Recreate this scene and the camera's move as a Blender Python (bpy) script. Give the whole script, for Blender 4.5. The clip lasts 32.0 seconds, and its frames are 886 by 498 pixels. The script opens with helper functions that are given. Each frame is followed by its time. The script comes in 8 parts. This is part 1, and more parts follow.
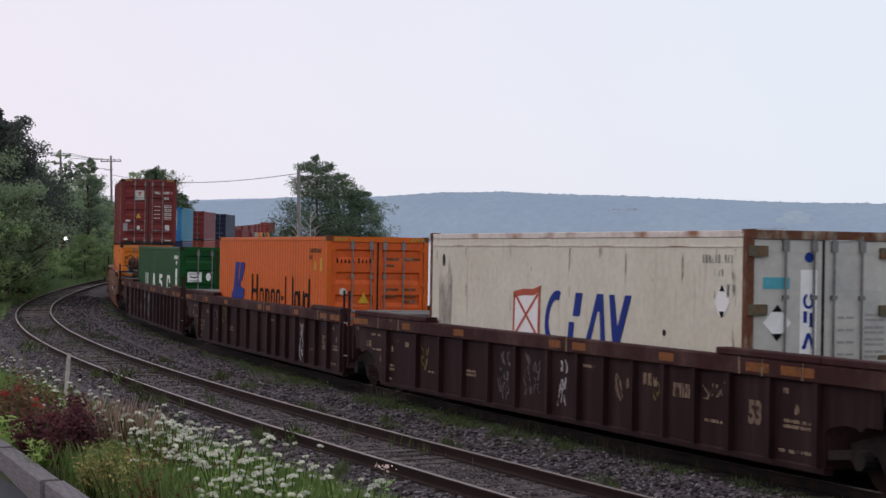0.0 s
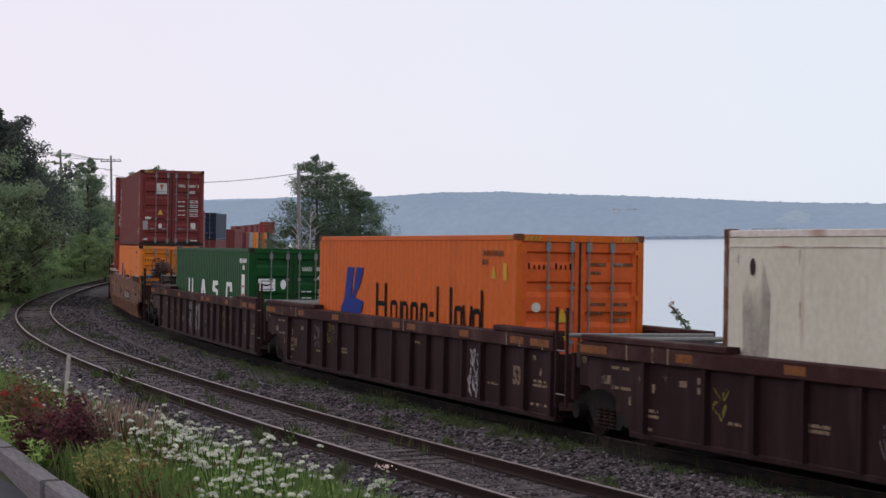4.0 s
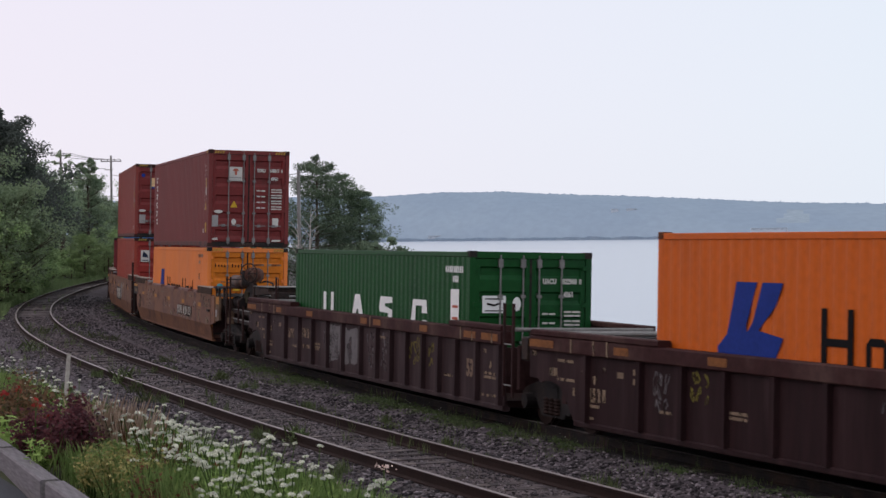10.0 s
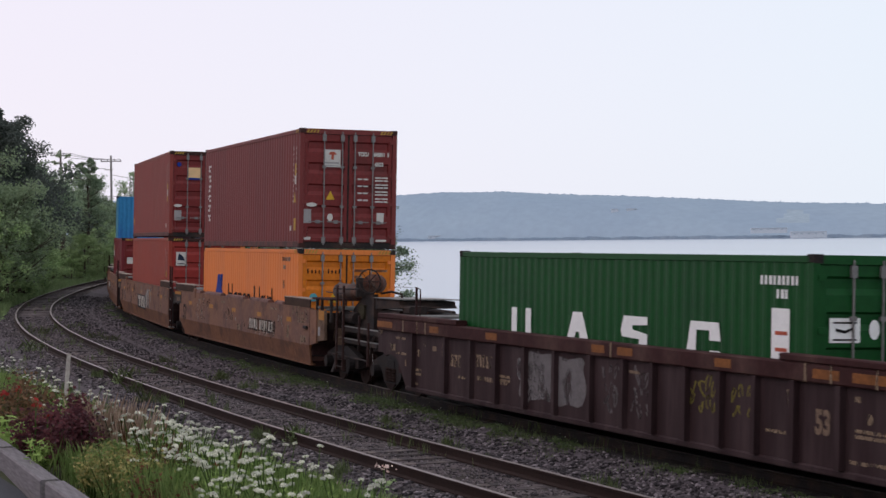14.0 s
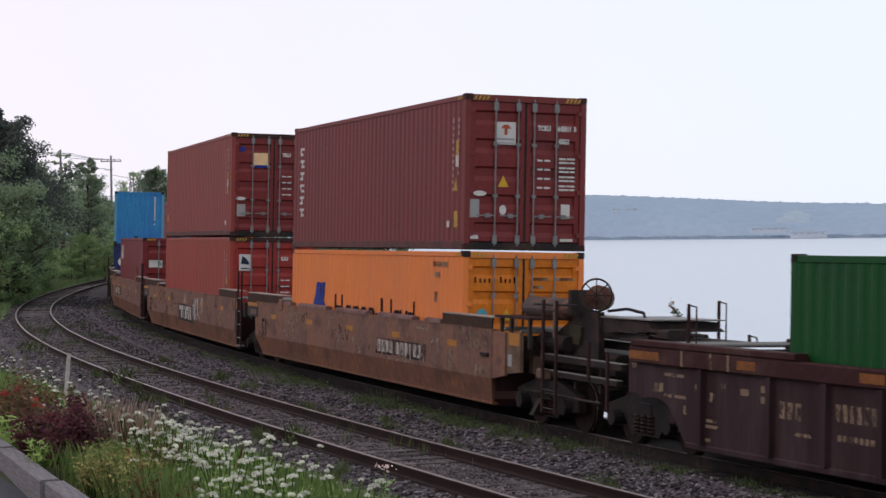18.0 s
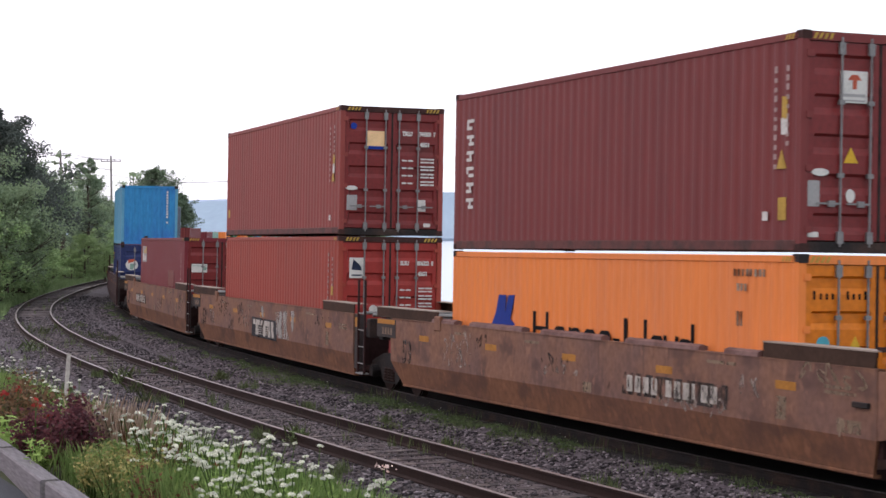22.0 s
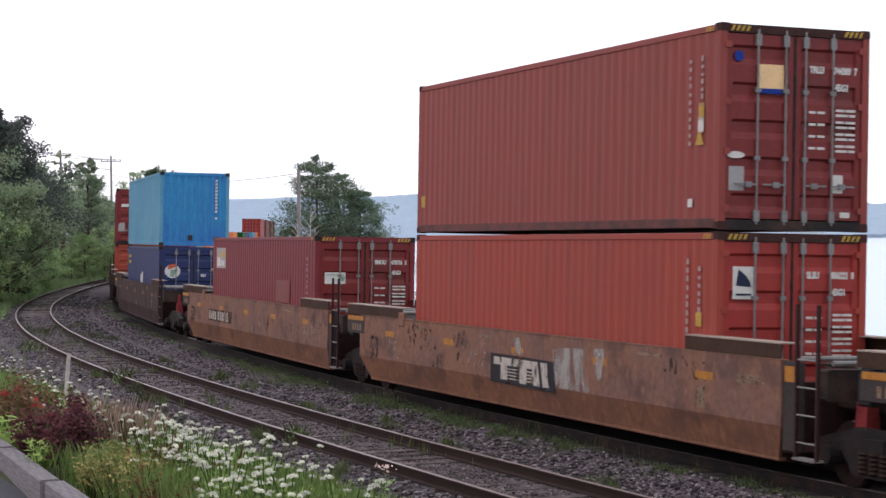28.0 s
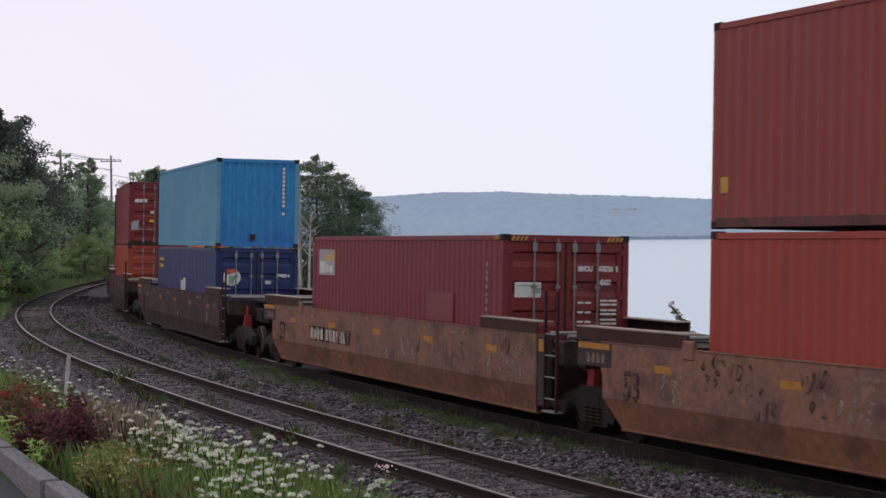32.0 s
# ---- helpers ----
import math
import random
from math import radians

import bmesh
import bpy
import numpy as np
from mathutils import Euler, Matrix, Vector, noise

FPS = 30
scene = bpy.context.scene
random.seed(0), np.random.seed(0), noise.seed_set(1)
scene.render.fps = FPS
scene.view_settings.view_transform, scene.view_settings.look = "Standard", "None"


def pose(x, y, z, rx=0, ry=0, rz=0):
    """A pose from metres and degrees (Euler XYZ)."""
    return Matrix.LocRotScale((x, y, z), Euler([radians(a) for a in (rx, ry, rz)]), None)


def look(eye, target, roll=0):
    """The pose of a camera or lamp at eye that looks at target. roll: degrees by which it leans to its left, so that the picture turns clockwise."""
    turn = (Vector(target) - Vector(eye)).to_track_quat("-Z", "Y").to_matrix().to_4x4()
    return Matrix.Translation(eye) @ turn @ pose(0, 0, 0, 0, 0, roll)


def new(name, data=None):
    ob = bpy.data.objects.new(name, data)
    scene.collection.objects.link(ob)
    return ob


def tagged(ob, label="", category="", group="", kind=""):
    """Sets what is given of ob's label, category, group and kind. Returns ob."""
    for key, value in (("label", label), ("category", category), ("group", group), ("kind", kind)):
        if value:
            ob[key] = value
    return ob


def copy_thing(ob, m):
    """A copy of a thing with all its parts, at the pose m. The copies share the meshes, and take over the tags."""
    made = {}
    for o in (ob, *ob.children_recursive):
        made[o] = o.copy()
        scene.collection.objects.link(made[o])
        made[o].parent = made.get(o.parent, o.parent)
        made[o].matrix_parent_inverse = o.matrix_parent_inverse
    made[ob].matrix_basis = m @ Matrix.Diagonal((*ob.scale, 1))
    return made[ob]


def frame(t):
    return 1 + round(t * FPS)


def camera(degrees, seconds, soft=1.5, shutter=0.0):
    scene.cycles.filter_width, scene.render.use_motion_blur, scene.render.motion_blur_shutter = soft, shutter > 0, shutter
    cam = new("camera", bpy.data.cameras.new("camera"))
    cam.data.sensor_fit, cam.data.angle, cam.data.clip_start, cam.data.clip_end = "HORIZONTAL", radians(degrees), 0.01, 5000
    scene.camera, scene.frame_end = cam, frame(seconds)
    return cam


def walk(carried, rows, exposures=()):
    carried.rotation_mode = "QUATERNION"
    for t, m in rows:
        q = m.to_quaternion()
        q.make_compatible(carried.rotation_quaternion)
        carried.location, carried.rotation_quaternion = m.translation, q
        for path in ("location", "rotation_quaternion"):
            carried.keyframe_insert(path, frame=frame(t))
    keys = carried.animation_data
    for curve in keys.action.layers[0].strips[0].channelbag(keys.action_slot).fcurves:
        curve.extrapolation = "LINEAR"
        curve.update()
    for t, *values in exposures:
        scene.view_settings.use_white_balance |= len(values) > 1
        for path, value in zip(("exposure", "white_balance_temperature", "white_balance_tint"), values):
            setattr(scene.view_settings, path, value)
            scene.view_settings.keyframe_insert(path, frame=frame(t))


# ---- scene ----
# ---- camera: fixed on a tripod beside the road ----
EYE = Vector((0.0, 0.0, 3.311))
PITCH, ROLL = -0.00820, -0.762
cam = camera(25.44, 32.0, soft=1.5, shutter=0.5)
STAND = look(EYE, EYE + Vector((0.0, math.cos(PITCH), math.sin(PITCH))), ROLL)
walk(cam, [(0.0, STAND), (32.0, STAND)], exposures=[(t, e, 6500, 14) for t, e in ((0.0, -0.15), (10.0, -0.12), (14.0, -0.08), (17.0, 0.0), (19.0, 0.1), (20.0, 0.4), (21.0, 0.62), (23.0, 0.55), (25.0, 0.46), (28.0, 0.56), (29.0, 0.42), (30.0, 0.15), (31.0, 0.02), (32.0, -0.08))])

# ---- daylight: a bright overcast evening over the bay ----
world = bpy.data.worlds.new("overcast_sky")
scene.world = world
world.use_nodes = True
wn, wl = world.node_tree.nodes, world.node_tree.links
wn.clear()
w_out, w_bg = wn.new("ShaderNodeOutputWorld"), wn.new("ShaderNodeBackground")
w_sky, w_mix, w_grad = wn.new("ShaderNodeTexSky"), wn.new("ShaderNodeMixRGB"), wn.new("ShaderNodeMixRGB")
w_co, w_sep, w_map = wn.new("ShaderNodeTexCoord"), wn.new("ShaderNodeSeparateXYZ"), wn.new("ShaderNodeMapRange")
w_sky.sky_type, w_sky.sun_disc = "NISHITA", False
w_sky.sun_elevation, w_sky.sun_rotation = radians(35), radians(150)
w_bg.inputs["Strength"].default_value = 0.105
w_mix.inputs[0].default_value = 0.92
w_map.inputs["From Min"].default_value, w_map.inputs["From Max"].default_value = -0.25, 0.3
w_grad.inputs[1].default_value = (9.3, 8.85, 9.75, 1)
w_grad.inputs[2].default_value = (8.25, 9.25, 10.05, 1)
wl.new(w_co.outputs["Generated"], w_sep.inputs[0])
wl.new(w_sep.outputs["X"], w_map.inputs["Value"])
wl.new(w_map.outputs[0], w_grad.inputs[0])
wl.new(w_sky.outputs[0], w_mix.inputs[1])
wl.new(w_grad.outputs[0], w_mix.inputs[2])
wl.new(w_mix.outputs[0], w_bg.inputs["Color"])
wl.new(w_bg.outputs[0], w_out.inputs[0])
sun_data = bpy.data.lights.new("sun", "SUN")
sun_data.energy, sun_data.angle, sun_data.color = 0.35, radians(30), (1.0, 0.96, 0.92)
sun = new("sun", sun_data)
sun.matrix_world = look((-60, -30, 70), (0, 0, 0))
# ---- materials ----
def mat(name, col, rough=0.7, metal=0.0, var=0.25, scale=1.5, fine=40.0, bump=0.15, col2=None, amount=0.5, rnd=0.0, spec=0.14, stretch=(1, 1, 1)):
    """A surface of one colour with wear at two scales; col2 comes through in patches, rnd varies it from piece to piece."""
    m = bpy.data.materials.new(name)
    m.use_nodes = True
    n, l = m.node_tree.nodes, m.node_tree.links
    b = n["Principled BSDF"]
    b.inputs["Roughness"].default_value, b.inputs["Metallic"].default_value = rough, metal
    b.inputs["Specular IOR Level"].default_value = spec
    co, mp = n.new("ShaderNodeTexCoord"), n.new("ShaderNodeMapping")
    mp.inputs["Scale"].default_value = stretch
    l.new(co.outputs["Object"], mp.inputs[0])
    big, small = n.new("ShaderNodeTexNoise"), n.new("ShaderNodeTexNoise")
    big.inputs["Scale"].default_value, big.inputs["Detail"].default_value = scale, 6
    small.inputs["Scale"].default_value, small.inputs["Detail"].default_value = fine, 4
    l.new(mp.outputs[0], big.inputs["Vector"]), l.new(mp.outputs[0], small.inputs["Vector"])
    ramp = n.new("ShaderNodeValToRGB")
    ramp.color_ramp.elements[0].position, ramp.color_ramp.elements[1].position = 0.62 - 0.3 * amount, 0.72 - 0.1 * amount
    l.new(big.outputs["Fac"], ramp.inputs[0])
    mix = n.new("ShaderNodeMixRGB")
    mix.inputs[1].default_value = (*col, 1)
    mix.inputs[2].default_value = (*(col2 or [c * (1 - var) for c in col]), 1)
    l.new(ramp.outputs[0], mix.inputs[0])
    val = n.new("ShaderNodeMapRange")
    val.inputs["From Min"].default_value, val.inputs["From Max"].default_value = 0.25, 0.75
    val.inputs["To Min"].default_value, val.inputs["To Max"].default_value = 1 - var, 1 + var
    l.new(small.outputs["Fac"], val.inputs["Value"])
    hsv = n.new("ShaderNodeHueSaturation")
    l.new(mix.outputs[0], hsv.inputs["Color"])
    if rnd:
        info, r2, mul = n.new("ShaderNodeObjectInfo"), n.new("ShaderNodeMapRange"), n.new("ShaderNodeMath")
        r2.inputs["To Min"].default_value, r2.inputs["To Max"].default_value = 1 - rnd, 1 + rnd
        mul.operation = "MULTIPLY"
        l.new(info.outputs["Random"], r2.inputs["Value"])
        l.new(r2.outputs[0], mul.inputs[0]), l.new(val.outputs[0], mul.inputs[1])
        l.new(mul.outputs[0], hsv.inputs["Value"])
    else:
        l.new(val.outputs[0], hsv.inputs["Value"])
    l.new(hsv.outputs[0], b.inputs["Base Color"])
    if bump:
        bm = n.new("ShaderNodeBump")
        bm.inputs["Strength"].default_value, bm.inputs["Distance"].default_value = bump, 0.02
        l.new(small.outputs["Fac"], bm.inputs["Height"])
        l.new(bm.outputs[0], b.inputs["Normal"])
    return m


def leafy(name, dark, light, rough=0.6, thin=0.4):
    """Foliage: every leaf clump has a tone of its own between two greens."""
    m = bpy.data.materials.new(name)
    m.use_nodes = True
    n, l = m.node_tree.nodes, m.node_tree.links
    b = n["Principled BSDF"]
    b.inputs["Roughness"].default_value = rough
    b.inputs["Specular IOR Level"].default_value = 0.2
    geo, mix, info, hsv, mr = (n.new("ShaderNode" + k) for k in ("NewGeometry", "MixRGB", "ObjectInfo", "HueSaturation", "MapRange"))
    mix.inputs[1].default_value, mix.inputs[2].default_value = (*dark, 1), (*light, 1)
    l.new(geo.outputs["Random Per Island"], mix.inputs[0])
    mr.inputs["To Min"].default_value, mr.inputs["To Max"].default_value = 0.8, 1.2
    l.new(info.outputs["Random"], mr.inputs["Value"])
    l.new(mr.outputs[0], hsv.inputs["Value"]), l.new(mix.outputs[0], hsv.inputs["Color"])
    l.new(hsv.outputs[0], b.inputs["Base Color"])
    if thin:
        tr, mx, out = n.new("ShaderNodeBsdfTranslucent"), n.new("ShaderNodeMixShader"), n["Material Output"]
        mx.inputs[0].default_value = thin
        l.new(hsv.outputs[0], tr.inputs[0])
        l.new(b.outputs[0], mx.inputs[1]), l.new(tr.outputs[0], mx.inputs[2]), l.new(mx.outputs[0], out.inputs[0])
    return m


def crushed(name, dark, light, power=2.6):
    """Crushed stone: most pieces dark, a few pale."""
    m = leafy(name, dark, light, 0.9, 0.0)
    n, l = m.node_tree.nodes, m.node_tree.links
    geo, pw = n["Geometry"], n.new("ShaderNodeMath")
    pw.operation = "POWER"
    pw.inputs[1].default_value = power
    l.new(geo.outputs["Random Per Island"], pw.inputs[0])
    mixer = [k for k in n if k.bl_idname == "ShaderNodeMixRGB"][0]
    l.new(pw.outputs[0], mixer.inputs[0])
    return m


def worn(name, col, cover=0.5, scale=5.0, stretch=(1, 1, 0.5), rough=0.7):
    """Thin paint that is rubbed off in places, so that the surface under it shows."""
    m = mat(name, col, rough, var=0.2, scale=3, fine=18, bump=0)
    n, l = m.node_tree.nodes, m.node_tree.links
    co, mp, nz, rp = n.new("ShaderNodeTexCoord"), n.new("ShaderNodeMapping"), n.new("ShaderNodeTexNoise"), n.new("ShaderNodeMapRange")
    mp.inputs["Scale"].default_value = stretch
    nz.inputs["Scale"].default_value, nz.inputs["Detail"].default_value = scale, 5
    rp.inputs["From Min"].default_value, rp.inputs["From Max"].default_value = 0.62 - 0.35 * cover, 0.78 - 0.35 * cover
    rp.inputs["To Min"].default_value, rp.inputs["To Max"].default_value = 0.0, min(1.0, 0.45 + 0.6 * cover)
    tr, mx = n.new("ShaderNodeBsdfTransparent"), n.new("ShaderNodeMixShader")
    l.new(co.outputs["Object"], mp.inputs[0]), l.new(mp.outputs[0], nz.inputs["Vector"]), l.new(nz.outputs["Fac"], rp.inputs["Value"])
    l.new(rp.outputs[0], mx.inputs[0]), l.new(tr.outputs[0], mx.inputs[1]), l.new(n["Principled BSDF"].outputs[0], mx.inputs[2])
    l.new(mx.outputs[0], n["Material Output"].inputs[0])
    return m


def stained(name, col, col2, dark, scale=0.9, strong=1.0):
    """Weathered plate: two tones in broad patches, dark smudges and small bare scuffs over them."""
    m = mat(name, col, 0.8, var=0.2 * strong, scale=scale, fine=9, bump=0.1, col2=col2, amount=0.7)
    n, l = m.node_tree.nodes, m.node_tree.links
    b = n["Principled BSDF"]
    src = b.inputs["Base Color"].links[0].from_socket
    co = n.new("ShaderNodeTexCoord")
    for sc, lo, hi, c, k, st in ((1.7, 0.53, 0.68, dark, 0.75 * strong * strong, (1, 1, 1.3)), (5.5, 0.6, 0.68, [v * (1 + 0.5 * strong * strong) for v in col], 0.5 * strong, (1, 1, 0.6)), (3.0, 0.6, 0.72, dark, 0.6, (2.2, 2.2, 0.25))):
        mp, nz, rp, mx = (n.new("ShaderNode" + q) for q in ("Mapping", "TexNoise", "MapRange", "MixRGB"))
        mp.inputs["Scale"].default_value, mp.inputs["Location"].default_value = st, (sc * 3.1, 0, sc)
        nz.inputs["Scale"].default_value, nz.inputs["Detail"].default_value = sc, 6
        rp.inputs["From Min"].default_value, rp.inputs["From Max"].default_value, rp.inputs["To Max"].default_value = lo, hi, k
        mx.inputs[2].default_value = (*c, 1)
        l.new(co.outputs["Object"], mp.inputs[0]), l.new(mp.outputs[0], nz.inputs["Vector"]), l.new(nz.outputs["Fac"], rp.inputs["Value"])
        l.new(rp.outputs[0], mx.inputs[0]), l.new(src, mx.inputs[1])
        src = mx.outputs[0]
    l.new(src, b.inputs["Base Color"])
    return m


M_BROWN = mat("faded_brown_paint", (0.16, 0.036, 0.034), 0.55, var=0.1, scale=1.2, fine=9, bump=0.06, col2=(0.14, 0.035, 0.034), stretch=(1, 1, 0.12))
M_REDBROWN = mat("red_brown_paint", (0.22, 0.05, 0.042), 0.55, var=0.1, scale=1.2, fine=9, bump=0.06, col2=(0.2, 0.052, 0.042), stretch=(1, 1, 0.12))
M_DOORRED = mat("dark_red_door_paint", (0.15, 0.018, 0.017), 0.42, var=0.15, scale=0.9, fine=12, bump=0.05, col2=(0.1, 0.02, 0.018), spec=0.24)
M_BRICKRED = mat("bright_red_brown_paint", (0.27, 0.05, 0.034), 0.55, var=0.1, scale=1.2, fine=9, bump=0.06, col2=(0.235, 0.05, 0.036), stretch=(1, 1, 0.12))
M_GRIMYPOST = mat("grimy_red_brown_post", (0.115, 0.042, 0.037), 0.65, var=0.25, scale=3, fine=15, bump=0.1, col2=(0.065, 0.034, 0.03), amount=0.6)
M_DARKCAST = mat("dark_brown_casting", (0.045, 0.02, 0.017), 0.75, var=0.25, scale=4, fine=20, bump=0.1)
M_MAROON = mat("maroon_paint", (0.152, 0.026, 0.031), 0.5, var=0.1, scale=1.2, fine=9, bump=0.06, col2=(0.15, 0.031, 0.034), stretch=(1, 1, 0.12))
M_RED = mat("red_paint", (0.27, 0.028, 0.022), 0.5, var=0.12, scale=0.7, fine=9, bump=0.06, spec=0.24)
M_REDORANGE = mat("red_orange_paint", (0.26, 0.05, 0.03), 0.55, var=0.12, scale=0.7, fine=9, bump=0.06)
M_ORANGE = mat("orange_paint", (0.55, 0.11, 0.012), 0.5, var=0.1, scale=0.6, fine=9, bump=0.06, col2=(0.46, 0.095, 0.014), amount=0.35)
M_ORANGERED = mat("red_orange_door_paint", (0.56, 0.088, 0.011), 0.48, var=0.12, scale=0.7, fine=10, bump=0.05, col2=(0.46, 0.078, 0.014), amount=0.35, spec=0.24)
M_ORANGE2 = mat("sunbleached_orange_paint", (0.68, 0.2, 0.05), 0.6, var=0.07, scale=0.6, fine=14, bump=0.03, col2=(0.62, 0.19, 0.06), stretch=(1, 1, 0.12))
M_ORANGEDOOR = mat("yellow_orange_door_paint", (0.55, 0.15, 0.006), 0.45, var=0.15, scale=0.9, fine=12, bump=0.05, spec=0.24)
M_GREEN = mat("deep_green_paint", (0.0065, 0.062, 0.0145), 0.45, var=0.15, scale=0.6, fine=9, bump=0.06, col2=(0.008, 0.052, 0.016), amount=0.4, spec=0.12)
M_WHITE = stained("weathered_white_panel", (0.62, 0.6, 0.495), (0.565, 0.54, 0.43), (0.4, 0.33, 0.23), 0.5, 0.42)
M_WHITEDOOR = mat("grey_white_door_panel", (0.46, 0.445, 0.405), 0.5, var=0.1, scale=0.9, fine=8, bump=0.04, col2=(0.34, 0.34, 0.32))
M_BLUE = mat("bright_blue_paint", (0.032, 0.195, 0.39), 0.5, var=0.15, scale=0.9, fine=9, bump=0.06, col2=(0.034, 0.125, 0.36), amount=0.75, stretch=(1, 1, 0.5))
M_BLUESIDE = mat("bleached_blue_paint", (0.075, 0.225, 0.33), 0.6, var=0.12, scale=0.5, fine=9, bump=0.06, col2=(0.1, 0.26, 0.35), amount=0.6)
M_NAVY = mat("navy_paint", (0.016, 0.025, 0.09), 0.5, var=0.15, scale=0.7, fine=9, bump=0.06, spec=0.24)
M_DARKBLUE = mat("dark_blue_paint", (0.015, 0.022, 0.045), 0.5, var=0.15, scale=0.7, fine=9, bump=0.06)
M_PALEGREEN = mat("pale_green_paint", (0.2, 0.3, 0.24), 0.6, var=0.12, scale=0.7, fine=9, bump=0.06)
M_ROOF = mat("dusty_roof", (0.3, 0.27, 0.24), 0.8, var=0.2, scale=0.9, fine=12, bump=0.05)
M_RUSTWHITE = mat("rust_streaked_white_steel", (0.45, 0.41, 0.35), 0.8, var=0.3, scale=3, fine=25, bump=0.15, col2=(0.17, 0.07, 0.035), amount=0.7)
M_RUSTEDGE = mat("rust_stained_steel", (0.14, 0.05, 0.022), 0.85, var=0.35, scale=3, fine=30, bump=0.2, col2=(0.3, 0.26, 0.2))
M_HINGE = mat("grimy_grey_hinge", (0.1, 0.088, 0.06), 0.75, 0.0, var=0.3, scale=6, fine=30, bump=0.15, col2=(0.16, 0.08, 0.04))
M_RUSTPOST = mat("rust_eaten_post", (0.12, 0.05, 0.028), 0.85, var=0.3, scale=4, fine=25, bump=0.2, col2=(0.3, 0.25, 0.19), amount=0.45, stretch=(1, 1, 0.4))
M_PALERAIL = mat("chalky_white_rail", (0.66, 0.6, 0.54), 0.8, var=0.15, scale=2.5, fine=20, bump=0.1, col2=(0.28, 0.14, 0.08), amount=0.45, stretch=(0.5, 1, 1))
M_GALV = mat("galvanised_steel", (0.2, 0.19, 0.185), 0.55, 0.5, var=0.2, scale=4, fine=30, bump=0.05)
M_BLACKSTEEL = mat("grimy_and_shaded_black_steel", (0.017, 0.0135, 0.013), 0.75, 0.0, var=0.35, scale=3, fine=30, bump=0.2, spec=0.2, col2=(0.045, 0.027, 0.021), amount=0.6)
M_BOGIE = mat("oily_cast_steel", (0.0125, 0.0102, 0.0098), 0.7, var=0.35, scale=4, fine=30, bump=0.2, spec=0.2, col2=(0.026, 0.017, 0.014), amount=0.5)
M_GREYSTEEL = mat("dusty_grey_steel", (0.048, 0.039, 0.037), 0.75, 0.1, var=0.25, scale=2.5, fine=25, bump=0.15)
M_TREAD = mat("polished_wheel_tread", (0.5, 0.48, 0.46), 0.3, 0.9, var=0.1, scale=4, fine=30, bump=0.03)
M_WELLBROWN = mat("dull_brown_wagon_paint", (0.0205, 0.0078, 0.0086), 0.72, var=0.25, scale=2.2, fine=12, bump=0.12, spec=0.14, col2=(0.036, 0.0175, 0.018), amount=0.5, stretch=(1, 1, 0.14))
M_WELLDARK = mat("dark_brown_wagon_paint", (0.034, 0.015, 0.0145), 0.75, var=0.25, scale=0.9, fine=12, bump=0.12, spec=0.12, col2=(0.046, 0.024, 0.02))
M_WELLTAN = stained("rust_dusted_tan_paint", (0.2, 0.102, 0.066), (0.15, 0.085, 0.068), (0.085, 0.048, 0.041))
M_WELLRUST = stained("red_rust_lower_plate", (0.18, 0.083, 0.046), (0.14, 0.067, 0.043), (0.085, 0.044, 0.033))
M_WELLMAUVE = stained("dusty_mauve_brown_paint", (0.06, 0.036, 0.035), (0.045, 0.026, 0.026), (0.025, 0.014, 0.014))
M_WELLMAUVE2 = mat("faded_mauve_wagon_paint", (0.03, 0.0155, 0.0165), 0.72, var=0.25, scale=2.0, fine=12, bump=0.12, spec=0.16, col2=(0.05, 0.03, 0.031), amount=0.6, stretch=(1, 1, 0.16))
M_CHORD = mat("chord_red_brown", (0.04, 0.0145, 0.014), 0.75, var=0.25, scale=1.0, fine=10, bump=0.1, spec=0.12, col2=(0.075, 0.04, 0.034))
M_REFLECT = mat("faded_yellow_reflector", (0.36, 0.155, 0.028), 0.6, var=0.2, scale=4, fine=20, bump=0.02)
M_BAR = mat("white_marking_paint", (0.54, 0.52, 0.48), 0.6, var=0.12, scale=5, fine=30, bump=0)
M_BARDIM = mat("dim_cream_marking_paint", (0.18, 0.122, 0.085), 0.7, var=0.3, scale=4, fine=20, bump=0)
M_YELLOW = mat("warning_yellow_paint", (0.55, 0.33, 0.03), 0.55, var=0.15, scale=5, fine=30, bump=0)
M_HAZARD = mat("dull_hazard_yellow", (0.4, 0.25, 0.05), 0.6, var=0.2, scale=6, fine=30, bump=0)
M_BLUEINK = mat("royal_blue_marking", (0.014, 0.035, 0.21), 0.6, var=0.12, scale=3, fine=20, bump=0, spec=0.08)
M_BLACKINK = mat("black_marking", (0.009, 0.008, 0.009), 0.7, var=0.2, scale=3, fine=20, bump=0, spec=0.06)
M_REDINK = mat("faded_red_marking", (0.42, 0.09, 0.05), 0.6, var=0.2, scale=3, fine=20, bump=0)
M_FLAGWHITE = mat("clean_white_sticker", (0.78, 0.78, 0.76), 0.5, var=0.05, scale=4, fine=20, bump=0)
M_TEAL = mat("teal_sticker", (0.08, 0.33, 0.4), 0.5, var=0.1, scale=3, fine=20, bump=0)
M_OLDINK = worn("sun_faded_ink", (0.25, 0.24, 0.22), 0.6, 8)
M_GREYLABEL = mat("grey_sticker", (0.3, 0.29, 0.28), 0.6, var=0.1, scale=5, fine=30, bump=0)
M_PEACH = mat("peach_sticker", (0.72, 0.48, 0.25), 0.5, var=0.1, scale=5, fine=30, bump=0)
M_SPRAYGREY = worn("grey_spray_paint", (0.12, 0.105, 0.105), 0.8, 6)
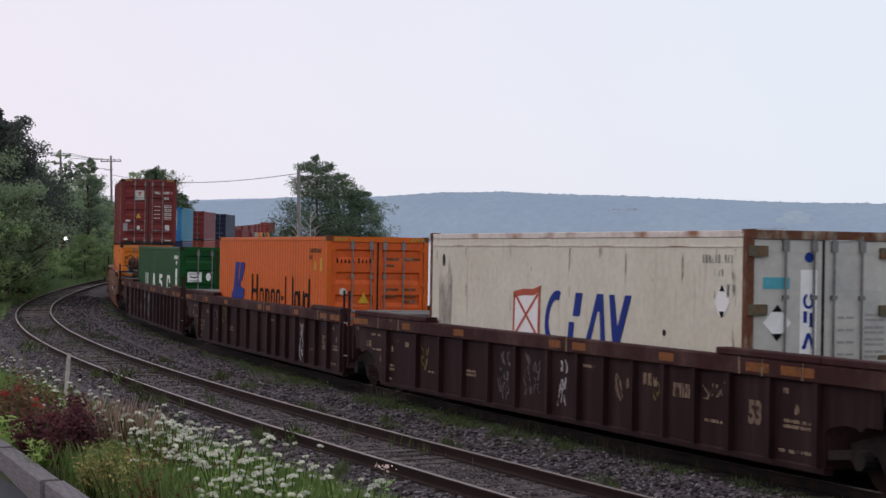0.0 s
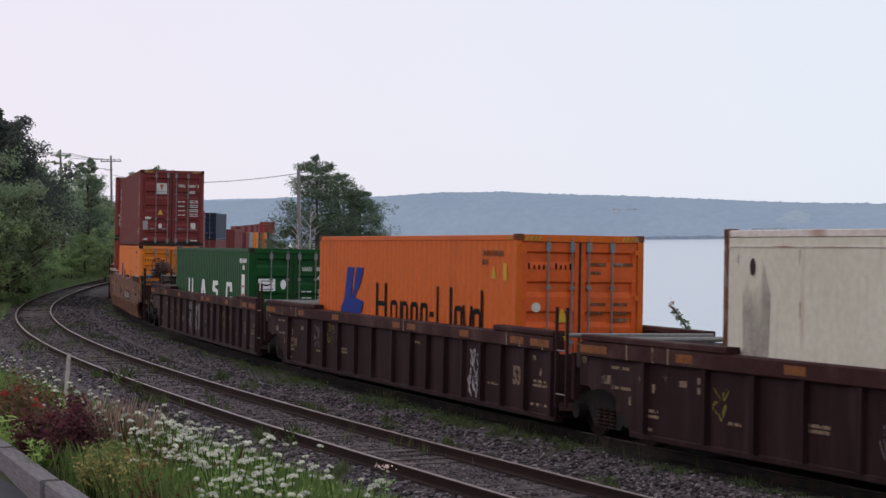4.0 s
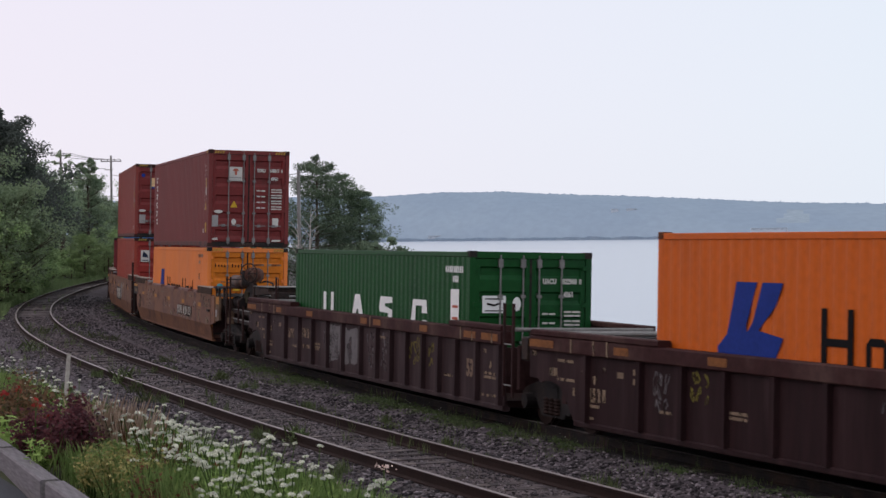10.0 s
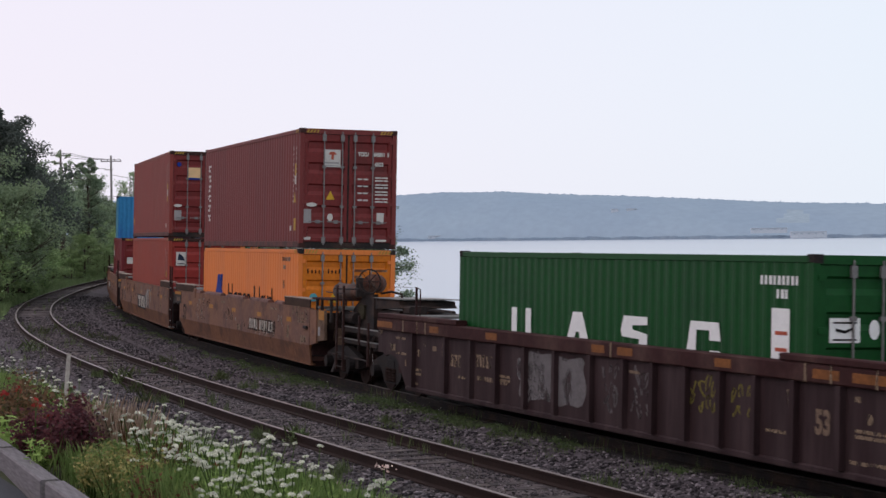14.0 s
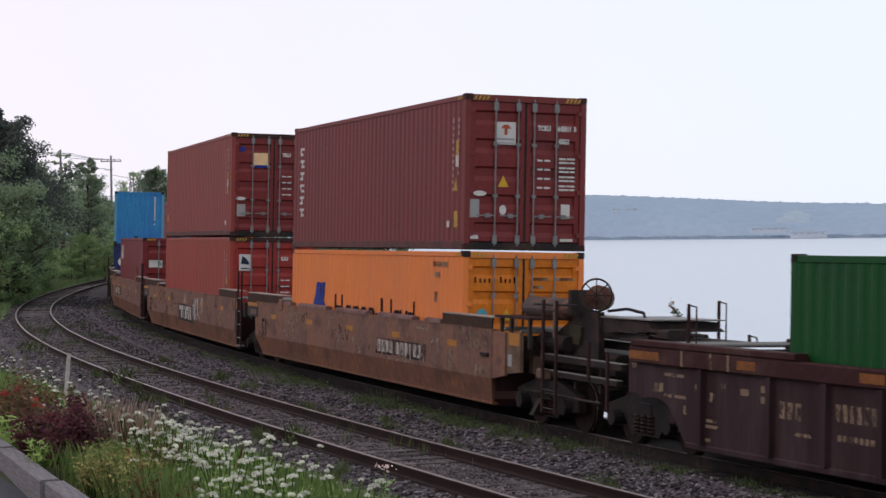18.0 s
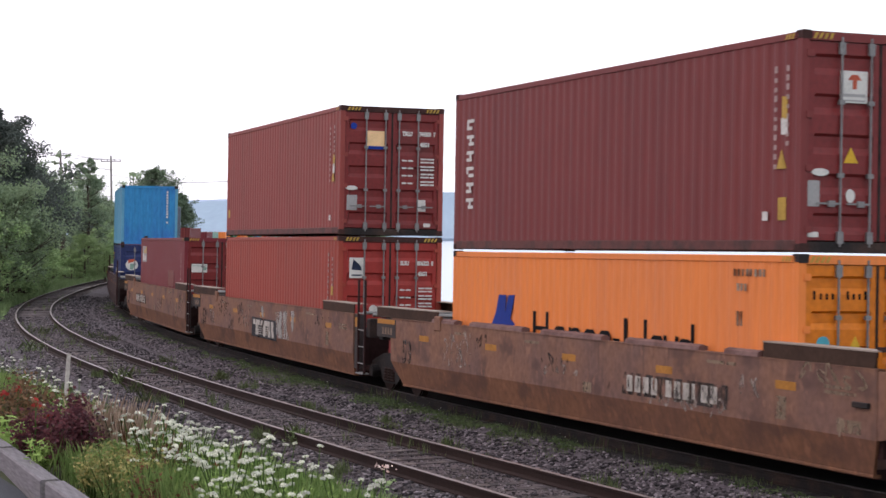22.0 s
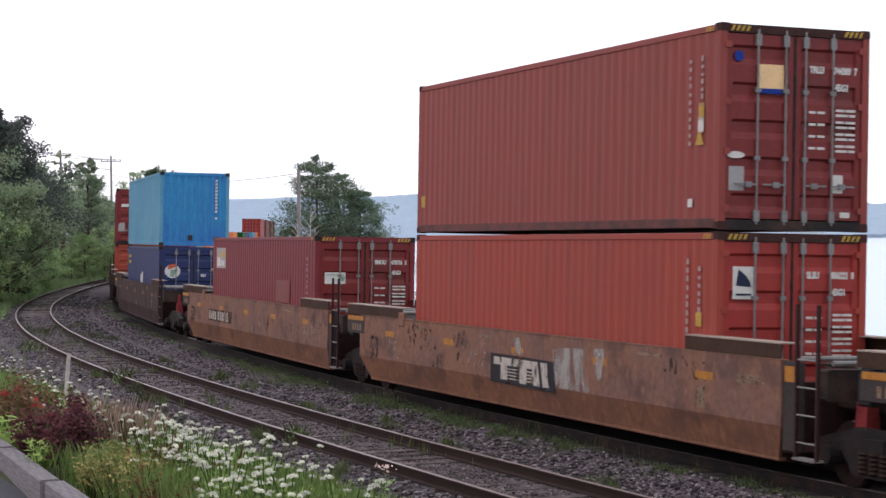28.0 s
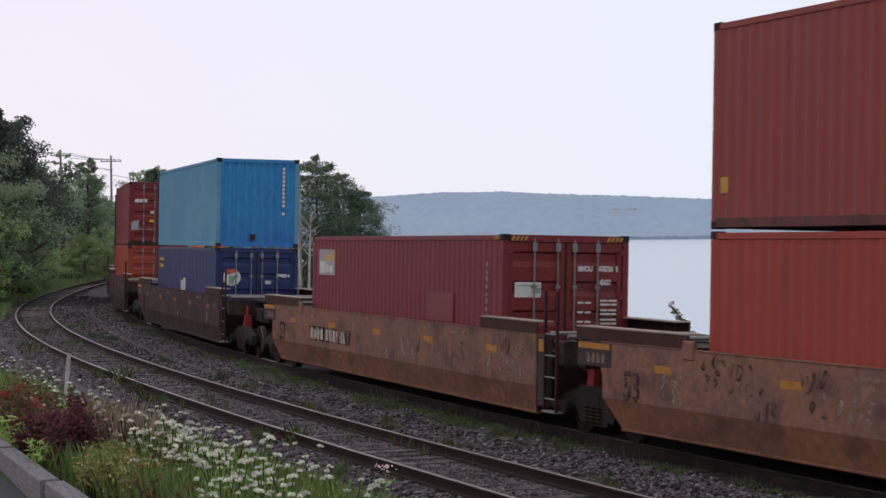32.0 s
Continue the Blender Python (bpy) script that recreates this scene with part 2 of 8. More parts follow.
M_SPRAYPATCH = worn("thin_grey_spray_paint", (0.16, 0.145, 0.145), 0.8, 3.2, (1.0, 1.0, 0.7))
M_SPRAYWHITE = worn("white_spray_paint", (0.42, 0.4, 0.4), 0.85, 8)
M_SPRAYOLIVE = worn("olive_spray_paint", (0.17, 0.14, 0.03), 0.85, 8)
M_RAIL = mat("rusty_rail_steel", (0.03, 0.0165, 0.0135), 0.75, 0.1, var=0.25, scale=2, fine=20, bump=0.15)
M_RAILTOP = mat("dull_rail_head", (0.235, 0.195, 0.182), 0.45, 0.5, var=0.25, scale=1.5, fine=15, bump=0.05)
M_TIE = mat("weathered_creosote_wood", (0.064, 0.053, 0.054), 0.9, var=0.35, scale=2, fine=25, bump=0.4, col2=(0.15, 0.122, 0.11), rnd=0.3, stretch=(0.3, 2, 2))
M_BALLAST = mat("ballast_bed", (0.088, 0.073, 0.079), 0.95, var=0.45, scale=0.8, fine=12, bump=0.8, col2=(0.07, 0.06, 0.06))
M_SIDINGBED = mat("dirty_siding_bed", (0.11, 0.088, 0.088), 0.95, var=0.45, scale=1.6, fine=10, bump=0.8, col2=(0.045, 0.036, 0.031), amount=0.6)
M_STONE = crushed("ballast_stones", (0.022, 0.0186, 0.0205), (0.265, 0.225, 0.236))
M_WORNPALE = worn("pale_scuffed_spray", (0.34, 0.27, 0.23), 0.45, 7)
M_WORNDARK = worn("faded_black_spray", (0.045, 0.033, 0.03), 0.4, 7)
M_DARKSTENCIL = worn("worn_dark_stencil", (0.035, 0.028, 0.026), 0.62, 7)
M_WASH = worn("thin_white_wash", (0.36, 0.33, 0.3), 0.5, 2.2, (1.3, 1.3, 0.6))
M_WORNPANEL = worn("worn_black_panel", (0.022, 0.021, 0.024), 1.0, 4)
M_THINPANEL = worn("thin_worn_black_panel", (0.05, 0.038, 0.034), 0.55, 5)
M_WORNDIGIT = worn("worn_white_digit_paint", (0.42, 0.38, 0.33), 0.8, 8)
M_WORNCREAM = worn("worn_cream_patch", (0.22, 0.155, 0.105), 0.75, 9)
M_PAD = mat("dusty_mauve_pad", (0.17, 0.1, 0.088), 0.8, var=0.2, scale=2, fine=12, bump=0.08, col2=(0.11, 0.058, 0.05))
M_REDPART = mat("dark_red_steel", (0.2, 0.03, 0.03), 0.6, var=0.25, scale=4, fine=20, bump=0.1)
M_SOIL = mat("bank_soil", (0.04, 0.05, 0.02), 0.95, var=0.4, scale=0.8, fine=10, bump=0.6, col2=(0.05, 0.045, 0.025))
M_GRAVEL = mat("gravelly_shoulder", (0.185, 0.158, 0.168), 0.95, var=0.4, scale=0.7, fine=14, bump=0.6, col2=(0.1, 0.1, 0.075))
M_ASPHALT = mat("worn_asphalt", (0.05, 0.052, 0.058), 0.85, var=0.25, scale=0.7, fine=60, bump=0.3, col2=(0.065, 0.066, 0.07))
M_TIMBER = mat("silvered_timber", (0.17, 0.154, 0.16), 0.85, var=0.3, scale=2, fine=18, bump=0.3, col2=(0.13, 0.12, 0.105), stretch=(0.25, 3, 3))
M_LANDFAR = mat("rough_grassland", (0.05, 0.07, 0.025), 0.95, var=0.3, scale=0.05, fine=0.6, bump=0.2, col2=(0.07, 0.075, 0.04))
M_BARK = mat("grey_brown_bark", (0.09, 0.07, 0.055), 0.9, var=0.35, scale=3, fine=20, bump=0.5, stretch=(3, 3, 0.5))
M_BIRCH = mat("dead_birch_bark", (0.42, 0.38, 0.34), 0.8, var=0.3, scale=4, fine=20, bump=0.2)
M_POLE = mat("weathered_pole_wood", (0.24, 0.22, 0.21), 0.9, var=0.25, scale=2, fine=18, bump=0.2, stretch=(3, 3, 0.3))
M_WIRE = mat("dark_wire", (0.03, 0.03, 0.034), 0.6, var=0.1, scale=3, fine=20, bump=0)
# Tree greens are greyed: distance haze put into their colours.
M_PINE = leafy("pine_needles", (0.095, 0.135, 0.09), (0.165, 0.215, 0.13))
M_OLDPINE = leafy("old_pine_needles", (0.066, 0.077, 0.069), (0.098, 0.113, 0.093))
M_BEDGRASS = leafy("bed_grass", (0.17, 0.28, 0.08), (0.38, 0.48, 0.18), 0.6, 0.5)
M_FARLEAF = leafy("far_tree_leaves", (0.1, 0.135, 0.09), (0.165, 0.215, 0.13))
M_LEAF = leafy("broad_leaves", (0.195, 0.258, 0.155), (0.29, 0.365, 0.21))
M_VERGE = leafy("verge_weeds", (0.065, 0.09, 0.036), (0.155, 0.195, 0.08))
M_CREEP = leafy("creeping_weed_leaves", (0.045, 0.07, 0.03), (0.115, 0.155, 0.06))
# Darker copy of broad_leaves, with shade put into the colour.
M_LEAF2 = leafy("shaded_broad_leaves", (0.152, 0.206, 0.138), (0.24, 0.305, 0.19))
M_SHRUB = leafy("roadside_shrub_leaves", (0.24, 0.345, 0.155), (0.38, 0.49, 0.225))
M_GRASS = leafy("green_grass", (0.165, 0.261, 0.068), (0.413, 0.550, 0.165))
M_STRAW = leafy("straw_grass", (0.55, 0.38, 0.28), (0.9, 0.7, 0.56))
M_PURPLE = leafy("dark_purple_leaves", (0.048, 0.018, 0.024), (0.19, 0.062, 0.07))
M_OLIVERED = leafy("olive_russet_leaves", (0.06, 0.05, 0.025), (0.24, 0.13, 0.07))
M_YELLEAF = leafy("yellow_green_leaves", (0.12, 0.16, 0.045), (0.5, 0.42, 0.16))
M_UMBEL = leafy("white_umbels", (0.62, 0.62, 0.5), (0.88, 0.87, 0.78))
M_REDPETAL = leafy("red_petals", (0.2, 0.015, 0.015), (0.36, 0.04, 0.03))
M_PINKPETAL = leafy("pale_pink_petals", (0.6, 0.42, 0.38), (0.75, 0.6, 0.54))
M_STEM = mat("green_stems", (0.06, 0.1, 0.025), 0.7, var=0.2, scale=5, fine=30, bump=0)
# Distance haze is painted into the blue-grey colours of these far surfaces.
M_HILL = mat("haze_tinted_wooded_hill", (0.283, 0.357, 0.432), 1.0, var=0.05, scale=0.012, fine=0.16, bump=0, col2=(0.305, 0.38, 0.449), amount=0.6, spec=0.0, stretch=(1, 0.3, 1))
M_SHORE = mat("haze_tinted_shore_woods", (0.245, 0.315, 0.39), 1.0, var=0.1, scale=0.05, fine=0.3, bump=0, col2=(0.29, 0.355, 0.42), spec=0.0)
M_HILLFAR = mat("haze_tinted_remote_hill", (0.36, 0.42, 0.55), 1.0, var=0.05, scale=0.01, fine=0.05, bump=0, col2=(0.38, 0.44, 0.56), spec=0.0)
M_FIELD = mat("haze_tinted_field", (0.325, 0.395, 0.448), 1.0, var=0.1, scale=0.02, fine=0.2, bump=0, spec=0.0)
M_FARWHITE = mat("haze_tinted_white_cladding", (0.52, 0.56, 0.61), 0.9, var=0.1, scale=0.5, fine=3, bump=0)
M_FARROOF = mat("haze_tinted_grey_roof", (0.44, 0.48, 0.53), 0.9, var=0.1, scale=0.5, fine=3, bump=0)

M_WATER = bpy.data.materials.new("calm_bay_water")
M_FLAP = mat("dark_brown_guard", (0.05, 0.028, 0.019), 0.85, var=0.25, scale=2, fine=12, bump=0.1)
M_PALETOP = mat("pale_guard_edge", (0.3, 0.24, 0.2), 0.85, var=0.2, scale=3, fine=14, bump=0.1)
M_REFLDIM = mat("dull_orange_reflector", (0.2, 0.075, 0.022), 0.6, var=0.3, scale=4, fine=20, bump=0.02)
M_RUSSET = leafy("russet_seed_heads", (0.1, 0.045, 0.025), (0.22, 0.1, 0.055))
M_PIPEGREY = mat("bare_grey_pipe", (0.2, 0.19, 0.18), 0.6, 0.2, var=0.2, scale=4, fine=20, bump=0.05)
# Main track bed: the train's shade put into the colour, with oil grime.
M_SHADEBED = mat("shaded_oily_track_bed", (0.03, 0.026, 0.025), 0.9, var=0.4, scale=1.5, fine=14, bump=0.6, col2=(0.026, 0.022, 0.02))
M_DIMCODE = mat("dim_white_stencil", (0.34, 0.24, 0.22), 0.6, var=0.15, scale=5, fine=30, bump=0)
M_WATER.use_nodes = True
_n, _l = M_WATER.node_tree.nodes, M_WATER.node_tree.links
_b = _n["Principled BSDF"]
_b.inputs["Base Color"].default_value = (0.36, 0.42, 0.48, 1)
_b.inputs["Roughness"].default_value = 0.22
_b.inputs["IOR"].default_value = 1.33
_co, _mp, _no, _bu = (_n.new("ShaderNode" + k) for k in ("TexCoord", "Mapping", "TexNoise", "Bump"))
_mp.inputs["Scale"].default_value = (0.05, 0.35, 1)
_no.inputs["Scale"].default_value, _no.inputs["Detail"].default_value = 1.0, 5
_bu.inputs["Strength"].default_value, _bu.inputs["Distance"].default_value = 0.35, 0.1
_l.new(_co.outputs["Object"], _mp.inputs[0])
_l.new(_mp.outputs[0], _no.inputs["Vector"])
_l.new(_no.outputs["Fac"], _bu.inputs["Height"])
_l.new(_bu.outputs[0], _b.inputs["Normal"])

M_DUSTTAN = mat("dusty_tan_plate", (0.15, 0.098, 0.066), 0.85, var=0.25, scale=3, fine=15, bump=0.1, col2=(0.1, 0.062, 0.043))
M_RUSTCASE = mat("dark_rusty_casting", (0.085, 0.036, 0.026), 0.85, var=0.35, scale=4, fine=25, bump=0.2, col2=(0.15, 0.09, 0.07), amount=0.4)
M_RESERVOIR = mat("rust_stained_reservoir", (0.06, 0.042, 0.036), 0.6, 0.1, var=0.25, scale=2.5, fine=20, bump=0.1, spec=0.3, col2=(0.11, 0.05, 0.032), amount=0.6)
M_OLIVEDRAB = mat("grimy_khaki_plate", (0.045, 0.038, 0.022), 0.8, var=0.25, scale=3, fine=15, bump=0.1)
M_POSTRED = mat("red_brown_post_paint", (0.034, 0.015, 0.013), 0.7, var=0.25, scale=4, fine=20, bump=0.1)
# Emission added so the orange marker stays bright in the dark gap.
M_AMBER = bpy.data.materials.new("glowing_amber_marker")
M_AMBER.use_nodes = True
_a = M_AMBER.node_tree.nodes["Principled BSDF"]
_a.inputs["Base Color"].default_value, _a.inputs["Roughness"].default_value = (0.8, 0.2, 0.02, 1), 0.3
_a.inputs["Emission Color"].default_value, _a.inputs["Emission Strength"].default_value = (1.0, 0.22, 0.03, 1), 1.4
# ---- building blocks ----
class Geo:
    """Collects vertices and faces of one mesh."""

    def __init__(self):
        self.v, self.f = [], []

    def add(self, verts, faces):
        k = len(self.v)
        self.v.extend(verts)
        self.f.extend([tuple(i + k for i in f) for f in faces])
        return self

    def box(self, x0, x1, y0, y1, z0, z1, b=0.0):
        """A block; b cuts its long edges to a bevel."""
        if b <= 0:
            return self.add([(x, y, z) for x in (x0, x1) for y in (y0, y1) for z in (z0, z1)],
                            [(0, 1, 3, 2), (4, 6, 7, 5), (0, 4, 5, 1), (2, 3, 7, 6), (0, 2, 6, 4), (1, 5, 7, 3)])
        ring = [(y0 + b, z0), (y1 - b, z0), (y1, z0 + b), (y1, z1 - b), (y1 - b, z1), (y0 + b, z1), (y0, z1 - b), (y0, z0 + b)]
        return self.prism(ring, x0, x1)

    def prism(self, ring, x0, x1):
        """A profile in y, z drawn out along x."""
        n = len(ring)
        return self.add([(x0, y, z) for y, z in ring] + [(x1, y, z) for y, z in ring],
                        [tuple(range(n))[::-1], tuple(range(n, 2 * n))] + [(i, (i + 1) % n, n + (i + 1) % n, n + i) for i in range(n)])

    def plate(self, ring, y0, y1):
        """A profile in x, z drawn out along y."""
        n = len(ring)
        return self.add([(x, y0, z) for x, z in ring] + [(x, y1, z) for x, z in ring],
                        [tuple(range(n)), tuple(range(n, 2 * n))[::-1]] + [(i, n + i, n + (i + 1) % n, (i + 1) % n) for i in range(n)])

    def cyl(self, a, b, r0, r1=None, n=10):
        a, b = Vector(a), Vector(b)
        r1 = r0 if r1 is None else r1
        q = (b - a).to_track_quat("Z", "Y").to_matrix()
        ring = [q @ Vector((math.cos(i * math.tau / n), math.sin(i * math.tau / n), 0)) for i in range(n)]
        return self.add([tuple(a + r * r0) for r in ring] + [tuple(b + r * r1) for r in ring],
                        [tuple(range(n))[::-1], tuple(range(n, 2 * n))] + [(i, (i + 1) % n, n + (i + 1) % n, n + i) for i in range(n)])

    def tube(self, pts, r, n=6):
        for a, b in zip(pts, pts[1:]):
            self.cyl(a, b, r, r, n)
        return self

    def ring(self, c, axis, R, r, n=20, k=6):
        """A torus."""
        q = Vector(axis).to_track_quat("Z", "Y").to_matrix()
        vs = []
        for i in range(n):
            a = i * math.tau / n
            for j in range(k):
                e = j * math.tau / k
                p = Vector(((R + r * math.cos(e)) * math.cos(a), (R + r * math.cos(e)) * math.sin(a), r * math.sin(e)))
                vs.append(tuple(Vector(c) + q @ p))
        return self.add(vs, [(i * k + j, ((i + 1) % n) * k + j, ((i + 1) % n) * k + (j + 1) % k, i * k + (j + 1) % k) for i in range(n) for j in range(k)])

    def mesh(self, name, material, smooth=False):
        me = bpy.data.meshes.new(name)
        me.from_pydata(self.v, [], self.f)
        if material:
            me.materials.append(material)
        if smooth:
            me.polygons.foreach_set("use_smooth", [True] * len(me.polygons))
        me.update()
        return me


def part(name, geo, material, parent=None, label="", smooth=False):
    """Links the geometry as one mesh object under its thing."""
    ob = new(name, geo if isinstance(geo, bpy.types.Mesh) else geo.mesh(name, material, smooth))
    ob.parent = parent
    return tagged(ob, label)


def thing(name, label, category, group="", kind="", at=None):
    ob = new(name)
    ob.empty_display_size = 0.3
    if at is not None:
        ob.matrix_world = at
    return tagged(ob, label, category, group, kind)


def letters(name, text, size, material, parent, m, label="", narrow=1.0, bold=0.0):
    """Flat writing 4 mm thick. m: pose in the parent's space, x along the line, y up the letters."""
    cu = bpy.data.curves.new(name, "FONT")
    cu.body, cu.size, cu.extrude, cu.resolution_u = text, size, 0.002, 3
    cu.offset = bold
    tmp = bpy.data.objects.new(name, cu)
    me = bpy.data.meshes.new_from_object(tmp)
    bpy.data.objects.remove(tmp)
    me.transform(Matrix.Diagonal((narrow, 1, 1, 1)))
    me.materials.clear()
    me.materials.append(material)
    ob = new(name, me)
    ob.parent, ob.matrix_local = parent, m
    return tagged(ob, label)


# ---- the line of the main track ----
KNOT_S = (-520.0, -300.0, -240.0, -190.0, -150.0, -120.0, -95.0, -70.0, -45.0, -20.0, 10.0, 40.0, 200.0)
KNOT_K = (-0.0010, -0.0010, -0.00032, -0.00032, -0.00032, 0.00068, 0.00162, 0.00124, 0.00312, 0.00313, 0.0024, 0.00352, 0.0030)
CANT = 0.0317
_s = np.arange(-520.0, 200.01, 0.5)
_k = np.interp(_s, KNOT_S, KNOT_K)
_i0 = int(np.argmin(abs(_s)))


def _sum(a):
    c = np.concatenate([[0], np.cumsum((a[1:] + a[:-1]) / 2 * 0.5)])
    return c - c[_i0]


_th = _sum(_k) - 1.2804156
_x, _y = _sum(np.cos(_th)) - 6.286876, _sum(np.sin(_th)) + 59.617566


def track(s, v=0.0, z=0.0):
    """World place s metres along the main track, v metres towards the road, z up."""
    x, y, h = np.interp(s, _s, _x), np.interp(s, _s, _y), np.interp(s, _s, _th)
    return Vector((x + v * math.sin(h), y - v * math.cos(h), z))


def heading(s):
    return float(np.interp(s, _s, _th))


def siding_v(s):
    """How far the second track lies towards the road."""
    return float(np.interp(s, (-110, -70, -45, -28, -12, 0, 20, 32, 60), (4.67, 4.77, 4.82, 4.82, 4.74, 4.62, 4.3, 4.15, 4.1)))


def travelled(t):
    u = (t - 16) / 16
    return 2.914688 * t - 0.031402 * (u * u - 1) + 0.23136 * (u ** 3 - u) + 0.339083 * (u ** 4 - 1)


def riding(s, half=9.6, lift=0.0, along=0.0):
    """Pose of a vehicle whose pivots stand half a length before and behind s: x forward, z up, leaning with the track."""
    a, b = track(s + half), track(s - half)
    f = (a - b).normalized()
    left = Vector((-f.y, f.x, 0))
    up = Vector((0, 0, 1))
    lc, uc = left * math.cos(CANT) - up * math.sin(CANT), left * math.sin(CANT) + up * math.cos(CANT)
    o = (a + b) / 2 + uc * lift + f * along
    return Matrix((( f.x, lc.x, uc.x, o.x), (f.y, lc.y, uc.y, o.y), (f.z, lc.z, uc.z, o.z), (0, 0, 0, 1)))


MOVING = []  # thing, place on the track at the start, half pivot distance, lift, shift along
SPINNING = []  # wheelset, x in its bogie
# ---- ground, water, distance ----
WATER_Z = -4.0


def ground_z(s, v):
    """Height of the land: ballast under the tracks, a bank up to the road, a slope down to the bay."""
    sv = siding_v(s)
    near = float(np.interp(s, (2, 20), (0, 1)))  # the planted bank stands near the road only
    bank = np.interp(v, (sv + 1.7, sv + 3.2, 9.4, 11.0, 12.2, 12.4, 12.6), (-0.32, 0.0, 0.85, 1.42, 1.55, 1.55, 1.43))
    wood = np.interp(v, (sv + 1.7, sv + 3.5, 12.0, 16.0, 25, 60, 400), (-0.32, -0.3, 0.2, 2.45, 2.9, 4.0, 10.0))
    right = near * bank + (1 - near) * wood
    if v > 12.6:
        right = near * np.interp(v, (12.6, 60, 400), (1.43, 1.8, 8)) + (1 - near) * wood
    spur = float(np.interp(s, (-128, -104, -82, -70), (0, 1, 1, 0)))
    left = (1 - spur) * np.interp(v, (-60, -16, -9, -4.5, -2.4), (-9, -6, -3.5, -1.2, -0.38)) + spur * np.interp(v, (-60, -24, -19, -15, -4.5, -2.4), (-9, -6, -2.4, -1.7, -0.8, -0.38))
    if v <= -2.4:
        z = left
    elif v < 2.2:
        z = np.interp(v, (-2.4, -1.5, 1.5, 2.2), (-0.38, -0.17, -0.13, -0.34))
    elif v < sv + 1.7:
        z = np.interp(v, (2.2, sv - 1.6, sv - 1.35, sv + 1.35, sv + 1.7), (-0.34, -0.17, -0.185, -0.185, -0.32))
    else:
        z = right
    return float(z)


def bumpy(s, v):
    p = track(s, v)
    b = 0.25 if abs(v) > 13 else 0.03 if abs(v - siding_v(s)) < 1.3 else 0.05
    k = 0.0 if 12.6 <= v < 30 and s > 18 else 1.0
    return ground_z(s, v) + k * b * (noise.noise(Vector((p.x * 0.6, p.y * 0.6, 3.1))) * 0.6 + noise.noise(Vector((p.x * 2.1, p.y * 2.1, 7.7))) * 0.3)


def build_ground():
    ss = [-2600, -1500, -900, -650] + [float(a) for a in np.arange(-520, -120, 12)] + [float(a) for a in np.arange(-120, -30, 2.0)] + [float(a) for a in np.arange(-30, 46, 0.6)] + [float(a) for a in np.arange(46, 200, 10)] + [400, 900, 2500]
    vs = [-60, -40, -30, -24, -20, -16, -12, -9, -7, -5.5, -4.5, -3.4] + [float(a) for a in np.arange(-2.8, 13.01, 0.3)] + [14, 16, 18, 21, 25, 30, 40, 60, 100, 200, 500, 1200, 2600]

    def place(s, v):
        c = min(max(s, -520), 200)
        p = track(c, v)
        h = heading(c)
        return (p.x + (s - c) * math.cos(h), p.y + (s - c) * math.sin(h), bumpy(c, v))

    verts = [place(s, v) for s in ss for v in vs]
    n = len(vs)
    faces, kinds = [], []
    for i in range(len(ss) - 1):
        for j in range(n - 1):
            faces.append((i * n + j, i * n + j + 1, (i + 1) * n + j + 1, (i + 1) * n + j))
            s, v = (ss[i] + ss[i + 1]) / 2, (vs[j] + vs[j + 1]) / 2
            sv = siding_v(s)
            k = 0 if -2.6 < v < sv + 1.9 else 3
            if sv + 1.9 <= v < 12.4:
                k = 2 if s > 24 and v > sv + 3.4 else 1
            if 12.36 < v < 34 and s > 18:
                k = 4
            if abs(v - sv) < 1.25:
                k = 6
            # strip darkened where the train's shade falls
            if -1.9 < v < 1.35:
                k = 5
            if -9 < v <= -2.6:
                k = 1
            kinds.append(k)
    me = bpy.data.meshes.new("ground")
    me.from_pydata(verts, [], faces)
    for m in (M_BALLAST, M_GRAVEL, M_SOIL, M_LANDFAR, M_ASPHALT, M_SHADEBED, M_SIDINGBED):
        me.materials.append(m)
    me.polygons.foreach_set("material_index", kinds)
    me.polygons.foreach_set("use_smooth", [True] * len(faces))
    tagged(new("ground", me), "grey ballast, gravel shoulder, planted bank and asphalt road edge", "ground", kind="structure")


build_ground()
g = Geo()
g.add([(-4700, -2000, WATER_Z), (4700, -2000, WATER_Z), (4700, 4300, WATER_Z), (-4700, 4300, WATER_Z)], [(0, 1, 2, 3)])
tagged(part("water", g, M_WATER), "calm pale grey-blue water of a wide bay", "water", kind="structure")


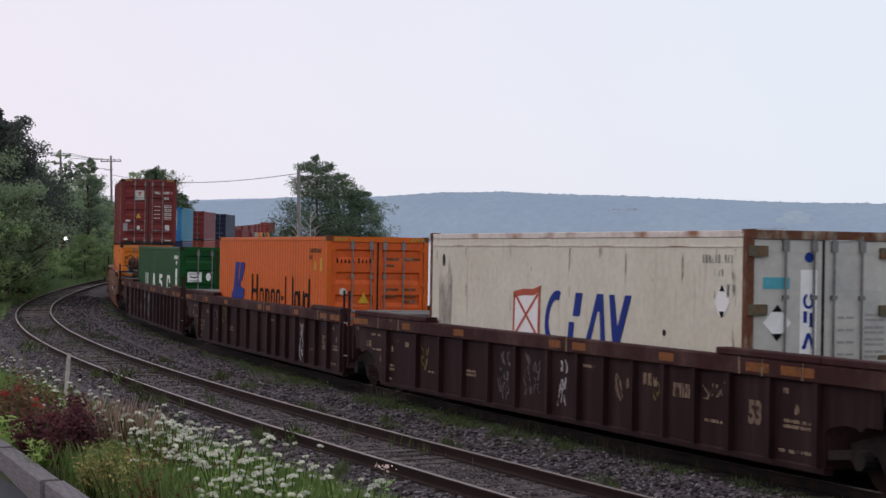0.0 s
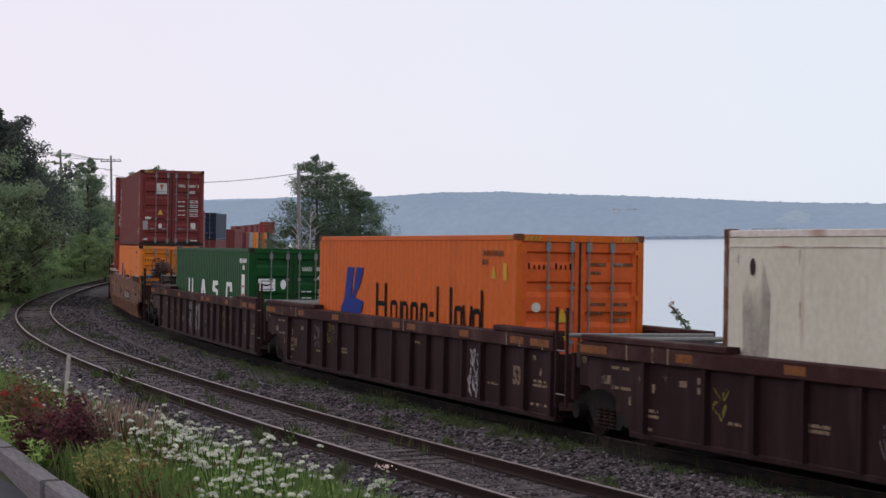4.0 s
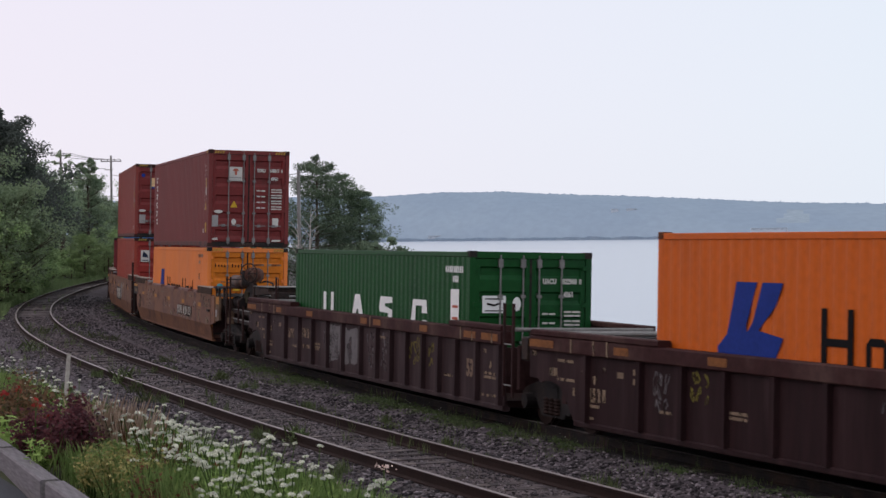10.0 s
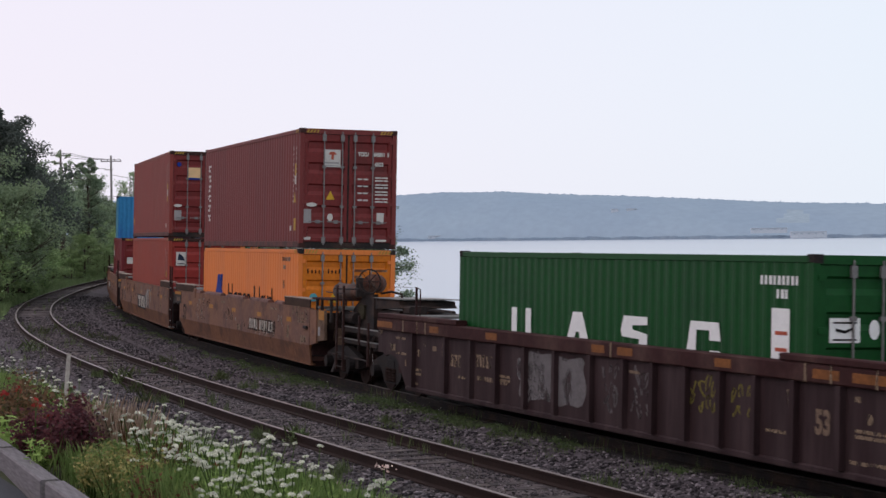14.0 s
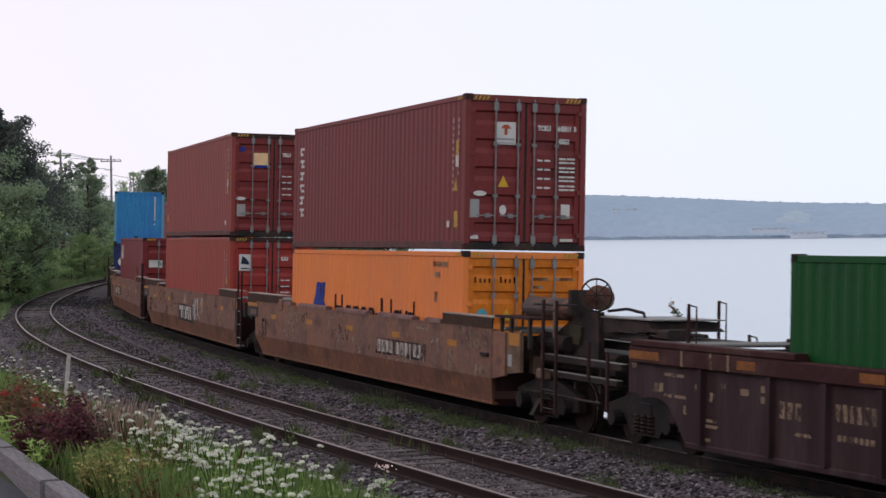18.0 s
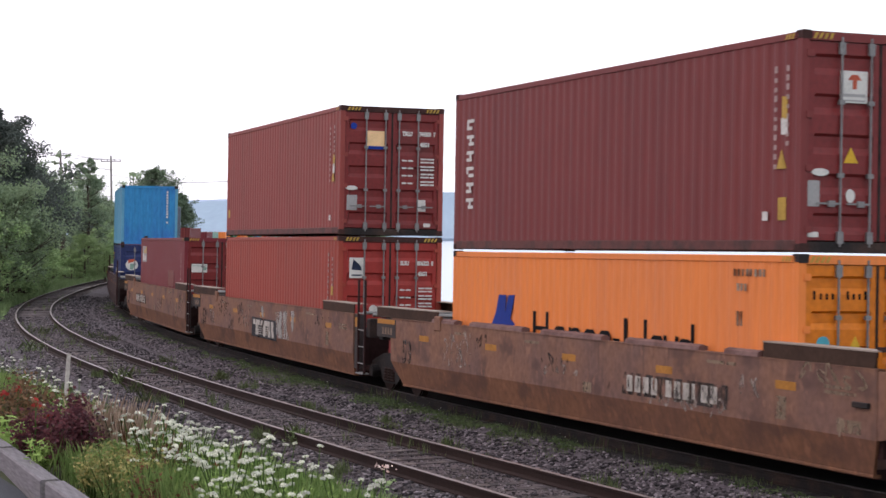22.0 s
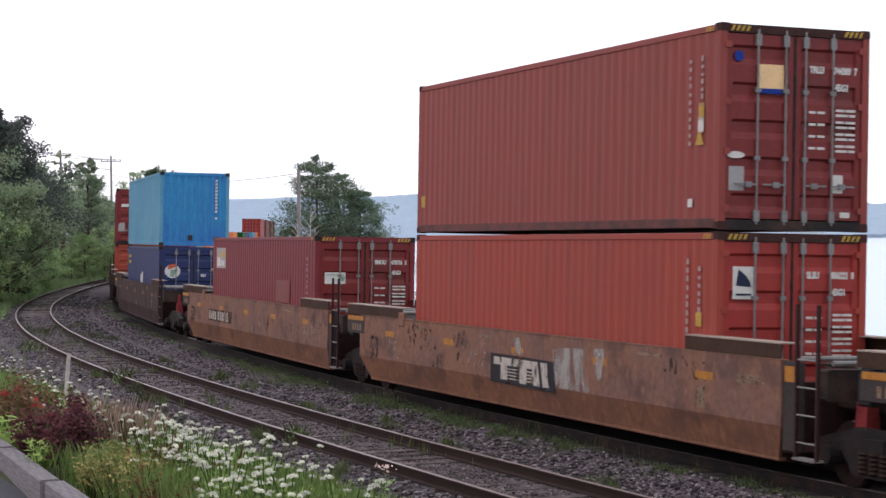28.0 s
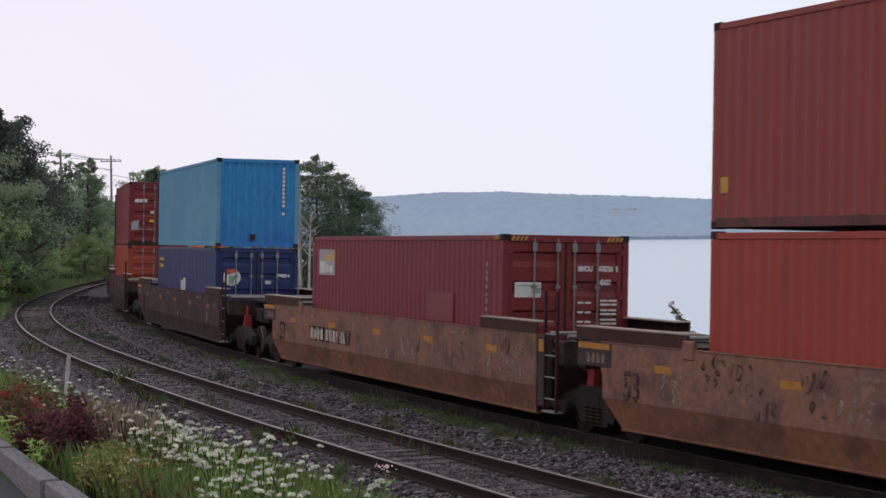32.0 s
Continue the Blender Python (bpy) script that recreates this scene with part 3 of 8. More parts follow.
def ridge(name, label, shore, tops, depth, material, seed, rough, fields=()):
    """A wooded ridge beyond the bay: shore and crest as functions of the bearing, in rows from the water up and over."""
    n, rows = 1300, 14
    verts, faces = [], []
    for i in range(n + 1):
        a = -0.5 + 1.0 * i / n
        d0, top = shore(a), tops(a)
        for j in range(rows + 1):
            f = j / rows
            d = d0 + depth * f
            hgt = top * (math.sin(min(f / 0.8, 1.0) * math.pi / 2) ** 0.8 if f <= 0.8 else 1.0 - (f - 0.8) * 2)
            p = Vector((a * d * 0.02, f * 9, seed))
            hgt += noise.noise(p * 0.5) * 2.0 * min(1, f * 3) + (max(0.0, noise.noise(Vector((i * 0.83, j * 1.7, seed)))) * 1.6 * max(0.1, 0.6 + noise.noise(Vector((i * 0.06, 2.0, seed + 8)))) + noise.noise(Vector((i * 0.15, j * 0.9, seed + 4))) * 0.5) * rough * max(0.0, 1 - abs(f - 0.78) * 5)
            verts.append((a * d, d, WATER_Z - 1 + max(0, hgt) + (2.5 if j else 0)))
    for i in range(n):
        for j in range(rows):
            k = i * (rows + 1) + j
            faces.append((k, k + rows + 1, k + rows + 2, k + 1))
    me = bpy.data.meshes.new(name)
    me.from_pydata(verts, [], faces)
    me.materials.append(material)
    if fields:
        me.materials.append(M_FIELD)
        kinds = []
        for i in range(n):
            for j in range(rows):
                a = -0.5 + i / n + 0.004 * noise.noise(Vector((i * 0.2, j * 0.8, 1)))
                kinds.append(1 if any(a0 < a < a1 and j0 <= j < j1 for a0, a1, j0, j1 in fields) else 0)
        me.polygons.foreach_set("material_index", kinds)
    me.polygons.foreach_set("use_smooth", [True] * len(faces))
    me.update()
    return tagged(new(name, me), label, "hill", kind="structure")


ridge("backdrop", "wooded hillside on the far shore, haze painted into its colour", lambda a: float(np.interp(a, (-0.5, -0.03, 0.12, 0.225, 0.5), (2100, 1780, 1500, 1350, 1200))),
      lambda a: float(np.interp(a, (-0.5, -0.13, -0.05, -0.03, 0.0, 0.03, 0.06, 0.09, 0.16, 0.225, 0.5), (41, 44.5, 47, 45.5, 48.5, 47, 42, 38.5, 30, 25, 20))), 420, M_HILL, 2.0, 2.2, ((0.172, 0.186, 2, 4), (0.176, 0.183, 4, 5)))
ridge("backdrop_far", "remote hill line painted pale blue for haze", lambda a: 3300.0, lambda a: float(np.interp(a, (-0.5, -0.13, -0.08, -0.02, 0.05, 0.5), (70, 74, 76, 66, 40, 30))), 500, M_HILLFAR, 5.0, 1.2)


def shore_woods():
    """A low dark strip of trees and banks where the far hill meets the water."""
    g = Geo()
    n = 500
    for i in range(n + 1):
        a = -0.5 + i / n
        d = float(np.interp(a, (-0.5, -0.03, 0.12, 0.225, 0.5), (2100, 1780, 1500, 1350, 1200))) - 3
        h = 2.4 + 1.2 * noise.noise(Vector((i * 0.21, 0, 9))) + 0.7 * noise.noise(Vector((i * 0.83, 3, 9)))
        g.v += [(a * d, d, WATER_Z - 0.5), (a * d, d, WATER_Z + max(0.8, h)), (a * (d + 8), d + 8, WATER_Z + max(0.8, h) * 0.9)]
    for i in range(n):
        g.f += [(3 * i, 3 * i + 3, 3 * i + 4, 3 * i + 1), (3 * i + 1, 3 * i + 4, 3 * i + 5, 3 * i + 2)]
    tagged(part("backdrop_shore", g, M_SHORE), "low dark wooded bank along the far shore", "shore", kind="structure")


shore_woods()


def far_building(x, y, z, w, h, d, m_wall=None):
    t = thing("far_building", "long pale building on the far shore", "building", "buildings on the far shore", at=pose(x, y, z))
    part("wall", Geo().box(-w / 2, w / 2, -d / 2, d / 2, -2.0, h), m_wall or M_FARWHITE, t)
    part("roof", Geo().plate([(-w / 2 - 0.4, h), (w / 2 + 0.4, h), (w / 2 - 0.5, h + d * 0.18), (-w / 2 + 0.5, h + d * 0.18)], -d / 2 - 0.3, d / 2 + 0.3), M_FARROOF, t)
    for i in range(max(2, int(w / 5))):
        part("window", Geo().box(-w / 2 + 1.5 + i * 5, -w / 2 + 3.0 + i * 5, -d / 2 - 0.05, -d / 2 + 0.02, h * 0.35, h * 0.7), M_FIELD, t)
    return t


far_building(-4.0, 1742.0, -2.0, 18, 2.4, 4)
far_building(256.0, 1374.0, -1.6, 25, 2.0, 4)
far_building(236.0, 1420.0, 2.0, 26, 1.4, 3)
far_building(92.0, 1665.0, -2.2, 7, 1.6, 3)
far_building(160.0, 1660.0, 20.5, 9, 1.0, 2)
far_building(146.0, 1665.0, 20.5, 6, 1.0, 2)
# ---- tracks ----
RAIL = [(-0.07, -0.17), (0.07, -0.17), (0.07, -0.155), (0.012, -0.135), (0.012, -0.045), (0.036, -0.035), (0.036, -0.004), (0.03, 0.0), (-0.03, 0.0), (-0.036, -0.004), (-0.036, -0.035), (-0.012, -0.045), (-0.012, -0.135), (-0.07, -0.155)]


def rail_line(name, vfun, zfun, parent, s0, s1, step=1.0, m_rail=None):
    verts, faces, mats = [], [], []
    ss = np.arange(s0, s1 + 0.01, step)
    n = len(RAIL)
    for s in ss:
        for dy, dz in RAIL:
            verts.append(tuple(track(s, vfun(s) - dy, zfun(s) + dz)))
    for i in range(len(ss) - 1):
        for j in range(n):
            faces.append((i * n + j, i * n + (j + 1) % n, (i + 1) * n + (j + 1) % n, (i + 1) * n + j))
            mats.append(1 if j in (6, 7, 8) else 0)
    me = bpy.data.meshes.new(name)
    me.from_pydata(verts, [], faces)
    me.materials.append(m_rail or M_RAIL), me.materials.append(M_RAILTOP)
    me.polygons.foreach_set("material_index", mats)
    me.update()
    ob = new(name, me)
    ob.parent = parent
    return ob


tie_mesh = Geo().box(-0.115, 0.115, -1.3, 1.3, -0.18, 0.0, 0.015).mesh("tie", M_TIE)
plate_mesh = Geo().box(-0.1, 0.1, -0.17, 0.17, 0.0, 0.014).mesh("tie_plate", M_RAIL)
siding = thing("siding_track", "rusty rails of a weedy side track on worn ties", "railway track", kind="structure")
main_line = thing("main_track", "rails of the main line under the passing train", "railway track", kind="structure")
for sgn in (-1, 1):
    rail_line("rail", lambda s, k=sgn: siding_v(s) + k * 0.753, lambda s: 0.0, siding, -150, 60)
    # main rails in black steel: the train's shade put into their colour
    rail_line("rail", lambda s, k=sgn: k * 0.753, lambda s, k=sgn: k * 0.753 * CANT, main_line, -480, 130, 1.0, M_BLACKSTEEL)
rng = random.Random(4)
for i in range(290):
    s = -110 + i * 0.56
    t = new("tie", tie_mesh)
    t.parent = siding
    p = track(s + rng.uniform(-0.05, 0.05), siding_v(s) + rng.uniform(-0.06, 0.06), -0.158 - rng.uniform(0, 0.045))
    t.matrix_world = Matrix.Translation(p) @ Matrix.Rotation(heading(s) + rng.uniform(-0.06, 0.06), 4, "Z")
for i in range(200):
    s = -65 + i * 0.55
    t = new("tie", tie_mesh)
    t.parent = main_line
    t.matrix_world = riding(s, 0.5, -0.172)
# ---- freight containers ----
CL, CW = 12.192, 2.438
SIDE = -1  # y of the road side


def corrugated(length, z0, z1, y, depth, pitch=0.278, sign=-1):
    """A trapezoid-ribbed wall along x; the ribs stand proud towards sign * y."""
    g = Geo()
    n = int(round(length / pitch))
    pitch = length / n
    pts = []
    for i in range(n):
        x = -length / 2 + i * pitch
        pts += [(x, 0), (x + 0.26 * pitch, 0), (x + 0.5 * pitch, depth), (x + 0.76 * pitch, depth)]
    pts.append((length / 2, 0))
    for k, (x, d) in enumerate(pts):
        g.v += [(x, y - sign * d, z0), (x, y - sign * d, z1)]
    for k in range(len(pts) - 1):
        a = 2 * k
        g.f.append((a, a + 2, a + 3, a + 1) if sign < 0 else (a, a + 1, a + 3, a + 2))
    return g


def door_leaf(y0, y1, z0, z1, x, deep=0.036):
    """A door leaf facing +x with five pressed panels between flat stiles, one closed sheet."""
    g = Geo()
    n = 5
    h = (z1 - z0) / n
    prof = []
    for i in range(n):
        a = z0 + i * h
        prof += [(0, a), (0, a + 0.16 * h), (deep, a + 0.34 * h), (deep, a + 0.62 * h), (0, a + 0.69 * h)]
    prof.append((0, z1))
    ys = (y0, y0 + 0.085, y0 + 0.11, y1 - 0.11, y1 - 0.085, y1)
    for d, z in prof:
        g.v += [(x, ys[0], z), (x, ys[1], z), (x - d, ys[2], z), (x - d, ys[3], z), (x, ys[4], z), (x, ys[5], z)]
    for k in range(len(prof) - 1):
        for q in range(5):
            a = 6 * k + q
            g.f.append((a, a + 1, a + 7, a + 6))
    m = len(g.v)
    g.v += [(x - 0.055, y0, z0), (x - 0.055, y1, z0), (x - 0.055, y0, z1), (x - 0.055, y1, z1)]
    e = 6 * (len(prof) - 1)
    g.f += [(m, m + 2, m + 3, m + 1), (0, m, m + 1, 5), (e, e + 5, m + 3, m + 2)]
    g.f += [(6 * k, 6 * k + 6, m + 2, m) if k == 0 else (6 * k, 6 * k + 6, m + 2) for k in range(len(prof) - 1)]
    g.f += [(6 * k + 11, 6 * k + 5, m + 1, m + 3) if k == 0 else (6 * k + 11, 6 * k + 5, m + 3) for k in range(len(prof) - 1)]
    return g


def container(name, label, hgt, m_side, m_door=None, group="containers on the train", doors=True, m_roof=None, smooth_side=False, m_post=None, m_front=None, m_cast=None, m_rail=None, m_top=None, m_header=None, plain_doors=False):
    """A 40-foot freight container: x forward (doors), z from its floor corners."""
    m_door, m_post = m_door or m_side, m_post or m_side
    m_rail, m_cast, m_top, m_header = m_rail or m_post, m_cast or M_BLACKSTEEL, m_top or m_post, m_header or m_post
    c = thing(name, label, "container", group)
    hx, hy = CL / 2, CW / 2
    for k, s in (("side_panel", -1), ("side_panel", 1)):
        if smooth_side:
            g = Geo().box(-hx + 0.12, hx - 0.12, s * (hy - 0.03) - 0.02, s * (hy - 0.03) + 0.02, 0.15, hgt - 0.12)
            for i in range(1, 9):
                x = -hx + i * CL / 9
                part("panel_joint", Geo().box(x - 0.012, x + 0.012, s * (hy - 0.012) - 0.004, s * (hy - 0.012) + 0.004, 0.17, hgt - 0.13), m_side, c)
        else:
            g = corrugated(CL - 0.24, 0.15, hgt - 0.11, s * (hy - 0.008), 0.017, sign=s)
        part(k, g, m_side, c)
    for s in (-1, 1):
        part("bottom_rail", Geo().box(-hx + 0.1, hx - 0.1, s * hy - 0.1 * (s > 0), s * hy + 0.1 * (s < 0), 0.02, 0.16, 0.008), m_rail, c)
        part("top_rail", Geo().box(-hx + 0.1, hx - 0.1, s * hy - 0.06 * (s > 0), s * hy + 0.06 * (s < 0), hgt - 0.115, hgt - 0.02, 0.008), m_top, c)
        for e in (-1, 1):
            x0, x1 = (hx - 0.13, hx) if e > 0 else (-hx, -hx + 0.13)
            y0, y1 = (hy - 0.12, hy) if s > 0 else (-hy, -hy + 0.12)
            part("corner_post", Geo().box(x0 + 0.005, x1 - 0.005, y0 + 0.004, y1 - 0.004, 0.1, hgt - 0.1, 0.012), m_post, c)
            for z in (0.0, hgt - 0.118):
                g = Geo().box(x0 - 0.03 * (e > 0), x1 + 0.03 * (e < 0), y0 - 0.03 * (s > 0), y1 + 0.03 * (s < 0), z, z + 0.118, 0.012)
                part("corner_casting", g, m_cast, c)
    # roof and floor
    g = corrugated(CL - 0.26, -hy + 0.05, hy - 0.05, 0, 0.02, 0.42, sign=1)
    g.v = [(x, z, hgt - 0.03 + y) for x, y, z in g.v]
    part("roof", g, m_roof or m_side, c)
    part("underframe", Geo().box(-hx + 0.12, hx - 0.12, -hy + 0.1, hy - 0.1, 0.05, 0.15), M_BLACKSTEEL, c)
    # front end wall
    g = corrugated(CW - 0.24, 0.15, hgt - 0.11, 0, 0.04, 0.24, sign=-1)
    end = -hx + 0.012 if doors else hx - 0.012
    sg = 1 if doors else -1
    g.v = [(end + sg * y, sg * -x, z) for x, y, z in g.v]
    part("end_wall", g, m_front or m_side, c)
    part("end_header", Geo().box(end - 0.01, end + 0.05, -hy + 0.12, hy - 0.12, hgt - 0.12, hgt - 0.015) if doors else Geo().box(end - 0.05, end + 0.01, -hy + 0.12, hy - 0.12, hgt - 0.12, hgt - 0.015), m_front or m_post, c)
    part("end_sill", Geo().box(end - 0.01, end + 0.05, -hy + 0.12, hy - 0.12, 0.01, 0.15) if doors else Geo().box(end - 0.05, end + 0.01, -hy + 0.12, hy - 0.12, 0.01, 0.15), m_front or m_post, c)
    e2 = -end
    if not doors:
        part("back_wall", Geo().box(-hx + 0.01, -hx + 0.05, -hy + 0.12, hy - 0.12, 0.02, hgt - 0.02), m_side, c)
        return c
    part("door_header", Geo().box(e2 - 0.06, e2 + 0.008, -hy + 0.12, hy - 0.12, hgt - 0.13, hgt - 0.01, 0.01), m_header, c)
    part("door_sill", Geo().box(e2 - 0.06, e2 + 0.008, -hy + 0.12, hy - 0.12, 0.0, 0.14, 0.01), M_BLACKSTEEL if m_post is m_side else m_post, c)
    for s in (-1, 1):
        y0, y1 = (0.012, hy - 0.125) if s > 0 else (-hy + 0.125, -0.012)
        door = part("door", door_leaf(y0, y1, 0.16, hgt - 0.14, e2 - 0.02, 0.003 if plain_doors else 0.045), m_door, c)
        for f in (0.16, 0.61):
            y = s * f
            g = Geo().cyl((e2 + 0.012, y, 0.08), (e2 + 0.012, y, hgt - 0.07), 0.017, n=8)
            for z in (0.2, 0.35 * hgt, 0.68 * hgt, hgt - 0.22):
                g.box(e2 - 0.018, e2 + 0.03, y - 0.045, y + 0.045, z - 0.03 - (0.05 if z in (0.2, hgt - 0.22) else 0), z + 0.03 + (0.05 if z in (0.2, hgt - 0.22) else 0), 0.006)
            part("locking_bar", g, M_GALV, door, "galvanised steel locking bar")
            g = Geo().box(e2 + 0.02, e2 + 0.035, min(y, y + s * 0.36), max(y, y + s * 0.36), 0.63, 0.655)
            g.box(e2 + 0.015, e2 + 0.05, y - 0.05 + s * 0.15, y + 0.05 + s * 0.15, 0.6, 0.68)
            part("door_handle", g, M_GALV, door, "steel door handle")
        for z in (0.3, hgt * 0.38, hgt * 0.62, hgt - 0.3):
            if plain_doors:
                part("hinge", Geo().box(e2 - 0.02, e2 + 0.035, s * (hy - 0.17) - 0.15, s * (hy - 0.17) + 0.15, z - 0.075, z + 0.075, 0.015), M_HINGE, door, "large grimy grey hinge")
                continue
            part("hinge", Geo().box(e2 - 0.02, e2 + 0.02, s * (hy - 0.13) - 0.05, s * (hy - 0.13) + 0.05, z - 0.045, z + 0.045, 0.008), m_post, door)
        part("door_gasket", Geo().box(e2 - 0.03, e2 - 0.012, s * 0.009 - 0.012, s * 0.009 + 0.012, 0.16, hgt - 0.14), M_BLACKSTEEL, door, "black rubber gasket")
    return c


def hazard(c, hgt, x):
    """Yellow and black slanted stripes on the top rails of a high container."""
    for y0 in (-CW / 2 + 0.16, CW / 2 - 0.44):
        g = Geo()
        for i in range(4):
            a = y0 + i * 0.08
            g.add([(x, a, hgt - 0.11), (x, a + 0.045, hgt - 0.11), (x, a + 0.085, hgt - 0.03), (x, a + 0.04, hgt - 0.03)], [(0, 1, 2, 3)])
        part("hazard_stripe", g, M_HAZARD, c, "yellow slanted warning stripes")
    g = Geo()
    for i in range(3):
        a = CL / 2 - 0.42 + i * 0.08
        g.add([(a, -CW / 2 - 0.004, hgt - 0.105), (a + 0.045, -CW / 2 - 0.004, hgt - 0.105), (a + 0.085, -CW / 2 - 0.004, hgt - 0.035), (a + 0.04, -CW / 2 - 0.004, hgt - 0.035)], [(0, 1, 2, 3)])
    part("hazard_stripe", g, M_HAZARD, c, "yellow slanted warning stripes")


SEPARATE = ("lettering_block", "side_code", "yellow_mark", "weight_line", "diamond_tip", "dark_patch", "white_mark", "sticker_mark", "panel_mark", "emblem_mark", "name_line")


def on_side(c, name, shapes, m, label="", out=-0.003):
    """Flat marks on the road-side wall: shapes are lists of (x, z) corners."""
    if name in SEPARATE and len(shapes) > 1:
        return [on_side(c, name, [sh], m, label, out) for sh in shapes]
    g = Geo()
    for sh in shapes:
        g.plate(sh, -CW / 2 - out - 0.003, -CW / 2 - out + 0.002)
    return part(name, g, m, c, label)


def rect(x, z, w, h, lean=0.0):
    return [(x, z), (x + w, z), (x + w + lean, z + h), (x + lean, z + h)]


def on_end(c, name, shapes, m, label="", out=0.012):
    """Flat marks on the door end: shapes are lists of (v, z), v towards the road."""
    if name in SEPARATE and len(shapes) > 1:
        return [on_end(c, name, [sh], m, label, out) for sh in shapes]
    g = Geo()
    for sh in shapes:
        n = len(sh)
        x = CL / 2 + out - 0.04
        g.add([(x, -v, z) for v, z in sh] + [(x - 0.006, -v, z) for v, z in sh], [tuple(range(n)), tuple(range(n, 2 * n))[::-1]] + [(i, n + i, n + (i + 1) % n, (i + 1) % n) for i in range(n)])
    return part(name, g, m, c, label)


def disc(cx, cz, r, n=16, rz=None):
    return [(cx + r * math.cos(i * math.tau / n), cz + (rz or r) * math.sin(i * math.tau / n)) for i in range(n)]


def row_of_bars(x, z, w, h, n, seed, gap=0.35):
    """Small upright bars in place of a line of writing."""
    r = random.Random(seed)
    step = w / n
    return [rect(x + i * step, z, step * (1 - gap) * r.uniform(0.7, 1.1), h) for i in range(n)]


def end_text(c, text, size, v, z, m=None, narrow=0.8):
    return letters("marking", text, size, m or M_BAR, c, Matrix.Translation((CL / 2 - 0.026, -v, z)) @ Matrix(((0, 0, 1, 0), (1, 0, 0, 0), (0, 1, 0, 0), (0, 0, 0, 1))), "white stencilled code", narrow, 0.007)


def code_block(c, hgt, owner, number, kind, seed, m=None):
    """The stencilled code, size code and weight lines of the right-hand door."""
    end_text(c, owner, 0.13, -0.24, hgt - 0.64, m, 0.75)
    end_text(c, number.replace(" ", "  "), 0.13, -0.64, hgt - 0.64, m, 0.72)
    end_text(c, kind, 0.13, -0.66, hgt - 0.88, m, 0.78)
    for i in range(4):
        z = hgt - 1.22 - 0.17 * i
        on_end(c, "weight_line", [[(v - 0.0, z0), (v - w, z0), (v - w, z0 + 0.035), (v, z0 + 0.035)] for v, w, z0 in ((-0.24, 0.11, z), (-0.38, 0.12, z), (-0.68, 0.14, z + 0.04), (-0.84, 0.16, z + 0.04), (-0.68, 0.2, z - 0.03), (-0.9, 0.1, z - 0.03))], m or M_BAR, "unreadable white weight lines")


def warn_triangle(c, v, z, s=0.2):
    on_end(c, "warning_triangle", [[(v + s / 2, z), (v - s / 2, z), (v, z + s * 0.95)]], M_YELLOW, "yellow warning triangle")


def label_box(c, v, z, w, h, m, label):
    return on_end(c, "sticker", [[(v + w / 2, z), (v - w / 2, z), (v - w / 2, z + h), (v + w / 2, z + h)]], m, label)


def vertical_code(c, x, z, h, n, seed):
    r = random.Random(seed)
    st = h / n
    on_side(c, "side_code", [rect(x, z + i * st, 0.07, st * r.uniform(0.4, 0.7)) for i in range(n)], M_DIMCODE, "white code down the side wall, unreadable", out=-0.001)


def put(c, s, lift, shift=0.0, half=9.6):
    MOVING.append((c, s, half, lift, shift))


S_A, S_B, S_C, S_D, S_E, S_F, S_G, S_H, S_I = 28.5, 9.15, -10.43, -33.99, -53.65, -73.21, -96.97, -121.3, -145.98
HC, STD, BASE = 2.896, 2.591, 0.35

# the white refrigerated box
cA = container("white_container", "weathered white refrigerated container with rusty corners and blue lettering blocks", HC, M_WHITE, M_WHITEDOOR, m_roof=M_RUSTWHITE, smooth_side=True, m_post=M_RUSTPOST, m_cast=M_RUSTPOST, m_rail=M_PALERAIL, m_top=M_PALERAIL, plain_doors=True)
part("rail_ledge", Geo().box(-CL / 2 + 0.13, CL / 2 - 0.13, -CW / 2 - 0.004, -CW / 2 + 0.03, 2.896 - 0.25, 2.896 - 0.235), M_PALERAIL, cA, "thin chalky ledge under the top rail")
put(cA, S_A - 0.03, BASE + 0.03)
on_side(cA, "flag_mark", [[(-1.95, 1.12), (-0.83, 1.12), (-0.8, 1.97), (-1.1, 1.9), (-1.5, 1.9), (-1.9, 1.86)]], M_FLAGWHITE, "white flag panel")
on_side(cA, "flag_cross", [rect(-1.97, 1.12, 0.07, 0.74, 0.03), rect(-0.9, 1.12, 0.08, 0.82, 0.02), [(-1.93, 1.76), (-1.5, 1.81), (-1.1, 1.81), (-0.8, 1.88), (-0.78, 1.99), (-1.1, 1.92), (-1.5, 1.92), (-1.91, 1.87)], [(-1.9, 1.14), (-1.8, 1.14), (-0.85, 1.84), (-0.95, 1.84)], [(-0.98, 1.14), (-0.88, 1.14), (-1.8, 1.8), (-1.9, 1.8)]], M_REDINK, "faded red cross and frame", out=0.001)


def crescent(cx, cz, rx, rz, a0, a1, q, lean=0.0, n=12):
    """A curved block between two angles in degrees, q wide."""
    a = [radians(a0 + (a1 - a0) * i / n) for i in range(n + 1)]
    ring = [(rx, rz, k) for k in a] + [(rx - q, rz - q, k) for k in a[::-1]]
    return [(cx + u * math.cos(k) + lean * w * math.sin(k), cz + w * math.sin(k)) for u, w, k in ring]


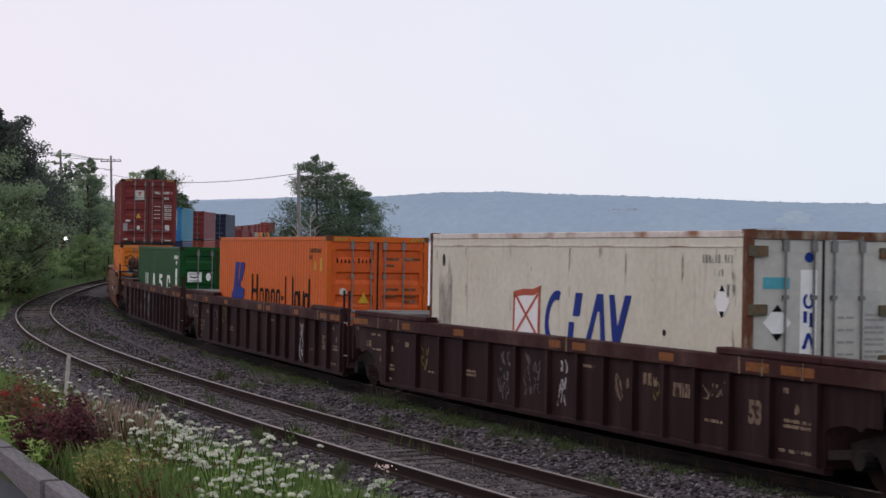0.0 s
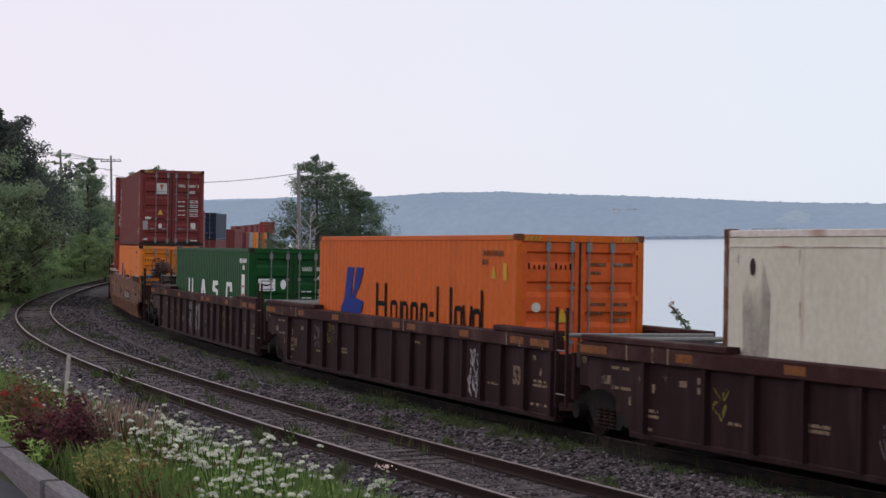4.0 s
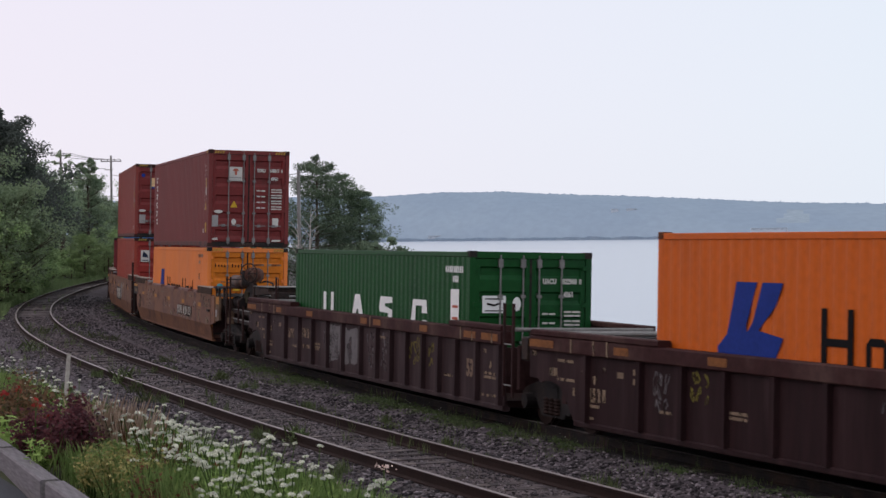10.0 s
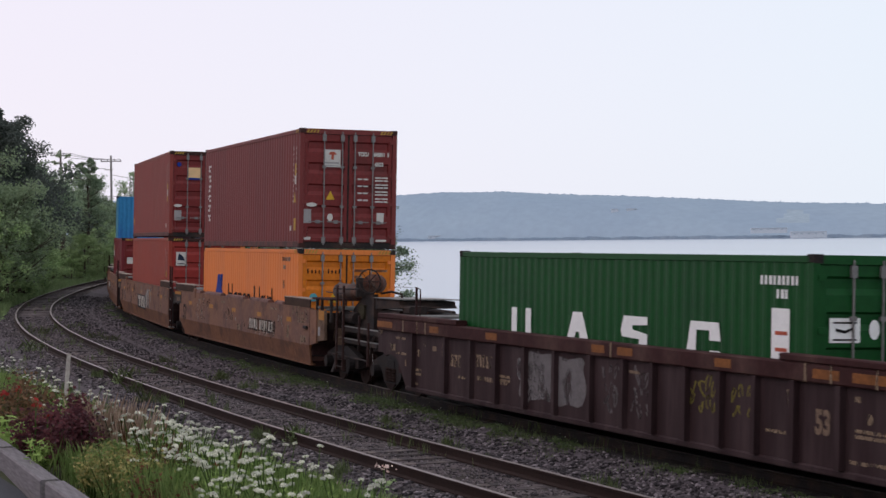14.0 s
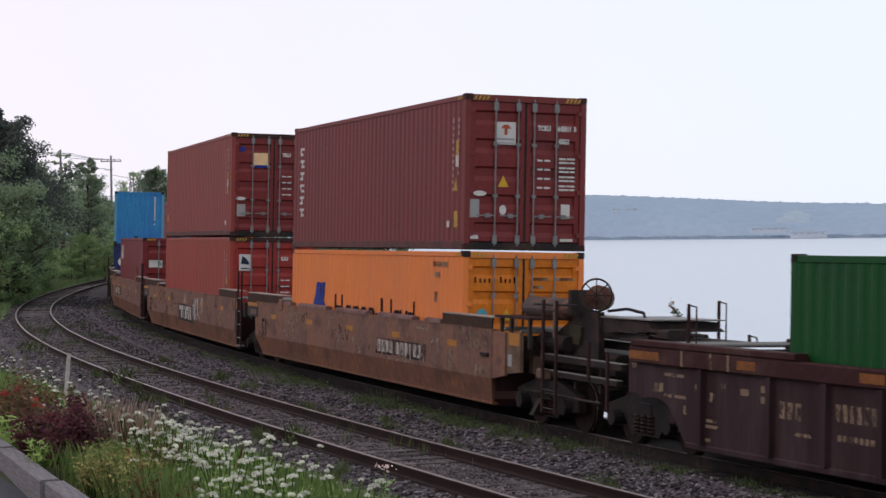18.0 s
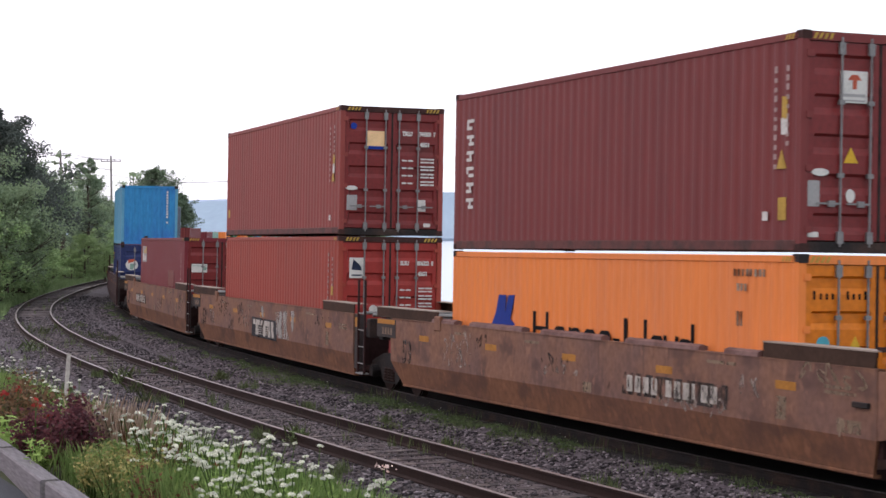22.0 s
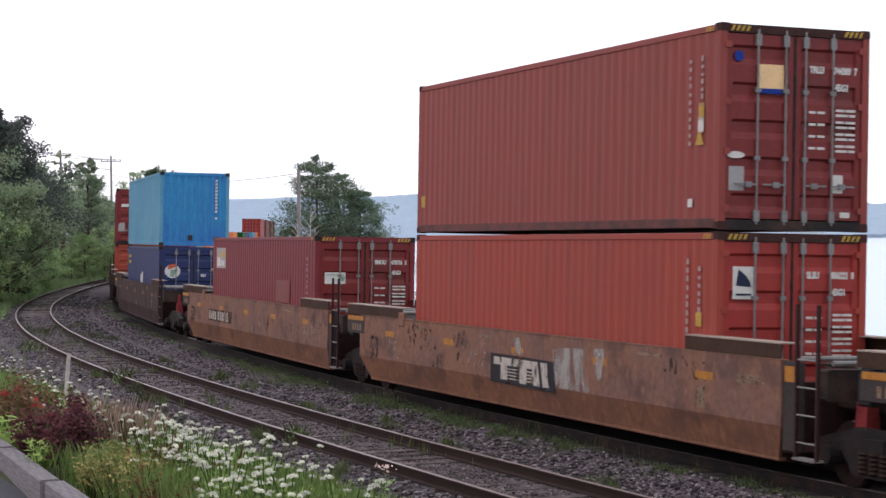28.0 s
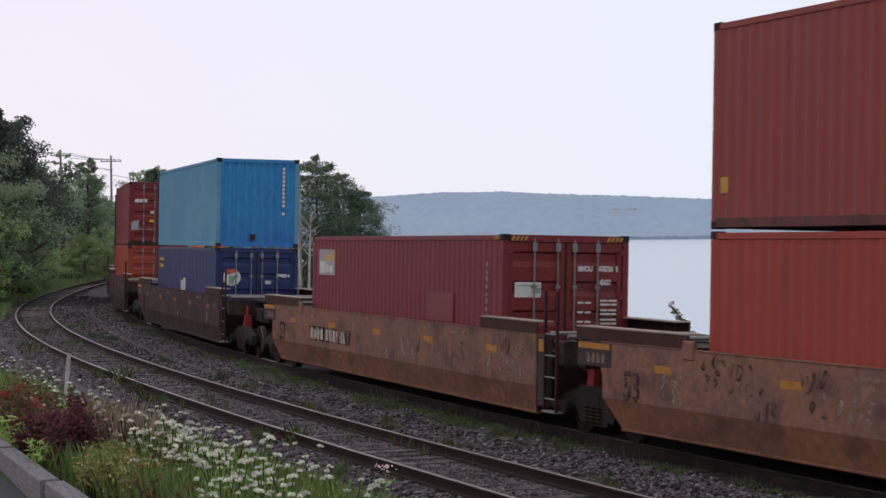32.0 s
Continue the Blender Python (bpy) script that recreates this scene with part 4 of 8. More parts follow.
on_side(cA, "lettering_block", [crescent(-0.2, 1.46, 0.4, 0.46, 70, 290, 0.15, 0.2), rect(0.3, 1.1, 0.2, 0.32, 0.06), rect(0.5, 1.52, 0.26, 0.38, 0.1),
                                [(0.98, 1.1), (1.16, 1.1), (1.42, 1.62), (1.5, 1.62), (1.56, 1.1), (1.72, 1.1), (1.62, 1.9), (1.4, 1.9)], [(1.98, 1.1), (2.2, 1.1), (2.62, 1.9), (2.4, 1.9), (2.14, 1.4), (2.02, 1.9), (1.84, 1.9)]], M_BLUEINK, "blue slanted lettering blocks")
for v, z in ((5.42, 1.72),):
    on_side(cA, "diamond_sign", [[(v - 0.21, z + 0.17), (v - 0.08, z - 0.02), (v + 0.08, z - 0.02), (v + 0.21, z + 0.17), (v + 0.08, z + 0.36), (v - 0.08, z + 0.36)]], M_FLAGWHITE, "white diamond sign")
    on_side(cA, "diamond_tip", [[(v - 0.08, z + 0.03), (v, z - 0.06), (v + 0.08, z + 0.03)], [(v - 0.08, z + 0.31), (v + 0.08, z + 0.31), (v, z + 0.4)]], M_BLACKINK, "black diamond tips", out=0.001)
on_side(cA, "side_code", row_of_bars(4.85, 2.42, 0.9, 0.12, 10, 1, 0.5) + row_of_bars(5.2, 2.24, 0.3, 0.1, 3, 2, 0.5) + row_of_bars(5.55, 1.95, 0.3, 0.18, 2, 3, 0.4), M_OLDINK, "grey unreadable code")
on_side(cA, "dark_patch", [disc(-5.35, 2.38, 0.07, 12, 0.12), disc(3.7, 1.38, 0.05)], M_BLACKSTEEL, "dark stain")
M_SOOT = worn("thin_soot", (0.44, 0.41, 0.35), 0.45, 0.9, (1.0, 1.0, 0.5))
M_STREAK = worn("thin_rust_streak", (0.46, 0.4, 0.29), 0.35, 5, (1.0, 1.0, 0.3))
for sx, sw, sh in ((-5.75, 0.05, 1.3), (-4.2, 0.03, 0.9), (-3.35, 0.05, 0.5), (-2.1, 0.03, 1.1), (-1.2, 0.06, 0.4), (0.35, 0.03, 0.8), (1.5, 0.05, 0.6), (2.4, 0.03, 1.2), (3.3, 0.06, 0.5), (4.25, 0.04, 1.0), (5.2, 0.05, 0.7), (5.75, 0.08, 1.6)):
    on_side(cA, "rust_streak", [[(sx - sw * 0.2, 2.62 - sh), (sx + sw * 0.3, 2.62 - sh), (sx + sw, 2.62), (sx - sw, 2.62)]], M_STREAK, "thin brown rust streak")
on_side(cA, "soot_stain", [[(-5.55, 1.1), (-4.95, 1.1), (-4.9, 2.0), (-5.1, 2.5), (-5.5, 2.5), (-5.6, 2.0)]], M_SOOT, "dark smudge below the vent")
on_end(cA, "diamond_sign", [[(0.64, 1.77), (0.8, 1.77), (0.94, 1.62), (0.8, 1.47), (0.64, 1.47), (0.5, 1.62)]], M_FLAGWHITE, "white diamond sign")
on_end(cA, "diamond_tip", [[(0.8, 1.77), (0.72, 1.87), (0.64, 1.77)], [(0.8, 1.47), (0.64, 1.47), (0.72, 1.37)]], M_BLACKINK, "black diamond tips", out=0.018)
label_box(cA, 0.74, 2.08, 0.42, 0.16, M_TEAL, "teal sticker")
on_end(cA, "name_panel", [[(0.36, 0.7), (0.1, 0.7), (0.1, 2.35), (0.36, 2.35)]], M_FLAGWHITE, "white upright name panel")
on_end(cA, "lettering_block", [crescent(0.23, 1.92, 0.09, 0.11, -250, 70, 0.04), rect(0.15, 1.56, 0.06, 0.2), rect(0.25, 1.62, 0.06, 0.16), [(0.33, 1.26), (0.27, 1.26), (0.22, 1.42), (0.17, 1.26), (0.12, 1.26), (0.2, 1.48), (0.25, 1.48)], [(0.25, 0.96), (0.2, 0.96), (0.12, 1.18), (0.18, 1.18), (0.23, 1.04), (0.28, 1.18), (0.34, 1.18)], disc(0.23, 2.52, 0.07)], M_BLUEINK, "blue lettering blocks", out=0.018)
code_block(cA, HC, "", "", "", 1, M_GREYLABEL)

# orange box
cB = container("orange_container", "orange high container with a blue emblem and black lettering blocks", HC, M_ORANGE, M_ORANGERED, m_roof=M_ORANGE, m_cast=M_RUSTEDGE)
put(cB, S_B, BASE)
hazard(cB, HC, CL / 2 + 0.004)
EMBLEM = [[(-3.87, 2.2), (-3.35, 2.2), (-3.62, 1.58), (-3.58, 1.52), (-3.44, 1.66), (-3.21, 2.2), (-2.71, 2.2), (-2.87, 1.9), (-3.3, 1.55), (-3.06, 1.52), (-2.69, 1.47), (-2.88, 1.16), (-3.28, 1.08), (-4.33, 1.12), (-4.35, 1.29), (-4.1, 1.48), (-4.0, 1.79)]]


def arch(x, z, w, h, q=0.13):
    """An arched block: two legs and a rounded top."""
    return [(x, z), (x + q, z), (x + q, z + h - q), (x + w - q, z + h - q), (x + w - q, z), (x + w, z), (x + w, z + h - 0.1), (x + w - 0.09, z + h), (x + 0.09, z + h), (x, z + h - 0.08)]


on_side(cB, "emblem", EMBLEM, M_BLUEINK, "blue leaning emblem")
WORD = [rect(-1.8, 1.1, 0.12, 0.8), rect(-1.22, 1.1, 0.12, 0.8), rect(-1.68, 1.42, 0.46, 0.1), arch(-0.82, 1.12, 0.46, 0.44, 0.1), rect(-0.2, 1.0, 0.1, 0.56), arch(-0.1, 1.2, 0.38, 0.36, 0.09), arch(0.46, 1.12, 0.44, 0.44, 0.1), arch(1.06, 1.0, 0.44, 0.56, 0.1), rect(1.62, 1.3, 0.24, 0.1),
        rect(2.02, 1.1, 0.12, 0.8), rect(2.76, 1.1, 0.11, 0.8), arch(3.02, 1.12, 0.44, 0.44, 0.1), rect(3.52, 1.1, 0.1, 0.48, -0.06), rect(3.8, 1.1, 0.1, 0.48, 0.08), arch(4.0, 1.12, 0.42, 0.42, 0.1), rect(4.4, 1.12, 0.1, 0.76)]
on_side(cB, "lettering_block", WORD, M_BLACKINK, "black lettering blocks")
on_side(cB, "yellow_mark", [[(4.9, 2.1), (5.16, 2.1), (5.03, 2.33)], rect(5.5, 2.08, 0.17, 0.3)], M_YELLOW, "yellow warning marks")
on_side(cB, "side_code", row_of_bars(4.45, 2.5, 1.1, 0.1, 10, 4) + row_of_bars(4.45, 2.34, 0.3, 0.1, 3, 6), M_RUSTEDGE, "dark unreadable code")
on_end(cB, "name_line", [[(v, 2.28), (v - 0.035, 2.28), (v - 0.035, 2.28 + h * 0.8), (v, 2.28 + h * 0.8)] for v, h in ((0.98, 0.14), (0.88, 0.1), (0.79, 0.1), (0.7, 0.1), (0.61, 0.1), (0.47, 0.14), (0.38, 0.1), (0.29, 0.1), (0.2, 0.14))], M_BLACKINK, "small black lettering blocks")
warn_triangle(cB, 0.33, 1.36, 0.26)
label_box(cB, 0.28, 1.05, 0.14, 0.12, M_YELLOW, "small yellow sticker")
on_end(cB, "round_label", [disc(0.82, 1.62, 0.085)], M_BAR, "round white label")
on_end(cB, "weight_line", [[(v, z), (v - w, z), (v - w, z + 0.06), (v, z + 0.06)] for v, w, z in ((-0.2, 0.3, 2.35), (-0.62, 0.4, 2.35), (-0.2, 0.2, 2.2), (-0.2, 0.3, 1.65), (-0.62, 0.3, 1.65), (-0.2, 0.25, 1.5), (-0.62, 0.3, 1.5), (-0.62, 0.3, 1.38))], M_RUSTEDGE, "faded dark weight lines")

# green box
cC = container("green_container", "deep green container with large white lettering blocks", STD, M_GREEN, M_GREEN, m_roof=M_ROOF)
put(cC, S_C, BASE)
on_side(cC, "lettering_block", [rect(-3.62, 1.12, 0.22, 0.5), rect(-3.02, 1.12, 0.22, 0.5), [(-1.36, 1.12), (-1.1, 1.12), (-1.0, 1.3), (-0.88, 1.3), (-0.82, 1.12), (-0.5, 1.12), (-0.78, 1.62), (-1.12, 1.62)],
                                [(0.62, 1.4), (0.72, 1.62), (1.5, 1.62), (1.5, 1.5), (1.0, 1.48), (1.0, 1.42), (1.5, 1.36), (1.5, 1.12), (1.2, 1.12), (1.25, 1.28), (0.66, 1.3)], [(2.72, 1.12), (3.0, 1.12), (3.02, 1.5), (3.4, 1.5), (3.4, 1.36), (3.72, 1.36), (3.66, 1.62), (2.85, 1.62)], rect(3.42, 1.12, 0.28, 0.1)], M_FLAGWHITE, "white lettering blocks")
on_side(cC, "name_panel", [rect(5.08, 1.15, 0.45, 0.72)], M_FLAGWHITE, "white panel with worn red mark")
on_side(cC, "panel_mark", [rect(5.18, 1.3, 0.3, 0.05), rect(5.18, 1.52, 0.3, 0.05)], M_REDINK, "worn red mark", out=0.001)
on_side(cC, "side_code", row_of_bars(4.78, 2.18, 1.0, 0.12, 9, 7) + row_of_bars(5.2, 2.0, 0.32, 0.12, 3, 8), M_FLAGWHITE, "white unreadable code")
label_box(cC, 0.72, 1.45, 0.46, 0.32, M_FLAGWHITE, "white sticker with a dark emblem")
on_end(cC, "sticker_mark", [[(0.9, 1.7), (0.54, 1.7), (0.54, 1.72), (0.9, 1.72)], [(0.86, 1.6), (0.72, 1.57), (0.6, 1.62), (0.6, 1.65), (0.72, 1.61), (0.86, 1.64)], [(0.9, 1.48), (0.54, 1.48), (0.54, 1.5), (0.9, 1.5)]], M_BLACKINK, "dark emblem bar", out=0.018)
on_end(cC, "round_label", [disc(0.27, 1.62, 0.08, 16, 0.13)], M_FLAGWHITE, "round white label")
code_block(cC, STD + 0.05, "UACU", "822968 0", "4261", 3)

# brown box on a bleached orange one
cD1 = container("orange_container", "sunbleached orange container with worn emblem, low in the well", STD, M_ORANGE2, M_ORANGEDOOR, m_roof=M_ORANGE2)
put(cD1, S_D, BASE)
hazard(cD1, STD, CL / 2 + 0.004)
on_side(cD1, "emblem", [[(x, z - BASE) for x, z in ((-4.3, 1.35), (-3.45, 1.35), (-3.4, 1.6), (-3.13, 1.67), (-3.35, 1.76), (-3.16, 2.18), (-3.44, 2.17), (-3.6, 1.84), (-3.54, 2.17), (-3.87, 2.17), (-4.0, 1.85), (-4.16, 1.66))]], M_BLUEINK, "blue leaning emblem")
on_side(cD1, "lettering_block", [[(x * 0.9 - 0.75, 1.36 + (z - 1.56) * 0.65) for x, z in sh] for sh in WORD], M_BLACKINK, "worn black lettering blocks")
on_side(cD1, "side_code", row_of_bars(4.4, 2.28, 0.9, 0.1, 8, 9) + row_of_bars(4.5, 2.08, 0.3, 0.1, 3, 10) + row_of_bars(4.5, 1.6, 0.2, 0.2, 2, 10), M_RUSTEDGE, "dark unreadable code")
on_end(cD1, "name_line", [[(v, 2.0), (v - 0.035, 2.0), (v - 0.035, 2.0 + h * 0.8), (v, 2.0 + h * 0.8)] for v, h in ((0.98, 0.14), (0.88, 0.1), (0.79, 0.1), (0.7, 0.1), (0.61, 0.1), (0.47, 0.14), (0.38, 0.1), (0.29, 0.1), (0.2, 0.14))], M_BLACKINK, "small black lettering blocks")
on_end(cD1, "round_label", [disc(0.82, 1.42, 0.1)], M_TEAL, "round blue label")
warn_triangle(cD1, 0.33, 1.3, 0.24)
on_end(cD1, "weight_line", [[(v, z), (v - w, z), (v - w, z + 0.06), (v, z + 0.06)] for v, w, z in ((-0.2, 0.3, 2.05), (-0.62, 0.4, 2.05), (-0.2, 0.2, 1.9))], M_RUSTEDGE, "faded dark weight lines")
cD2 = container("brown_container", "faded brown high container with dark red doors, stacked on top", HC, M_BROWN, M_DOORRED, m_rail=M_GRIMYPOST, m_cast=M_DARKCAST)
put(cD2, S_D, 2.962)
hazard(cD2, HC, CL / 2 + 0.004)
for i in range(6):
    z = 2.2 - i * 0.29
    on_side(cD2, "lettering_block", [rect(-5.5, z + 0.13, 0.34, 0.06), rect(-5.5 + 0.1 * (i % 2), z, 0.24, 0.06), rect(-5.36 if i % 3 else -5.5, z + 0.06, 0.08, 0.07)], M_BAR, "white upright lettering blocks", out=-0.001)
vertical_code(cD2, 5.42, 1.1, 1.4, 11, 3)
vertical_code(cD2, 5.72, 1.4, 1.1, 9, 4)
on_side(cD2, "yellow_mark", [rect(5.62, 1.75, 0.13, 0.3), [(5.5, 1.1), (5.75, 1.1), (5.62, 1.35)], rect(5.55, 0.42, 0.2, 0.3)], M_HAZARD, "yellow warning marks", out=-0.001)
on_side(cD2, "white_mark", [rect(5.15, 0.42, 0.14, 0.12), rect(5.6, 1.55, 0.16, 0.22)], M_BAR, "small white sticker", out=-0.001)
label_box(cD2, 0.41, 1.97, 0.42, 0.42, M_BAR, "white sticker with a red emblem")
on_end(cD2, "sticker_mark", [[(0.5, 2.27), (0.3, 2.27), (0.35, 2.34), (0.45, 2.34)], [(0.43, 2.15), (0.37, 2.15), (0.37, 2.28), (0.43, 2.28)]], M_REDINK, "red emblem", out=0.018)
on_end(cD2, "sticker_mark", [[(0.58, 2.05), (0.24, 2.05), (0.24, 2.09), (0.58, 2.09)], [(0.58, 1.99), (0.24, 1.99), (0.24, 2.01), (0.58, 2.01)]], M_GREYLABEL, "grey line", out=0.018)
warn_triangle(cD2, 0.44, 1.18, 0.22)
on_end(cD2, "sticker", [disc(0.9, 1.05, 0.13, 16, 0.05)], M_BAR, "small white oval sticker")
label_box(cD2, 1.02, 0.6, 0.22, 0.34, M_GREYLABEL, "grey plate")
on_end(cD2, "round_label", [disc(0.44, 0.75, 0.07, 14, 0.09)], M_BAR, "round white label")
label_box(cD2, -0.82, 0.62, 0.18, 0.26, M_BAR, "small white sticker")
label_box(cD2, 1.0, 0.2, 0.16, 0.07, M_BAR, "small white sticker")
label_box(cD2, -0.85, 0.18, 0.26, 0.05, M_BAR, "small white sticker")
code_block(cD2, HC, "TCKU", "645811 5", "45G1", 5)

# two red-brown boxes
cE1 = container("red_brown_container", "red-brown high container with worn paint, low in the well", HC, M_BRICKRED, M_RED, m_rail=M_GRIMYPOST, m_header=M_DARKCAST, m_cast=M_DARKCAST)
put(cE1, S_E, BASE)
hazard(cE1, HC, CL / 2 + 0.004)
label_box(cE1, 0.78, 1.95, 0.34, 0.46, M_BAR, "white sticker with a blue emblem")
on_end(cE1, "sticker_mark", [[(0.9, 2.14), (0.66, 2.12), (0.68, 2.2), (0.74, 2.28), (0.86, 2.37)], [(0.9, 2.0), (0.66, 2.0), (0.66, 2.03), (0.9, 2.03)]], M_DARKBLUE, "blue emblem", out=0.018)
on_end(cE1, "round_label", [disc(0.38, 1.25, 0.1)], M_BAR, "round white label")
code_block(cE1, HC, "SLSU", "806222 8", "45G1", 6)
vertical_code(cE1, 5.2, 1.2, 1.35, 11, 5)
vertical_code(cE1, 5.55, 1.75, 0.7, 6, 6)
on_side(cE1, "yellow_mark", [rect(5.5, 1.55, 0.17, 0.2), [(5.45, 1.18), (5.7, 1.18), (5.57, 1.38)]], M_HAZARD, "yellow warning marks", out=-0.001)
cE2 = container("red_brown_container", "red-brown high container with repainted patches, stacked on top", HC, M_REDBROWN, M_DOORRED, m_rail=M_GRIMYPOST, m_header=M_DARKCAST, m_cast=M_DARKCAST)
put(cE2, S_E, 3.275)
hazard(cE2, HC, CL / 2 + 0.004)
vertical_code(cE2, 5.2, 1.2, 1.3, 11, 7)
vertical_code(cE2, 5.55, 1.75, 0.75, 7, 8)
on_side(cE2, "yellow_mark", [rect(5.5, 1.55, 0.15, 0.25), [(5.4, 1.2), (5.65, 1.2), (5.52, 1.45)], rect(-5.85, 0.5, 0.2, 0.22)], M_HAZARD, "yellow warning marks", out=-0.001)
on_side(cE2, "white_mark", [rect(5.2, 0.32, 0.14, 0.12), rect(5.48, 1.38, 0.16, 0.22)], M_BAR, "small white sticker", out=-0.001)
label_box(cE2, 0.38, 2.0, 0.4, 0.34, M_PEACH, "peach sticker")
label_box(cE2, 0.38, 1.93, 0.42, 0.07, M_BLUEINK, "blue sticker edge")
on_end(cE2, "round_label", [disc(0.9, 2.44, 0.075)], M_BLUEINK, "small blue label")
on_end(cE2, "sticker", [disc(0.93, 1.05, 0.14, 16, 0.05)], M_BAR, "small white oval sticker")
label_box(cE2, 0.92, 0.55, 0.24, 0.34, M_GREYLABEL, "grey plate")
label_box(cE2, -0.72, 0.55, 0.18, 0.26, M_BAR, "small white sticker")
label_box(cE2, -0.85, 0.2, 0.16, 0.08, M_BAR, "small white sticker")
code_block(cE2, HC, "TRLU", "744309 7", "45G1", 8)

# maroon box
cF = container("maroon_container", "maroon high container with a square emblem, alone in its well", HC, M_MAROON, M_DOORRED)
put(cF, S_F, BASE)
hazard(cF, HC, CL / 2 + 0.004)
on_side(cF, "emblem", [rect(-5.55, 2.0, 1.28, 0.58)], M_GREYLABEL, "grey square emblem panel")
on_side(cF, "emblem_mark", [[(-5.3, 2.36), (-4.32, 2.55), (-4.32, 2.5)], [(-5.3, 2.35), (-4.32, 2.46), (-4.32, 2.4)], [(-5.3, 2.34), (-4.32, 2.37), (-4.32, 2.32)]], M_YELLOW, "yellow emblem ray", out=0.001)
on_side(cF, "emblem_mark", [rect(-5.45, 2.05, 0.4, 0.26), rect(-4.98, 2.07, 0.2, 0.17), rect(-4.7, 2.07, 0.24, 0.15)], M_BAR, "white emblem block", out=0.001)
on_side(cF, "repaired_patch", [rect(2.1, 1.25, 1.5, 0.55)], M_DOORRED, "darker repaired patch", out=-0.002)
vertical_code(cF, 5.3, 1.25, 1.2, 9, 9)
label_box(cF, 0.72, 1.78, 0.5, 0.27, M_BAR, "white sticker with a green stripe")
on_end(cF, "sticker_mark", [[(0.6, 1.85), (0.5, 1.85), (0.48, 1.95), (0.58, 1.95)], [(0.95, 1.98), (0.5, 1.98), (0.5, 2.0), (0.95, 2.0)]], M_PALEGREEN, "green stripe", out=0.018)
code_block(cF, HC, "BMOU", "478736 5", "45G1", 10)

# light blue box on a navy one
cG1 = container("navy_container", "navy blue container with a round emblem, low in the well", STD, M_NAVY, M_NAVY)
put(cG1, S_G, BASE)
on_side(cG1, "yellow_mark", row_of_bars(-5.6, 2.1, 1.0, 0.12, 6, 11) + row_of_bars(-5.6, 1.88, 1.0, 0.12, 6, 12), M_YELLOW, "yellow code")
on_side(cG1, "lettering_block", [rect(-0.6, 1.1, 0.4, 0.42), rect(-0.1, 1.1, 0.45, 0.5)], M_BAR, "white lettering blocks")
on_end(cG1, "round_label", [disc(0.73, 1.72, 0.27, 16, 0.24)], M_BAR, "round white emblem")
on_end(cG1, "sticker_mark", [[(0.9, 1.78), (0.55, 1.9), (0.6, 1.98), (0.88, 1.95)]], M_REDINK, "red emblem curve", out=0.018)
on_end(cG1, "sticker_mark", [[(0.82, 1.55), (0.7, 1.5), (0.6, 1.76), (0.8, 1.78)]], M_PALEGREEN, "green emblem curve", out=0.018)
end_text(cG1, "595823 0", 0.12, -0.62, 1.75), end_text(cG1, "4261", 0.12, -0.25, 1.55)
cG2 = container("blue_container", "bleached bright blue container with a ribbed end, stacked on top", STD, M_BLUESIDE, M_BLUE, doors=False, m_front=M_BLUE, m_post=M_BLUESIDE)
put(cG2, S_G, 2.962)
on_end(cG2, "side_code", [[(-0.72, 0.95 + i * 0.12), (-0.8, 0.95 + i * 0.12), (-0.8, 1.03 + i * 0.12), (-0.72, 1.03 + i * 0.12)] for i in range(12) if i != 1], M_BAR, "white upright code", out=0.046)
on_end(cG2, "vent", [[(0.22, 0.2), (0.06, 0.2), (0.06, 0.38), (0.22, 0.38)]], M_BLACKSTEEL, "dark vent", out=0.046)

# further back
cH1 = container("red_orange_container", "red-orange container, low in the well", STD, M_REDORANGE, M_REDORANGE)
cH2 = container("maroon_container", "maroon-red container with white stickers, stacked on top", STD, M_MAROON, M_DOORRED)
put(cH1, S_H, BASE), put(cH2, S_H, 2.962)
label_box(cH2, 0.72, 1.75, 0.5, 0.14, M_BAR, "white sticker")
on_end(cH2, "sticker", [disc(0.25, 1.35, 0.1, 14, 0.06)], M_BAR, "small white oval sticker")
label_box(cH2, 0.25, 0.95, 0.22, 0.1, M_YELLOW, "yellow sticker")
label_box(cH2, 0.95, 0.6, 0.3, 0.4, M_GREYLABEL, "pale plate")
cI1 = container("brown_container", "brown container, low in the well", STD, M_BROWN, M_BROWN)
cI2 = container("dark_blue_container", "very dark blue container with a white stripe, stacked on top", STD, M_DARKBLUE, M_DARKBLUE)
put(cI1, S_I, BASE), put(cI2, S_I, 2.962)
label_box(cI2, 0.3, 2.1, 1.0, 0.18, M_BAR, "white stripe label")
FAR = [(-290.0, M_RED, M_REDORANGE), (-309.6, M_BROWN, M_NAVY), (-333.0, M_BROWN, M_GREEN), (-352.6, M_MAROON, M_ORANGE2), (-376.0, M_BROWN, M_PALEGREEN), (-395.6, M_BROWN, M_BLUE), (-420.0, M_BROWN, M_ORANGE)]
for s, top, low in FAR:
    put(container("far_container", "container in the far part of the train, low in its well", STD, low, low), s, BASE)
    put(container("far_container", "container in the far part of the train, stacked on top", STD, top, top), s, 2.962)


